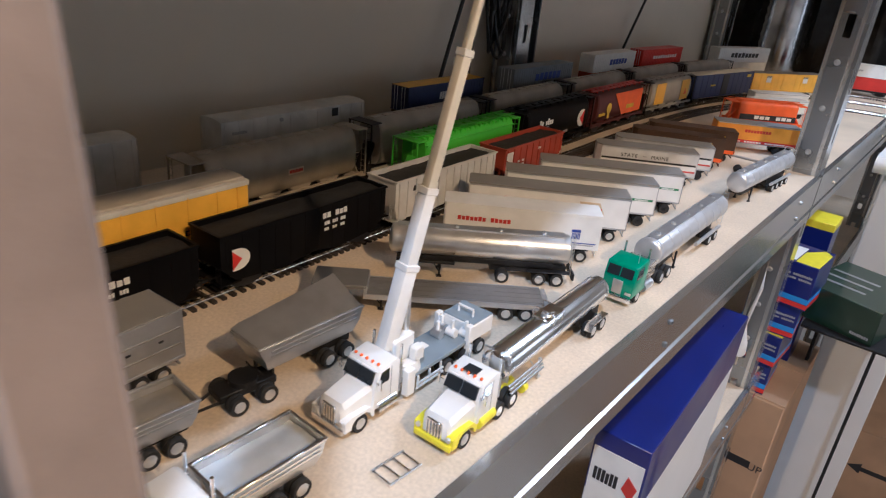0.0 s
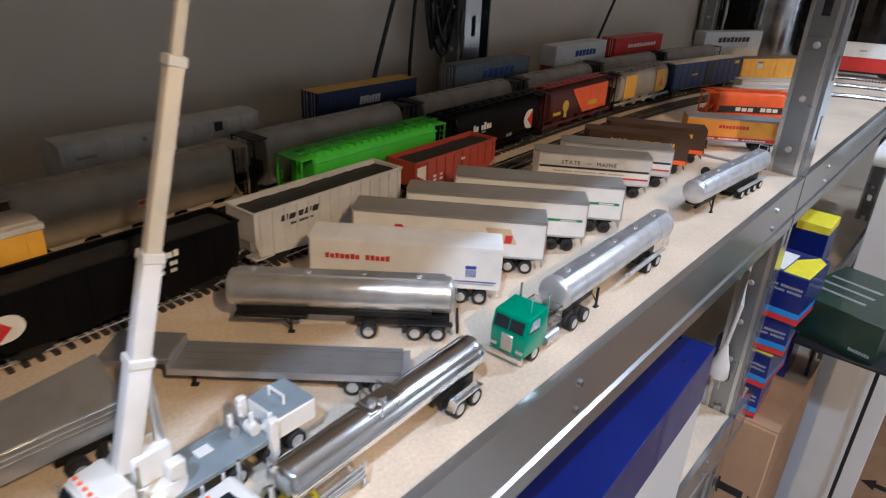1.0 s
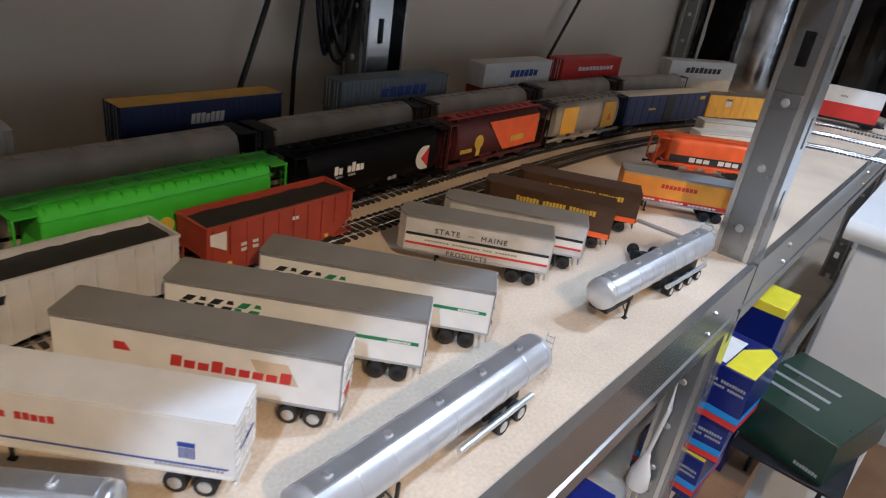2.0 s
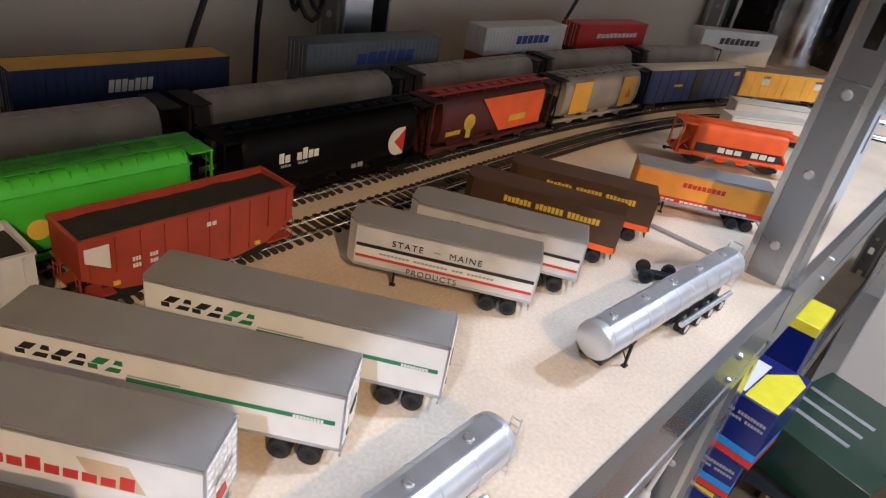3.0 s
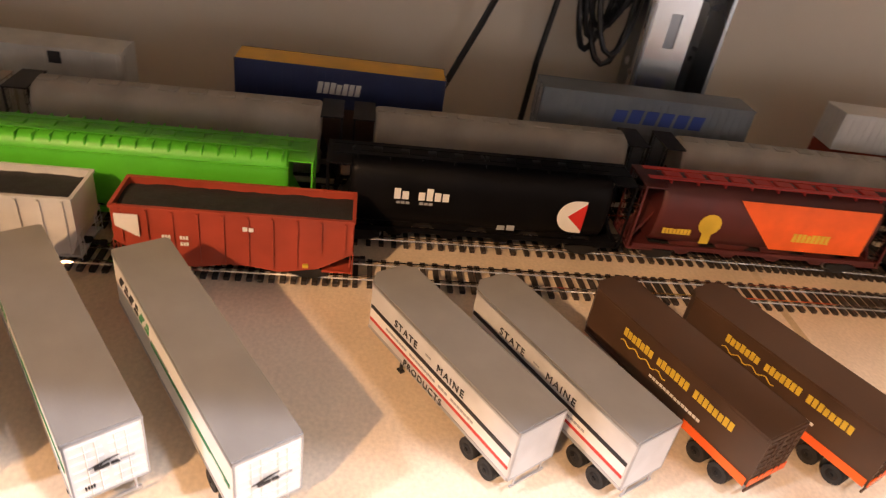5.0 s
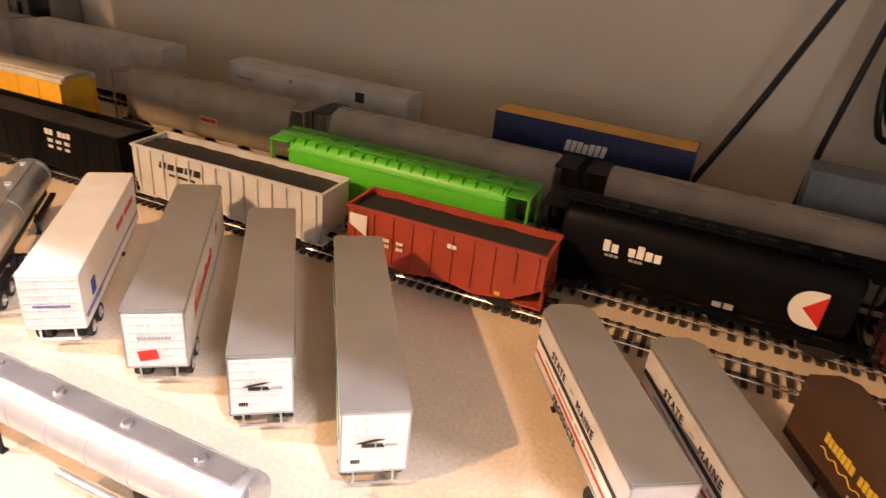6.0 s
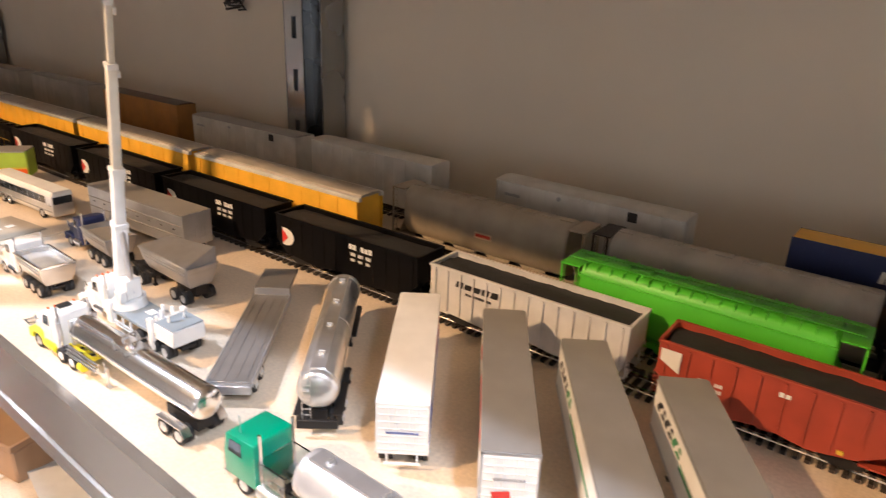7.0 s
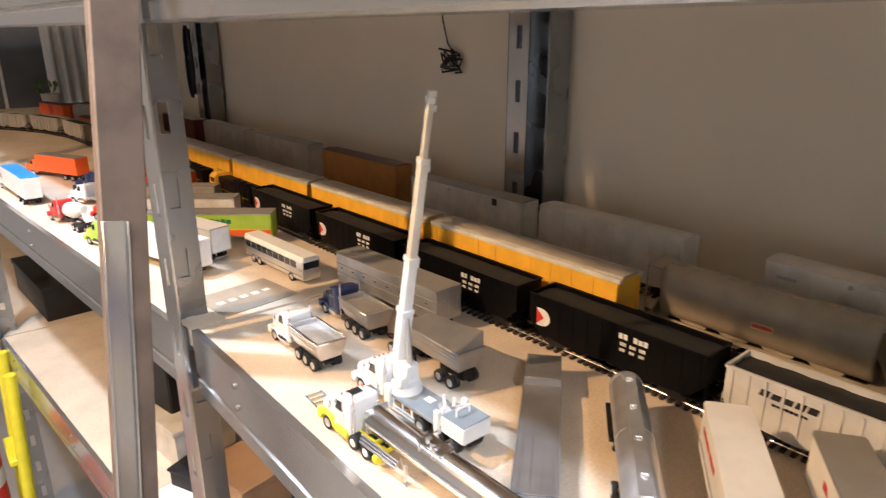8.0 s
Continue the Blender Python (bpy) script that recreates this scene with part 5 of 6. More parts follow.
for dx in (-0.006, 0.006):
    part("overturn_rail", tube(B(), [(-0.108 + dx, -0.008, 0.0325), (-0.108 + dx, -0.0078, 0.0405), (-0.108 + dx, 0.0078, 0.0405), (-0.108 + dx, 0.008, 0.0325)], 0.0005), "chrome", pump)
part("spill_tray", box(B(), -0.120, -0.096, -0.0060, 0.0060, 0.0358, 0.0370, 0.0003), "chrome", yt)
trailer_bogie(yt, (-0.160, -0.175), 0.0150, "silver", "chrome")
legs(yt, -0.088, 0.0150, "satin")

gt = thing("tanker_truck", "green cabover tractor with silver tank trailer", "truck", road(-0.0345, 0.647, -89.2), group="model trucks")
cb = B()
prism(cb, [(0.0150, 0.0080), (0.0150, 0.0230), (0.0118, 0.0345), (-0.0105, 0.0360), (-0.0115, 0.0345), (-0.0115, 0.0080)], "y", -0.0130, 0.0130)
bmesh.ops.bevel(cb, geom=cb.edges[:], offset=0.0012, segments=2, affect="EDGES", profile=0.5)
part("cab", cb, "cabgreen", gt)
for a, b in ((-0.0108, -0.0005), (0.0005, 0.0108)):
    ws = prism(B(), [(0, 0), (1, 0), (1, 1), (0, 1)], "z", 0, 1)
    vs = [(0.0150, a, 0.0245), (0.0150, b, 0.0245), (0.0126, b, 0.0320), (0.0126, a, 0.0320)]
    for v, q in zip(ws.verts, [(x - 0.001, y, z) for x, y, z in vs] + [(x + 0.0003, y, z + 0.0001) for x, y, z in vs]):
        v.co = Vector(q)
    part("windscreen", ws, "glass", gt)
part("grille", box(B(), 0.0148, 0.0158, -0.0042, 0.0042, 0.0095, 0.0215, 0.0003), "satin", gt)
part("front_bumper", box(B(), 0.0145, 0.0170, -0.0130, 0.0130, 0.0040, 0.0085, 0.0008, 2), "chrome", gt)
for s in (-1, 1):
    part("side_window", prism(B(), [(0.0105, 0.0240), (0.0085, 0.0320), (-0.0010, 0.0325), (-0.0010, 0.0240)], "y", *sorted((s * 0.0130, s * 0.0133))), "glass", gt)
    part("headlight", box(B(), 0.0150, 0.0156, s * 0.0098 - 0.0026, s * 0.0098 + 0.0026, 0.0105, 0.0130, 0.0003), "satin", gt)
    part("fuel_tank", cyl(B(), (-0.0125, s * 0.0105, 0.0085), (-0.0290, s * 0.0105, 0.0085), 0.0040, None, 14), "satin", gt)
    part("exhaust_pipe", cyl(B(), (-0.0140, s * 0.0105, 0.0100), (-0.0140, s * 0.0105, 0.0430), 0.0009, None, 8), "chrome", gt)
    wheel(gt, 0, s * 0.0110)
part("aerial", cyl(B(), (0.004, 0.009, 0.0355), (0.004, 0.009, 0.0460), 0.0003, None, 5), "satin", gt)
ins = B()
for y0, y1 in ((-0.0115, -0.0107), (0.0107, 0.0115)):
    box(ins, -0.0330, -0.0125, y0, y1, 0.0150, 0.0270)
box(ins, -0.0330, -0.0125, -0.0107, 0.0107, 0.0262, 0.0270)
part("window_insert", ins, "clearglass", gt)
part("air_tank", cyl(B(), (-0.026, -0.008, 0.0130), (-0.026, 0.008, 0.0130), 0.0022, None, 10), "underframe", gt)
chassis(gt, -0.075, -0.008, "galv_dark")
axle_set(gt, (-0.051, -0.067), 0.0116)
part("fifth_wheel", box(B(), -0.070, -0.048, -0.0070, 0.0070, 0.0112, 0.0135, 0.0006), "underframe", gt)
tank_trailer(gt, -0.222, -0.040, 0.0125, 0.0285, "tanksilver", hatches=5, band=9)
part("belly_pan", box(B(), -0.085, -0.042, -0.0080, 0.0080, 0.0135, 0.0185, 0.0006), "underframe", gt)
trailer_bogie(gt, (-0.176, -0.194), 0.0150, "silver", None)
for s in (-1, 1):
    part("hose_tube", cyl(B(), (-0.135, s * 0.0125, 0.0125), (-0.205, s * 0.0125, 0.0125), 0.0020, None, 10), "satin", gt)
legs(gt, -0.093, 0.0165)

ft = thing("tank_trailer", "silver tank trailer standing on its legs", "trailer", road(-0.0425, 1.066, -93.5), group="model tank trailers")
tank_trailer(ft, -0.088, 0.092, 0.0122, 0.0285, "tanksilver", hatches=5, band=10)
part("belly_pan", box(B(), 0.050, 0.090, -0.0080, 0.0080, 0.0140, 0.0185, 0.0006), "underframe", ft)
legs(ft, 0.057, 0.0170)
axle_set(ft, (-0.012, -0.030, -0.048, -0.066), 0.0122, "silver", 0.9)
part("bogie", box(B(), -0.075, -0.002, -0.0060, 0.0060, 0.0075, 0.0170), "underframe", ft)
for s in (-1, 1):
    part("hose_tube", cyl(B(), (0.000, s * 0.0130, 0.0125), (-0.076, s * 0.0130, 0.0125), 0.0020, None, 10), "satin", ft)
part("rear_fitting", tube(B(), [(-0.088, -0.005, 0.040), (-0.089, -0.005, 0.045), (-0.089, 0.005, 0.045), (-0.088, 0.005, 0.040)], 0.0006), "satin", ft)

ta = thing("tank_trailer", "bright aluminium tank trailer with black running gear", "trailer", road(-0.139, 0.5885, 220.4), group="model tank trailers")
tank_trailer(ta, -0.072, 0.074, 0.0125, 0.0290, "satin", hatches=4, band=3)
part("under_skirt", box(B(), -0.060, 0.070, -0.0085, 0.0085, 0.0140, 0.0190, 0.0006), "underframe", ta)
axle_set(ta, (-0.064, -0.049, -0.018), 0.0122)
part("bogie", box(B(), -0.072, -0.008, -0.0055, 0.0055, 0.0080, 0.0150), "underframe", ta)
for s in (-1, 1):
    part("mudguard", box(B(), -0.074, -0.038, *sorted((s * 0.0090, s * 0.0150)), 0.0122, 0.0132, 0.0004), "underframe", ta)
    part("hose_tray", box(B(), 0.022, 0.070, *sorted((s * 0.0100, s * 0.0140)), 0.0135, 0.0160, 0.0004), "underframe", ta)
part("rear_bumper", box(B(), -0.0785, -0.0765, -0.0125, 0.0125, 0.0060, 0.0120, 0.0004), "underframe", ta)
legs(ta, 0.034, 0.0150)

fb = thing("flatbed_trailer", "grey step-deck flatbed trailer", "trailer", road(-0.132, 0.514, 220.6), group="model flatbed trailers")
part("lower_deck", box(B(), -0.086, 0.048, -0.0143, 0.0143, 0.0120, 0.0150, 0.0003), "deckgrey", fb)
part("upper_deck", box(B(), 0.046, 0.086, -0.0143, 0.0143, 0.0185, 0.0212, 0.0003), "deckgrey", fb)
part("step_riser", box(B(), 0.0455, 0.0480, -0.0143, 0.0143, 0.0150, 0.0206), "silver", fb)
for k in range(4):
    y = -0.0105 + k * 0.007
    part("deck_strip", box(B(), -0.085, 0.045, y - 0.0003, y + 0.0003, 0.0150, 0.0153), "deckgrey", fb)
for s in (-1, 1):
    part("side_rail", box(B(), -0.086, 0.048, *sorted((s * 0.0143, s * 0.0152)), 0.0112, 0.0152), "silver", fb)
part("rear_ramp", box(B(), -0.0905, -0.0862, -0.0143, 0.0143, 0.0080, 0.0145, 0.0004), "silver", fb)
trailer_bogie(fb, (-0.058, -0.073), 0.0120, "silver", None)
legs(fb, 0.035, 0.0120)

# ---- crane truck ----
ct = thing("crane_truck", "white crane truck with raised telescopic boom", "truck", road(-0.0775, 0.3785, -89.0), group="model trucks")
conventional_cab(ct, "white")
chassis(ct, -0.124, -0.010)
deck = part("deck", box(B(), -0.108, -0.042, -0.0128, 0.0128, 0.0140, 0.0170, 0.0004), "slate", ct)
part("rear_housing", box(B(), -0.126, -0.102, -0.0130, 0.0130, 0.0130, 0.0255, 0.0008), "white", ct)
part("housing_top", box(B(), -0.1255, -0.1025, -0.0125, 0.0125, 0.0255, 0.0265, 0.0003), "slate", ct)
part("deck_handle", tube(B(), [(-0.111, -0.006, 0.0262), (-0.111, -0.006, 0.0315), (-0.111, 0.006, 0.0315), (-0.111, 0.006, 0.0262)], 0.0009), "white", ct)
part("white_patch", box(B(), -0.074, -0.066, -0.0065, -0.0005, 0.0170, 0.0176), "white", ct)
for i, (x, y) in enumerate(((-0.086, -0.004), (-0.094, 0.002), (-0.094, -0.007), (-0.100, 0.009))):
    part("winch_drum", cyl(B(), (x, y - 0.0035, 0.0200), (x, y + 0.0035, 0.0200), 0.0032, None, 12), ("satin", "white")[i % 2], ct)
    part("winch_post", box(B(), x - 0.0012, x + 0.0012, y - 0.0010, y + 0.0010, 0.0170, 0.0290, 0.0003), "white", ct)
for s in (-1, 1):
    part("outrigger_box", box(B(), -0.043, -0.036, *sorted((s * 0.0100, s * 0.0150)), 0.0050, 0.0230, 0.0006), "white", ct)
    part("rear_outrigger", box(B(), -0.101, -0.096, *sorted((s * 0.0110, s * 0.0150)), 0.0060, 0.0280, 0.0006), "white", ct)
    rl = part("side_guard", box(B(), -0.072, -0.046, *sorted((s * 0.0132, s * 0.0140)), 0.0085, 0.0098), "white", ct)
    part("guard_rail", box(B(), -0.072, -0.046, *sorted((s * 0.0132, s * 0.0140)), 0.0055, 0.0068), "white", rl)
    for k in range(3):
        part("guard_post", box(B(), -0.070 + k * 0.011, -0.0686 + k * 0.011, *sorted((s * 0.0130, s * 0.0138)), 0.0055, 0.0145), "white", rl)
axle_set(ct, (-0.078, -0.098, -0.113), 0.0116)
turn = part("turntable", cyl(B(), (-0.045, 0, 0.0170), (-0.045, 0, 0.0235), 0.0130, 0.0115, 22), "white", ct)
part("turret", box(B(), -0.052, -0.034, -0.0080, 0.0050, 0.0235, 0.0400, 0.0012), "white", turn)
part("operator_seat", box(B(), -0.054, -0.046, 0.0055, 0.0115, 0.0235, 0.0330, 0.0010), "white", turn)
part("hydraulic_ram", cyl(B(), (-0.050, -0.001, 0.0280), (-0.0480, 0.000, 0.0780), 0.0022, None, 10), "satin", turn)
BASE, TIP = Vector((-0.0335, -0.0020, 0.0330)), Vector((-0.0854, 0.0060, 0.2415))
AX = (TIP - BASE).normalized()
LEN = (TIP - BASE).length
AXM = AX.to_track_quat("Z", "Y").to_matrix().to_4x4()
for k, (a, b, w) in enumerate(((0.0, 0.25, 0.0047), (0.20, 0.46, 0.0040), (0.42, 0.81, 0.0032), (0.78, 1.0, 0.0022))):
    sec = part("boom_section", box(B(), -w, w, -w, w, 0, (b - a) * LEN, 0.0010, 2), "ivory" if k > 1 else "white", ct, at=Matrix.Translation(BASE + AX * (a * LEN)) @ AXM)
    part("boom_collar", box(B(), -w - 0.0005, w + 0.0005, -w - 0.0005, w + 0.0005, (b - a) * LEN - 0.004, (b - a) * LEN, 0.0004), "white", sec)
    part("boom_pad", box(B(), w, w + 0.0020, -0.0022, 0.0022, (b - a) * LEN - 0.010, (b - a) * LEN - 0.005, 0.0005), "white", sec)
part("boom_head", box(B(), -0.0020, 0.0034, -0.0020, 0.0020, -0.001, 0.004, 0.0006), "white", ct, at=Matrix.Translation(TIP) @ AXM)


def dump_tub(ob, x0, x1, z0, z1, material, load="roofgrey", w=0.0132, slope=0.006, rim_mat=None, deep=0.0045):
    """An open tub with flared walls, side ribs and a rim, hollow down to its load."""
    t = B()
    e, n = slope, 4
    levels = ((z0, 0.0, w * 0.72), ((z0 + z1) / 2, e * 0.5, w * 0.95), (z1, e, w), (z1, e - 0.0010, w - 0.0010), (z1 - deep, e - 0.0016, w - 0.0014))
    loops = [[t.verts.new(p) for p in ((x0 - a * 0.6, -hw, z), (x1 + a, -hw, z), (x1 + a, hw, z), (x0 - a * 0.6, hw, z))] for z, a, hw in levels]
    t.faces.new(loops[0])
    for a, b in zip(loops, loops[1:]):
        for k in range(n):
            t.faces.new((a[k], a[(k + 1) % n], b[(k + 1) % n], b[k]))
    t.faces.new(loops[-1])
    bmesh.ops.recalc_face_normals(t, faces=t.faces[:])
    part("tub", t, material, ob)
    rim = B()
    for s in (-1, 1):
        box(rim, x0 - e * 0.6 - 0.0005, x1 + e + 0.0005, *sorted((s * (w - 0.0010), s * (w + 0.0008))), z1, z1 + 0.0016, 0.0003)
    box(rim, x0 - e * 0.6 - 0.0005, x0 - e * 0.6 + 0.0010, -w + 0.001, w - 0.001, z1, z1 + 0.0015)
    box(rim, x1 + e - 0.0010, x1 + e + 0.0005, -w + 0.001, w - 0.001, z1, z1 + 0.0015)
    part("rim", rim, rim_mat or material, ob)
    nx, ny = 10, 5
    rng = random.Random(int(1e4 * (x1 - x0)))
    ld = B()
    a0, a1, hy = x0 - e * 0.6 + 0.0014, x1 + e - 0.0018, w - 0.0015
    grid = [[ld.verts.new((a0 + (a1 - a0) * i / nx, -hy + 2 * hy * j / ny, z1 - deep + 0.0003 + rng.uniform(0, 0.0011) + 0.0012 * math.sin(math.pi * j / ny))) for j in range(ny + 1)] for i in range(nx + 1)]
    for i in range(nx):
        for j in range(ny):
            ld.faces.new((grid[i][j], grid[i + 1][j], grid[i + 1][j + 1], grid[i][j + 1]))
    part("load", ld, load, ob)
    zm = (z0 + z1) / 2
    for s in (-1, 1):
        for k, f in enumerate((0.25, 0.6)):
            z = zm + (z1 - zm) * f
            y = w * (0.95 + 0.05 * f)
            part("side_rib", box(B(), x0, x1, *sorted((s * (y - 0.0004), s * (y + 0.0007))), z, z + 0.0010), rim_mat or material, ob)


dt = thing("dump_trailer", "matt grey dump trailer with raised front lip", "trailer", road(-0.1365, 0.392, -91.0), group="model dump trailers")
dump_tub(dt, -0.038, 0.028, 0.0165, 0.0340, "silver", "roofgrey", 0.0138, 0.008)
tarp = rings(B(), [[(x, 0.0138, 0.0352), (x, -0.0140, 0.0352), (x, -0.0140, zt), (x, -0.0128, zt), (x, 0.0138, 0.0362)] for x, zt in ((-0.0410, 0.0485), (-0.0370, 0.0475), (0.031, 0.0390), (0.0360, 0.0372))])
part("sloped_cover", tarp, "silver", dt)
trailer_bogie(dt, (-0.016, -0.031), 0.0165, "silver", None)
legs(dt, 0.024, 0.0165)
dl = thing("trailer_dolly", "small black two-axle trailer dolly with drawbar", "trailer", road(-0.1335, 0.351, -95.0), group="model dump trailers")
part("dolly_frame", box(B(), -0.018, 0.018, -0.0070, 0.0070, 0.0075, 0.0125, 0.0006), "underframe", dl)
part("turntable", cyl(B(), (0, 0, 0.0125), (0, 0, 0.0160), 0.0085, None, 16), "underframe", dl)
db = B()
for s in (-1, 1):
    cyl(db, (0.016, s * 0.006, 0.009), (0.042, 0, 0.0045), 0.0009, None, 6)
part("drawbar", db, "underframe", dl)
axle_set(dl, (-0.0095, 0.0095), 0.0116)

gb = box_trailer("long grey panelled box trailer", road(-0.1850, 0.256, -85.8), 0.165, 0.047, 0.032, z0=0.0140, side="silver", roof="roofgrey", rear="silver", wheels="silver")
for s in (-1, 1):
    for z in (0.0240, 0.0345):
        part("panel_line", box(B(), -0.081, 0.081, *sorted((s * 0.0160, s * 0.0166)), z, z + 0.0009), "roofgrey", gb)
    for k in range(8):
        part("vent_dot", box(B(), -0.070 + k * 0.020, -0.067 + k * 0.020, *sorted((s * 0.0160, s * 0.0165)), 0.0300, 0.0312), "ink", gb)


def dump_truck(label, x, y, deg, cab, tub, load, rim_mat=None):
    ob = thing("dump_truck", label, "truck", road(x, y, deg), group="model dump trucks")
    conventional_cab(ob, cab, roof_lights=False)
    chassis(ob, -0.088, -0.010)
    axle_set(ob, (-0.050, -0.064, -0.078), 0.0116)
    dump_tub(ob, -0.088, -0.042, 0.0130, 0.0290, tub, load, 0.0140, 0.006, rim_mat)
    part("tub_chassis", box(B(), -0.086, -0.036, -0.006, 0.006, 0.0112, 0.0135), "underframe", ob)
    return ob


dump_truck("white dump truck with silver tub and clear lining", -0.0640, 0.2475, -91.0, "white", "satin", "clear", rim_mat="chrome")
dump_truck("dark blue dump truck with grey tub", -0.1330, 0.2220, -93.0, "navy", "silver", "roofgrey")

hf = thing("hitch_plate", "small chrome ladder-shaped hitch plate lying flat", "model part", Matrix.Translation((-0.0305, 0.3715, 0)) @ Matrix.Rotation(radians(-3), 4, "Z"))
for s in (-1, 1):
    part("side_bar", cyl(B(), (s * 0.0068, -0.0115, 0.0012), (s * 0.0068, 0.0115, 0.0012), 0.0009, None, 8), "chrome", hf)
for k in range(4):
    part("cross_bar", cyl(B(), (-0.0068, -0.0105 + k * 0.007, 0.0012), (0.0068, -0.0105 + k * 0.007, 0.0012), 0.0008, None, 8), "chrome", hf)
lb = thing("trailer_bogie", "loose dark trailer bogie lying on the shelf", "model part", Matrix.Translation((-0.076, 1.128, 0)) @ Matrix.Rotation(radians(35), 4, "Z"))
part("bogie_frame", box(B(), -0.014, 0.014, -0.004, 0.004, 0.003, 0.007, 0.0006), "underframe", lb)
for x in (-0.010, 0.010):
    wheel(lb, x, 0.008, rim="dark")
    wheel(lb, x, -0.008, rim="dark")

bus = thing("coach", "silver coach with white roof and dark windows", "bus", road(-0.1460, 0.068, 94.0))
bb = prism(B(), [(-0.0118, 0.0055), (0.0118, 0.0055), (0.0120, 0.0290), (0.0095, 0.0335), (-0.0095, 0.0335), (-0.0120, 0.0290)], "x", -0.070, 0.070)
bmesh.ops.bevel(bb, geom=bb.edges[:], offset=0.0014, segments=2, affect="EDGES", profile=0.5)
part("body", bb, "satin", bus)
part("roof", prism(B(), [(-0.0122, 0.0285), (0.0122, 0.0285), (0.0097, 0.0340), (-0.0097, 0.0340)], "x", -0.0695, 0.0695), "white", bus)
for s in (-1, 1):
    for k in range(9):
        part("window", box(B(), -0.064 + k * 0.0136, -0.0525 + k * 0.0136, *sorted((s * 0.0119, s * 0.0124)), 0.0195, 0.0275), "glass", bus)
    part("trim_stripe", box(B(), -0.068, 0.068, *sorted((s * 0.0119, s * 0.0122)), 0.0105, 0.0120), "greyink", bus)
part("windscreen", box(B(), 0.0698, 0.0706, -0.0105, 0.0105, 0.0195, 0.0280, 0.0003), "glass", bus)
part("destination_board", box(B(), 0.0698, 0.0707, -0.0105, 0.0105, 0.0282, 0.0320), "white", bus)
axle_set(bus, (-0.048, -0.033, 0.044), 0.0105, dual=False)


def small_truck(label, x, y, deg, cab, body, L=0.09, H=0.040, kind_="box", top="white"):
    ob = thing("delivery_truck", label, "truck", road(x, y, deg), group="model trucks at the shelf end")
    conventional_cab(ob, cab, roof_lights=False)
    chassis(ob, -0.034 - L, -0.010)
    axle_set(ob, (-0.030 - L * 0.72, -0.030 - L * 0.90), 0.0116)
    if kind_ == "box":
        part("cargo_box", box(B(), -0.034 - L, -0.034, -0.0140, 0.0140, 0.0125, H, 0.0006), body, ob)
        part("cargo_roof", box(B(), -0.034 - L, -0.034, -0.0138, 0.0138, H, H + 0.0008), top if body == "white" else "roofgrey", ob)
        part("rear_frame", box(B(), -0.0350 - L, -0.034 - L, -0.0135, 0.0135, 0.0130, H - 0.0006), body, ob)
    elif kind_ == "mixer":
        n = 18
        secs = [[(xx, rr * math.cos(2 * math.pi * i / n), zz + rr * math.sin(2 * math.pi * i / n)) for i in range(n)] for xx, rr, zz in ((-0.040, 0.006, 0.022), (-0.050, 0.0115, 0.0245), (-0.072, 0.0125, 0.0270), (-0.100, 0.0060, 0.0330), (-0.104, 0.0050, 0.0335))]
        part("mixer_drum", rings(B(), secs), body, ob)
        part("discharge_chute", prism(B(), [(-0.102, 0.030), (-0.114, 0.016), (-0.112, 0.015), (-0.100, 0.028)], "y", -0.004, 0.004), body, ob)
    else:
        part("flat_bed", box(B(), -0.034 - L, -0.034, -0.0135, 0.0135, 0.0125, 0.0150), body, ob)
    return ob


for label, x, y, deg, cab, body, L, H, k in (
    ("long white box truck with lime green cab", 0.003, -0.197, -74.4, "lime", "white", 0.205, 0.045, "box"),
    ("red concrete mixer with white drum", 0.020, -0.370, -80, "signalred", "white", 0.08, 0.04, "mixer"),
    ("red and white concrete mixer", -0.035, -0.330, -62, "signalred", "offwhite", 0.08, 0.04, "mixer"),
    ("white truck with a flat grey bed", -0.030, -0.470, -64, "white", "roofgrey", 0.085, 0.036, "bed"),
    ("blue roofed truck with white box", 0.049, -0.685, -86, "white", "white", 0.160, 0.048, "box"),
    ("navy blue truck with navy box", -0.055, -0.560, -60, "navy", "navy", 0.090, 0.042, "box"),
    ("orange truck with a flat bed", -0.095, -0.440, -62, "orange", "orange", 0.080, 0.036, "bed"),
    ("orange truck with a closed box", -0.010, -0.800, -66, "orange", "orange", 0.125, 0.046, "box"),
    ("red truck with orange flat bed", -0.120, -0.700, -60, "signalred", "orange", 0.090, 0.036, "bed"),
    ("orange truck with orange box", -0.150, -0.520, -60, "orange", "orange", 0.090, 0.040, "box"),
):
    small_truck(label, x, y, deg, cab, body, L, H, k, "sky" if label.startswith("blue") else "white")


def dec_lime(ob, L, H, h, z0):
    for s in (1, -1):
        strip(ob, -L / 2 + 0.002, L / 2 - 0.002, z0 + 0.0005, z0 + 0.0095, s * (h - 0.0003), "orange", side=s)
        strip(ob, -L / 2 + 0.002, L / 2 - 0.002, z0 + 0.0095, z0 + 0.0115, s * (h - 0.0003), "gold", side=s)
        part("lettering", bars(B(), -0.030, 0.032, H - 0.0150, H - 0.0085, s * h, 8, s, 3), "greenink", ob)


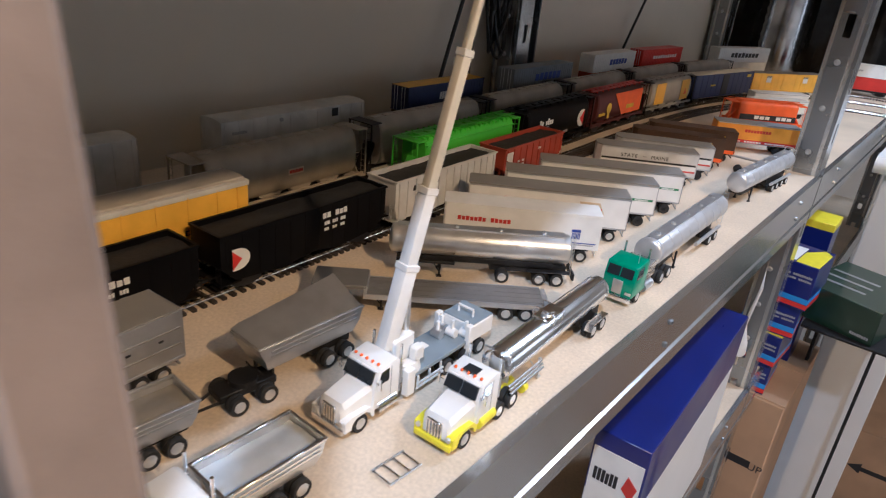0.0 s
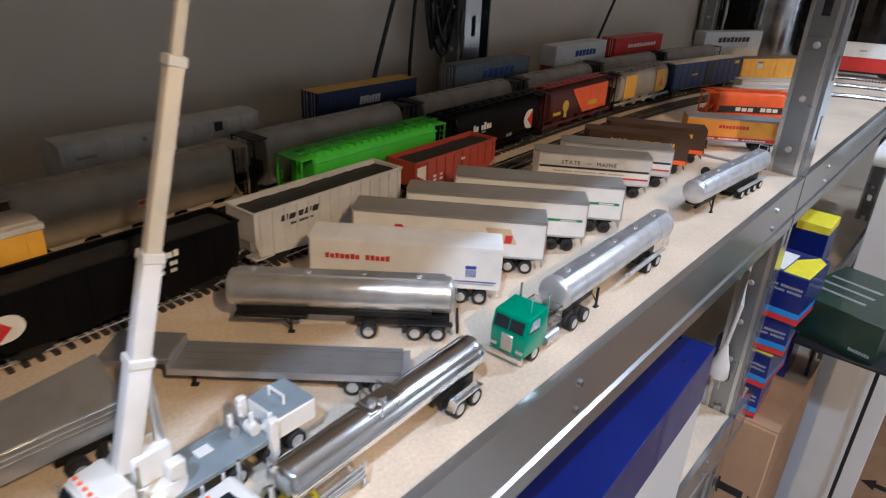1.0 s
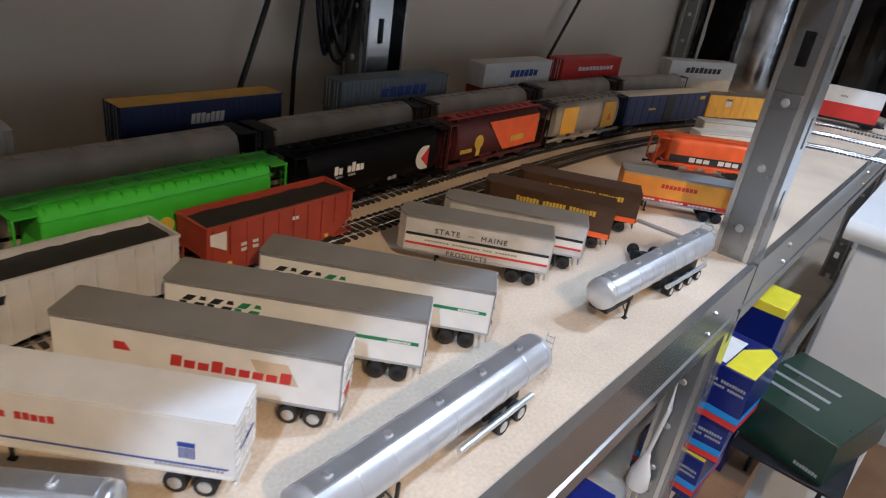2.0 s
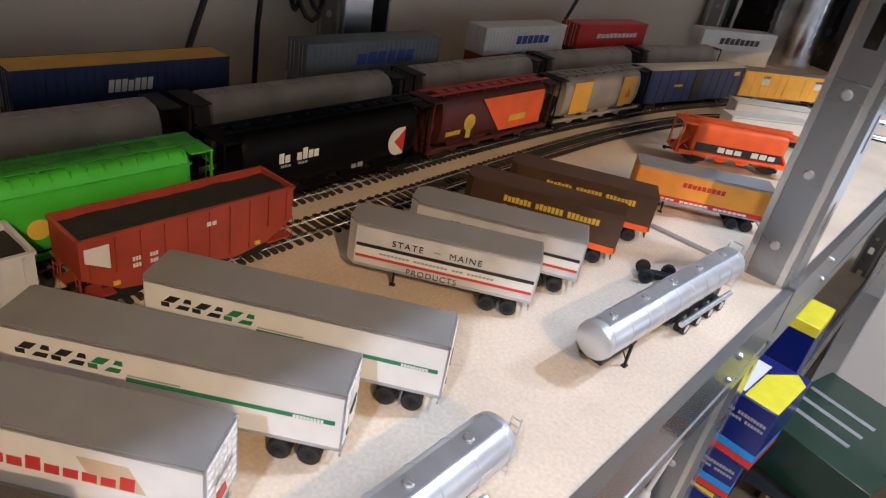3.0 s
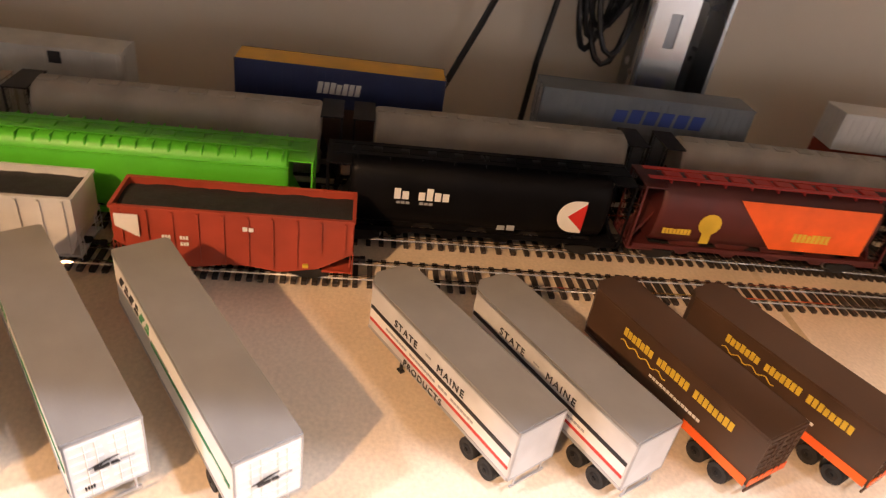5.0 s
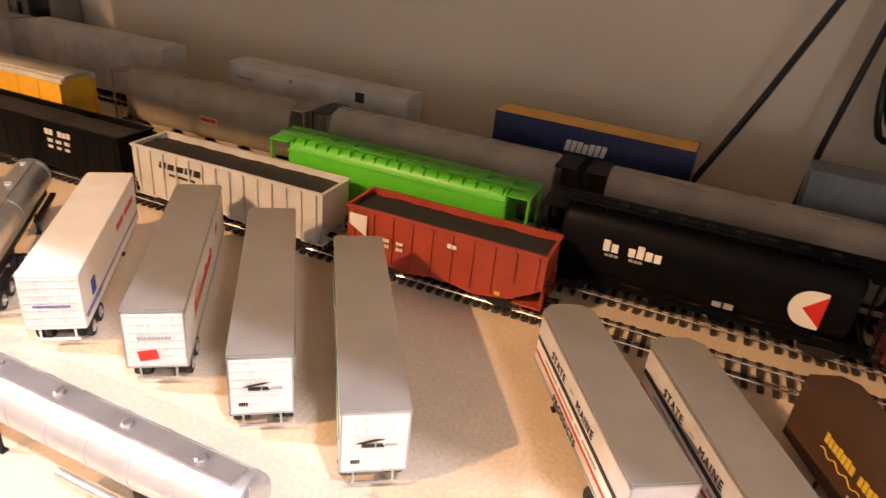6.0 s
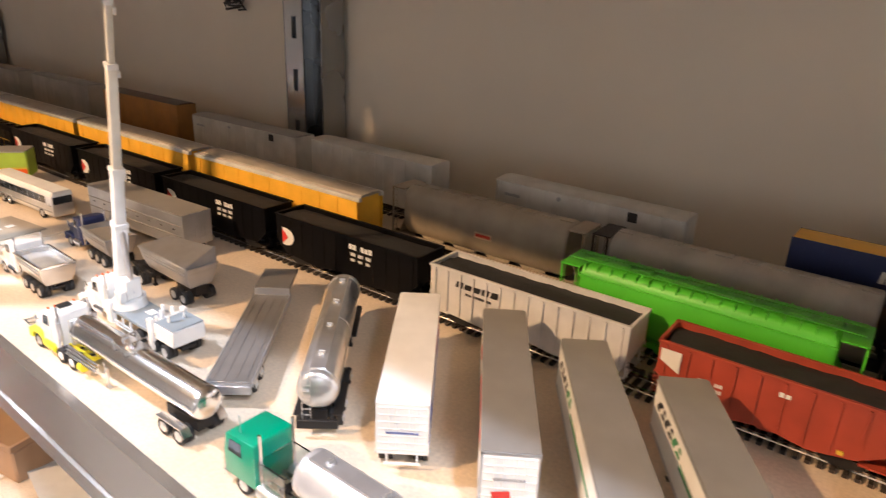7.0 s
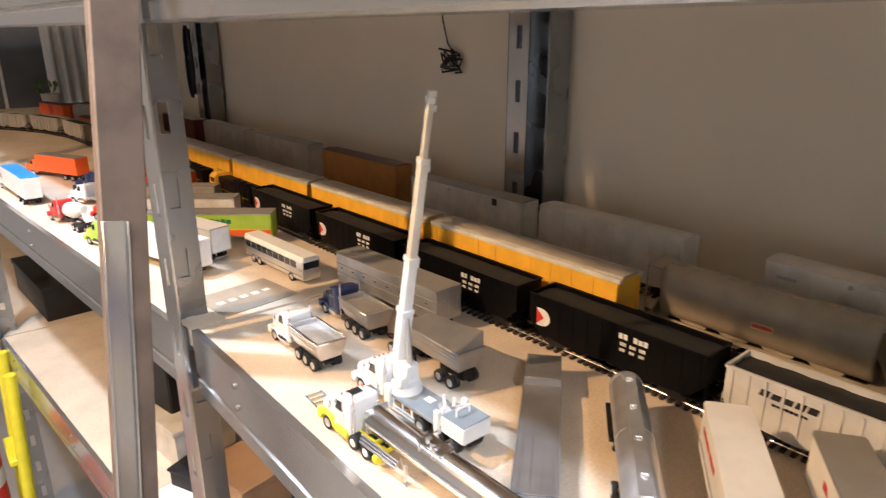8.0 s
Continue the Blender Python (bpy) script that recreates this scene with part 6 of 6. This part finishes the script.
box_trailer("lime green and orange box trailer", road(-0.122, -0.091, 140.6), 0.172, 0.047, 0.029, side="lime", decor=dec_lime)
box_trailer("short plain white box trailer", road(-0.0905, -0.044, -74.4), 0.076, 0.046, 0.029, side="offwhite", roof="white")
box_trailer("pale grey box trailer", road(-0.135, -0.195, 141.0), 0.130, 0.047, 0.029, side="offwhite")
box_trailer("pale grey box trailer", road(-0.145, -0.300, 141.0), 0.130, 0.044, 0.029, side="cargrey")


# ---- below and beside the layout shelf ----
bx = thing("long_box", "long glossy blue box with a printed end", "box", Matrix.Translation((-0.010, 0.810, -0.37)) @ Matrix.Rotation(radians(2.5), 4, "Z"))
part("sleeve", box(B(), -0.026, 0.026, -0.165, 0.165, 0.170, 0.240, 0.0008), "blue", bx)
part("lower_tray", box(B(), -0.0255, 0.0255, -0.1645, 0.1645, 0.0, 0.170, 0.0008), "panel", bx)
part("end_print", box(B(), -0.024, 0.024, -0.1658, -0.1650, 0.090, 0.222), "whiteink", bx)
pr = part("picture_block", prism(B(), [(-0.006, 0.100), (0.010, 0.112), (0.012, 0.165), (-0.004, 0.150)], "y", -0.1664, -0.1658), "gold", bx)
part("print_block", bars(B(), -0.020, 0.004, 0.186, 0.200, -0.1658, 6, -1, 4), "ink", bx)
part("corner_badge", prism(B(), [(0.008, 0.190), (0.018, 0.180), (0.022, 0.196), (0.012, 0.206)], "y", -0.1664, -0.1658), "redink", bx)

crt = thing("carton", "large brown cardboard carton with a printed arrow", "carton", Matrix.Translation((-0.045, 1.44, FLOOR)))
part("carton_body", box(B(), -0.11, 0.10, -0.14, 0.14, 0.0, 0.725, 0.002), "card", crt)
for s in (-1, 1):
    part("flap", box(B(), -0.11, 0.10, *sorted((s * 0.001, s * 0.138)), 0.725, 0.7285, 0.0006), "card", crt)
part("arrow", prism(B(), [(0.015, 0.585), (0.040, 0.603), (0.040, 0.593), (0.078, 0.593), (0.078, 0.577), (0.040, 0.577), (0.040, 0.567)], "y", -0.1406, -0.1400), "ink", crt)
lettering("UP", 0.022, "ink", crt, Matrix.Translation((0.087, -0.1405, 0.576)) @ Matrix.Rotation(radians(90), 4, "X"))
ct2 = thing("carton", "brown cardboard carton standing behind the table", "carton", Matrix.Translation((0.335, 2.10, FLOOR)) @ Matrix.Rotation(radians(4), 4, "Z"))
part("carton_body", box(B(), -0.20, 0.22, -0.22, 0.22, 0.0, 0.42, 0.002), "card", ct2)
part("arrow", prism(B(), [(-0.14, 0.30), (-0.14, 0.33), (-0.17, 0.315)], "y", -0.2206, -0.2200), "ink", ct2)
part("arrow_stem", box(B(), -0.14, -0.07, -0.2206, -0.2200, 0.309, 0.321), "ink", ct2)
lettering("UP", 0.04, "ink", ct2, Matrix.Translation((-0.03, -0.2205, 0.30)) @ Matrix.Rotation(radians(90), 4, "X"))

z = FLOOR + 0.7285
for k, (dx, dy, a, hh) in enumerate(((-0.030, 1.355, 2, 0.060), (-0.024, 1.352, -3, 0.060), (-0.018, 1.356, 3, 0.060), (-0.006, 1.350, -4, 0.078))):
    sb = thing("small_box", "royal blue carton with yellow corner and red stripe", "box", Matrix.Translation((dx, dy, z)) @ Matrix.Rotation(radians(a), 4, "Z"), group="stacked blue cartons")
    part("carton_body", box(B(), -0.042, 0.042, -0.048, 0.048, 0.0, hh, 0.0008), "blue", sb)
    part("red_stripe", box(B(), -0.0422, 0.0422, -0.0486, 0.0482, 0.003, 0.011), "signalred", sb)
    part("blue_stripe", box(B(), -0.0422, 0.0422, -0.0487, 0.0482, 0.012, 0.021), "sky", sb)
    part("print_block", bars(bars(B(), -0.036, 0.038, hh - 0.022, hh - 0.018, -0.0480, 22, -1, 3, gaps=(5, 12)), -0.036, 0.038, hh - 0.029, hh - 0.0255, -0.0480, 22, -1, 5, gaps=(8, 15)), "greyink", sb)
    part("yellow_corner", prism(B(), [(0.006, -0.046), (0.0415, -0.046), (0.0415, 0.030), (0.028, 0.044), (0.006, 0.010)], "z", hh, hh + 0.0005), "yellow", sb)
    part("picture", box(B(), -0.036, 0.004, -0.040, 0.030, hh, hh + 0.0006), "whiteink", sb)
    z += hh + 0.0006
sb = thing("small_box", "royal blue carton with yellow lid standing behind", "box", Matrix.Translation((-0.022, 1.500, FLOOR + 0.7285)), group="stacked blue cartons")
part("carton_body", box(B(), -0.045, 0.040, -0.035, 0.035, 0.0, 0.285, 0.0008), "blue", sb)
part("yellow_lid", box(B(), -0.010, 0.0402, -0.0352, 0.0352, 0.272, 0.2862, 0.0008), "yellow", sb)

tb = thing("white_table", "white laminate table with rounded edge and panel leg", "table")
top = B()
prism(top, [(1.60, -0.058), (1.592, -0.05), (1.590, -0.0425), (1.592, -0.035), (1.60, -0.027), (2.30, -0.027), (2.30, -0.058)], "x", 0.030, 0.95)
part("tabletop", top, "panel", tb)
part("panel_leg", box(B(), 0.050, 0.175, 1.625, 1.65, FLOOR, -0.058, 0.002), "panel", tb)
part("far_leg", box(B(), 0.86, 0.92, 1.65, 2.25, FLOOR, -0.058, 0.002), "panel", tb)

# added support for the green box, black to match the dark gap below it
sp = thing("box_stand", "added support frame under the boxes, black like the gap", "frame")
part("stand_post", box(B(), 0.042, 0.048, 1.50, 1.53, FLOOR, -0.285, 0.001), "underframe", sp)
part("stand_post", box(B(), 0.140, 0.146, 1.50, 1.53, FLOOR, -0.285, 0.001), "underframe", sp)
part("stand_top", box(B(), 0.030, 0.160, 1.34, 1.56, -0.285, -0.280, 0.001), "underframe", sp)
gx = thing("flat_box", "dark green glossy box with three silver stripes", "box", Matrix.Translation((0.088, 1.435, -0.280)) @ Matrix.Rotation(radians(-14), 4, "Z"))
part("lid", box(B(), -0.066, 0.066, -0.075, 0.095, 0.0, 0.062, 0.0008), "darkgreen", gx)
for k in range(3):
    part("silver_stripe", box(B(), -0.060, 0.018, 0.030 - k * 0.030, 0.037 - k * 0.030, 0.062, 0.0625), "silver", gx)
part("side_print", bars(B(), 0.030, 0.060, 0.008, 0.013, -0.075, 8, -1, 3), "greyink", gx)

wc = thing("power_cord", "white power cord with plug hanging from the beam", "cord")
part("cable", tube(B(), [(-0.026, 1.205, -0.088), (-0.026, 1.196, -0.13), (-0.022, 1.194, -0.18), (-0.027, 1.198, -0.225), (-0.030, 1.200, -0.255)], 0.0026, 8), "whiteplastic", wc)
part("plug", rings(B(), [[(-0.030 + r * math.cos(2 * math.pi * k / 12), 1.200 + 0.7 * r * math.sin(2 * math.pi * k / 12), zz) for k in range(12)] for r, zz in ((0.004, -0.252), (0.006, -0.262), (0.012, -0.280), (0.014, -0.300), (0.011, -0.306))]), "whiteplastic", wc)
for s in (-1, 1):
    part("prong", box(B(), -0.030 + s * 0.005 - 0.0012, -0.030 + s * 0.005 + 0.0012, 1.1990, 1.2010, -0.324, -0.306), "rail", wc)

# ---- cables and oddments on the wall ----
for name, label, pts, r in (
    ("wall_cable", "black cable slanting down the wall", [(-0.530, 1.060, 0.330), (-0.528, 1.045, 0.20), (-0.526, 1.010, 0.11), (-0.520, 0.975, 0.03), (-0.512, 0.960, 0.002)], 0.0032),
    ("wall_cable", "black cable hanging down the wall", [(-0.530, 1.100, 0.330), (-0.528, 1.082, 0.20), (-0.525, 1.066, 0.08), (-0.520, 1.060, 0.002)], 0.0028),
    ("wall_cable", "black cable slanting down the wall", [(-0.530, 1.800, 0.330), (-0.528, 1.725, 0.18), (-0.524, 1.640, 0.07), (-0.515, 1.600, 0.002)], 0.0030),
):
    solid(name, tube(B(), pts, r, 8), "cable", label, "cable", group="wall cables")
coil = thing("cable_coil", "black cable coiled and hung beside the upright", "cable")
for k in range(7):
    rr, dz = 0.038 + 0.005 * (k % 3), 0.02 * (k % 4)
    part("loop", tube(B(), [(-0.518 + 0.004 * (k % 3) + 0.006 * math.sin(a * 2 + k), 1.118 + 0.45 * rr * math.cos(a) + 0.004 * k - 0.012, 0.170 + dz + 1.9 * rr * math.sin(a)) for a in [2 * math.pi * i / 20 for i in range(21)]], 0.0028, 6), "cable", coil)
coil2 = thing("cable_coil", "black cable coiled round a far upright", "cable")
for k in range(5):
    rr = 0.05 + 0.006 * (k % 3)
    part("loop", tube(B(), [(-0.50 + 0.005 * (k % 3), -1.21 + 0.4 * rr * math.cos(a) + 0.008 * k, 0.20 + 1.6 * rr * math.sin(a)) for a in [2 * math.pi * i / 18 for i in range(19)]], 0.0035, 6), "cable", coil2)
tang = thing("wire_tangle", "small tangle of black wire on the wall", "wire")
rng = random.Random(5)
for k in range(5):
    pts = [(-0.540 + rng.uniform(0, 0.014), -0.072 + rng.uniform(-0.024, 0.024), 0.236 + rng.uniform(-0.020, 0.020)) for _ in range(7)]
    part("strand", tube(B(), pts, 0.0018, 5), "cable", tang)
part("hanging_strand", tube(B(), [(-0.546, -0.072, 0.240), (-0.547, -0.095, 0.262), (-0.547, -0.108, 0.300), (-0.547, -0.110, 0.354)], 0.0012, 5), "cable", tang)

# added dark sheet standing in for the dim corner past the shelf end
sheet = B()
nx, nz = 40, 16
rng = random.Random(9)
gridv = [[sheet.verts.new((-0.54 + 0.80 * i / nx, 2.46 + 0.020 * math.sin(i * 0.9) + 0.012 * math.sin(i * 2.3 + j * 0.4) + rng.uniform(-0.004, 0.004), -0.02 + 0.60 * j / nz)) for j in range(nz + 1)] for i in range(nx + 1)]
for i in range(nx):
    for j in range(nz):
        sheet.faces.new((gridv[i][j], gridv[i + 1][j], gridv[i + 1][j + 1], gridv[i][j + 1]))
bmesh.ops.solidify(sheet, geom=sheet.faces[:], thickness=0.002)
solid("dark_end_sheet", sheet, "darksheet", "dark crinkled sheet added for the dark shelf end", "plastic sheet")
fr = B()
n = 28
secs = []
for j in range(30):
    zz = 0.0 + j * 0.0118
    r = 0.055 + (0.003 if j % 2 else 0.0)
    secs.append([(-0.36 + r * math.cos(2 * math.pi * k / n) , 2.34 + r * math.sin(2 * math.pi * k / n), zz) for k in range(n)])
solid("foil_duct", rings(fr, secs), "foil", "crinkled silver foil duct standing at the shelf end", "duct")

pot = thing("plant_pot", "small pot with pale green sprigs", "plant", Matrix.Translation((-0.270, -2.10, 0.0)))
part("pot", cyl(B(), (0, 0, 0), (0, 0, 0.065), 0.026, 0.034, 16), "offwhite", pot)
rng = random.Random(3)
for k in range(26):
    a, t = rng.uniform(0, 6.28), rng.uniform(0.01, 0.05)
    c = Vector((t * math.cos(a), t * math.sin(a), 0.065 + rng.uniform(0.0, 0.04)))
    lf = prism(B(), [(-0.004, 0), (0.004, 0), (0.006, 0.010), (0.0, 0.018), (-0.006, 0.010)], "y", -0.0004, 0.0004)
    part("leaf", lf, "leafgreen", pot, at=Matrix.Translation(c) @ Euler((rng.uniform(-0.9, 0.9), rng.uniform(-0.9, 0.9), a)).to_matrix().to_4x4())

lad = thing("yellow_ladder", "yellow folding step ladder leaning beside the shelves", "ladder")
for y in (-0.83, -0.70):
    part("ladder_rail", tube(B(), [(0.150, y, FLOOR), (0.135, y, -0.80), (0.117, y, -0.42), (0.116, y, -0.385)], 0.0125, 10), "yellow", lad)
for k in range(3):
    part("step", box(B(), 0.112 + 0.012 * (2 - k), 0.150 + 0.012 * (2 - k), -0.822, -0.708, -1.0 + k * 0.20, -0.985 + k * 0.20, 0.003), "yellow", lad)
wb = thing("paper_bag", "white paper sack standing on the floor", "bag")
part("sack", box(B(), 0.185, 0.33, -1.06, -0.92, FLOOR, -0.55, 0.02, 2), "white", wb)
can = thing("paint_tin", "red tin with a white label on a stack", "tin")
part("tin_body", cyl(B(), (0.205, -0.78, FLOOR), (0.205, -0.78, -0.56), 0.045, None, 24), "signalred", can)
part("label_band", cyl(B(), (0.205, -0.78, -0.66), (0.205, -0.78, -0.62), 0.0456, None, 24), "whiteink", can)
for x, y, w, d, hh, mt in ((-0.20, -0.55, 0.16, 0.12, 0.16, "underframe"), (-0.30, 0.45, 0.20, 0.16, 0.12, "panel"), (-0.22, 0.02, 0.14, 0.20, 0.15, "underframe"), (-0.30, 1.75, 0.20, 0.30, 0.24, "underframe")):
    sbx = thing("storage_box", "dark storage box on the lower shelf" if mt == "underframe" else "pale storage box on the lower shelf", "box", Matrix.Translation((x, y, -0.37)), group="storage boxes")
    part("box_body", box(B(), -w / 2, w / 2, -d / 2, d / 2, 0, hh, 0.003), mt, sbx)
    part("box_lid", box(B(), -w / 2 - 0.003, w / 2 + 0.003, -d / 2 - 0.003, d / 2 + 0.003, hh, hh + 0.012, 0.002), mt, sbx)

# clear plastic sheet; tan stands for the board showing through
wl = thing("flat_sheet", "thin clear sheet coloured tan with small white prints", "paper sheet", Matrix.Translation((-0.075, 0.125, 0.0)) @ Matrix.Rotation(radians(8), 4, "Z"))
part("sheet", box(B(), -0.045, 0.045, -0.035, 0.035, 0.0, 0.0008), "tan", wl)
for k in range(5):
    part("print_mark", box(B(), -0.030 + k * 0.014, -0.022 + k * 0.014, -0.004, 0.003, 0.0008, 0.0012), "whiteink", wl)
stick = thing("wood_strip", "thin grey wooden strip lying on the shelf joint", "strip")
part("batten", box(B(), -0.125, -0.040, 1.2135, 1.2195, 0.0, 0.0025, 0.0004), "roofgrey", stick)

# ---- beyond the far bend ----
cup = thing("grey_cabinet", "dark grey cabinet with two doors behind the bend", "cabinet", Matrix.Translation((-0.20, -2.62, 0)))
part("carcass", box(B(), -0.34, 0.42, -0.25, 0.0, FLOOR, 0.75, 0.004), "doorgrey", cup)
for x0, x1 in ((-0.33, -0.16), (-0.15, 0.03), (0.05, 0.41)):
    dr = part("cabinet_door", box(B(), x0, x1, 0.0, 0.012, -0.30, 0.72, 0.003), "doorgrey", cup)
    part("door_trim", box(B(), x1 - 0.016, x1 - 0.004, 0.012, 0.018, -0.30, 0.72, 0.001), "offwhite", dr)
cur = B()
secs = [(-0.52 + 0.20 * i / 24, -2.40 + 0.018 * math.sin(i * 1.25)) for i in range(25)]
prism(cur, secs + [(x, y - 0.004) for x, y in reversed(secs)], "z", 0.0, 0.34)
solid("white_curtain", cur, "white", "white gathered cloth hanging behind the bend", "curtain")
for x, y, w, dd, hh, mt, lb in ((-0.16, -0.30, 0.24, 0.16, 0.20, "underframe", "dark storage box on the lower shelf"), (-0.14, -0.02, 0.16, 0.10, 0.05, "card", "flat brown card box on the lower shelf"), (-0.10, 0.30, 0.10, 0.08, 0.07, "underframe", "dark storage box on the lower shelf")):
    sbx = thing("storage_box", lb, "box", Matrix.Translation((x, y, -0.37)) @ Matrix.Rotation(radians(12), 4, "Z"), group="storage boxes")
    part("box_body", box(B(), -w / 2, w / 2, -dd / 2, dd / 2, 0, hh, 0.003), mt, sbx)
    part("box_lid", box(B(), -w / 2 - 0.003, w / 2 + 0.003, -dd / 2 - 0.003, dd / 2 + 0.003, hh, hh + 0.012, 0.002), mt, sbx)


# ---- clutter on the lower shelf under the trucks ----
for x, y, w, dd, hh, deg, mt, lb in ((-0.085, -0.215, 0.10, 0.13, 0.068, 8, "offwhite", "pale plastic storage box on the lower shelf"),
                                     (-0.110, -0.020, 0.05, 0.09, 0.028, -20, "underframe", "small black plastic box on the lower shelf"),
                                     (-0.050, -0.100, 0.035, 0.05, 0.030, 25, "underframe", "small black plastic box on the lower shelf"),
                                     (-0.080, -1.060, 0.20, 0.30, 0.085, 4, "underframe", "wide dark storage box on the lower shelf")):
    sbx = thing("storage_box", lb, "box", Matrix.Translation((x, y, -0.37)) @ Matrix.Rotation(radians(deg), 4, "Z"), group="storage boxes")
    part("carton", box(B(), -w / 2, w / 2, -dd / 2, dd / 2, 0, hh * 0.86, 0.002, 2), mt, sbx)
    part("lid", box(B(), -w / 2 - 0.003, w / 2 + 0.003, -dd / 2 - 0.003, dd / 2 + 0.003, hh * 0.86, hh, 0.002, 2), mt, sbx)
for x, y, deg in ((-0.020, -0.045, 14), (-0.130, 0.080, -9)):
    pp = thing("flat_sheet", "loose white paper sheet curling on the lower shelf", "paper", Matrix.Translation((x, y, -0.3695)) @ Matrix.Rotation(radians(deg), 4, "Z"), group="loose papers")
    secs = [(-0.05 + 0.01 * k, 0.0004 + 0.010 * (k / 10) ** 3) for k in range(11)]
    part("page", prism(B(), [(a, b + 0.0004) for a, b in secs] + [(a, b) for a, b in reversed(secs)], "y", -0.07, 0.07), "white", pp)
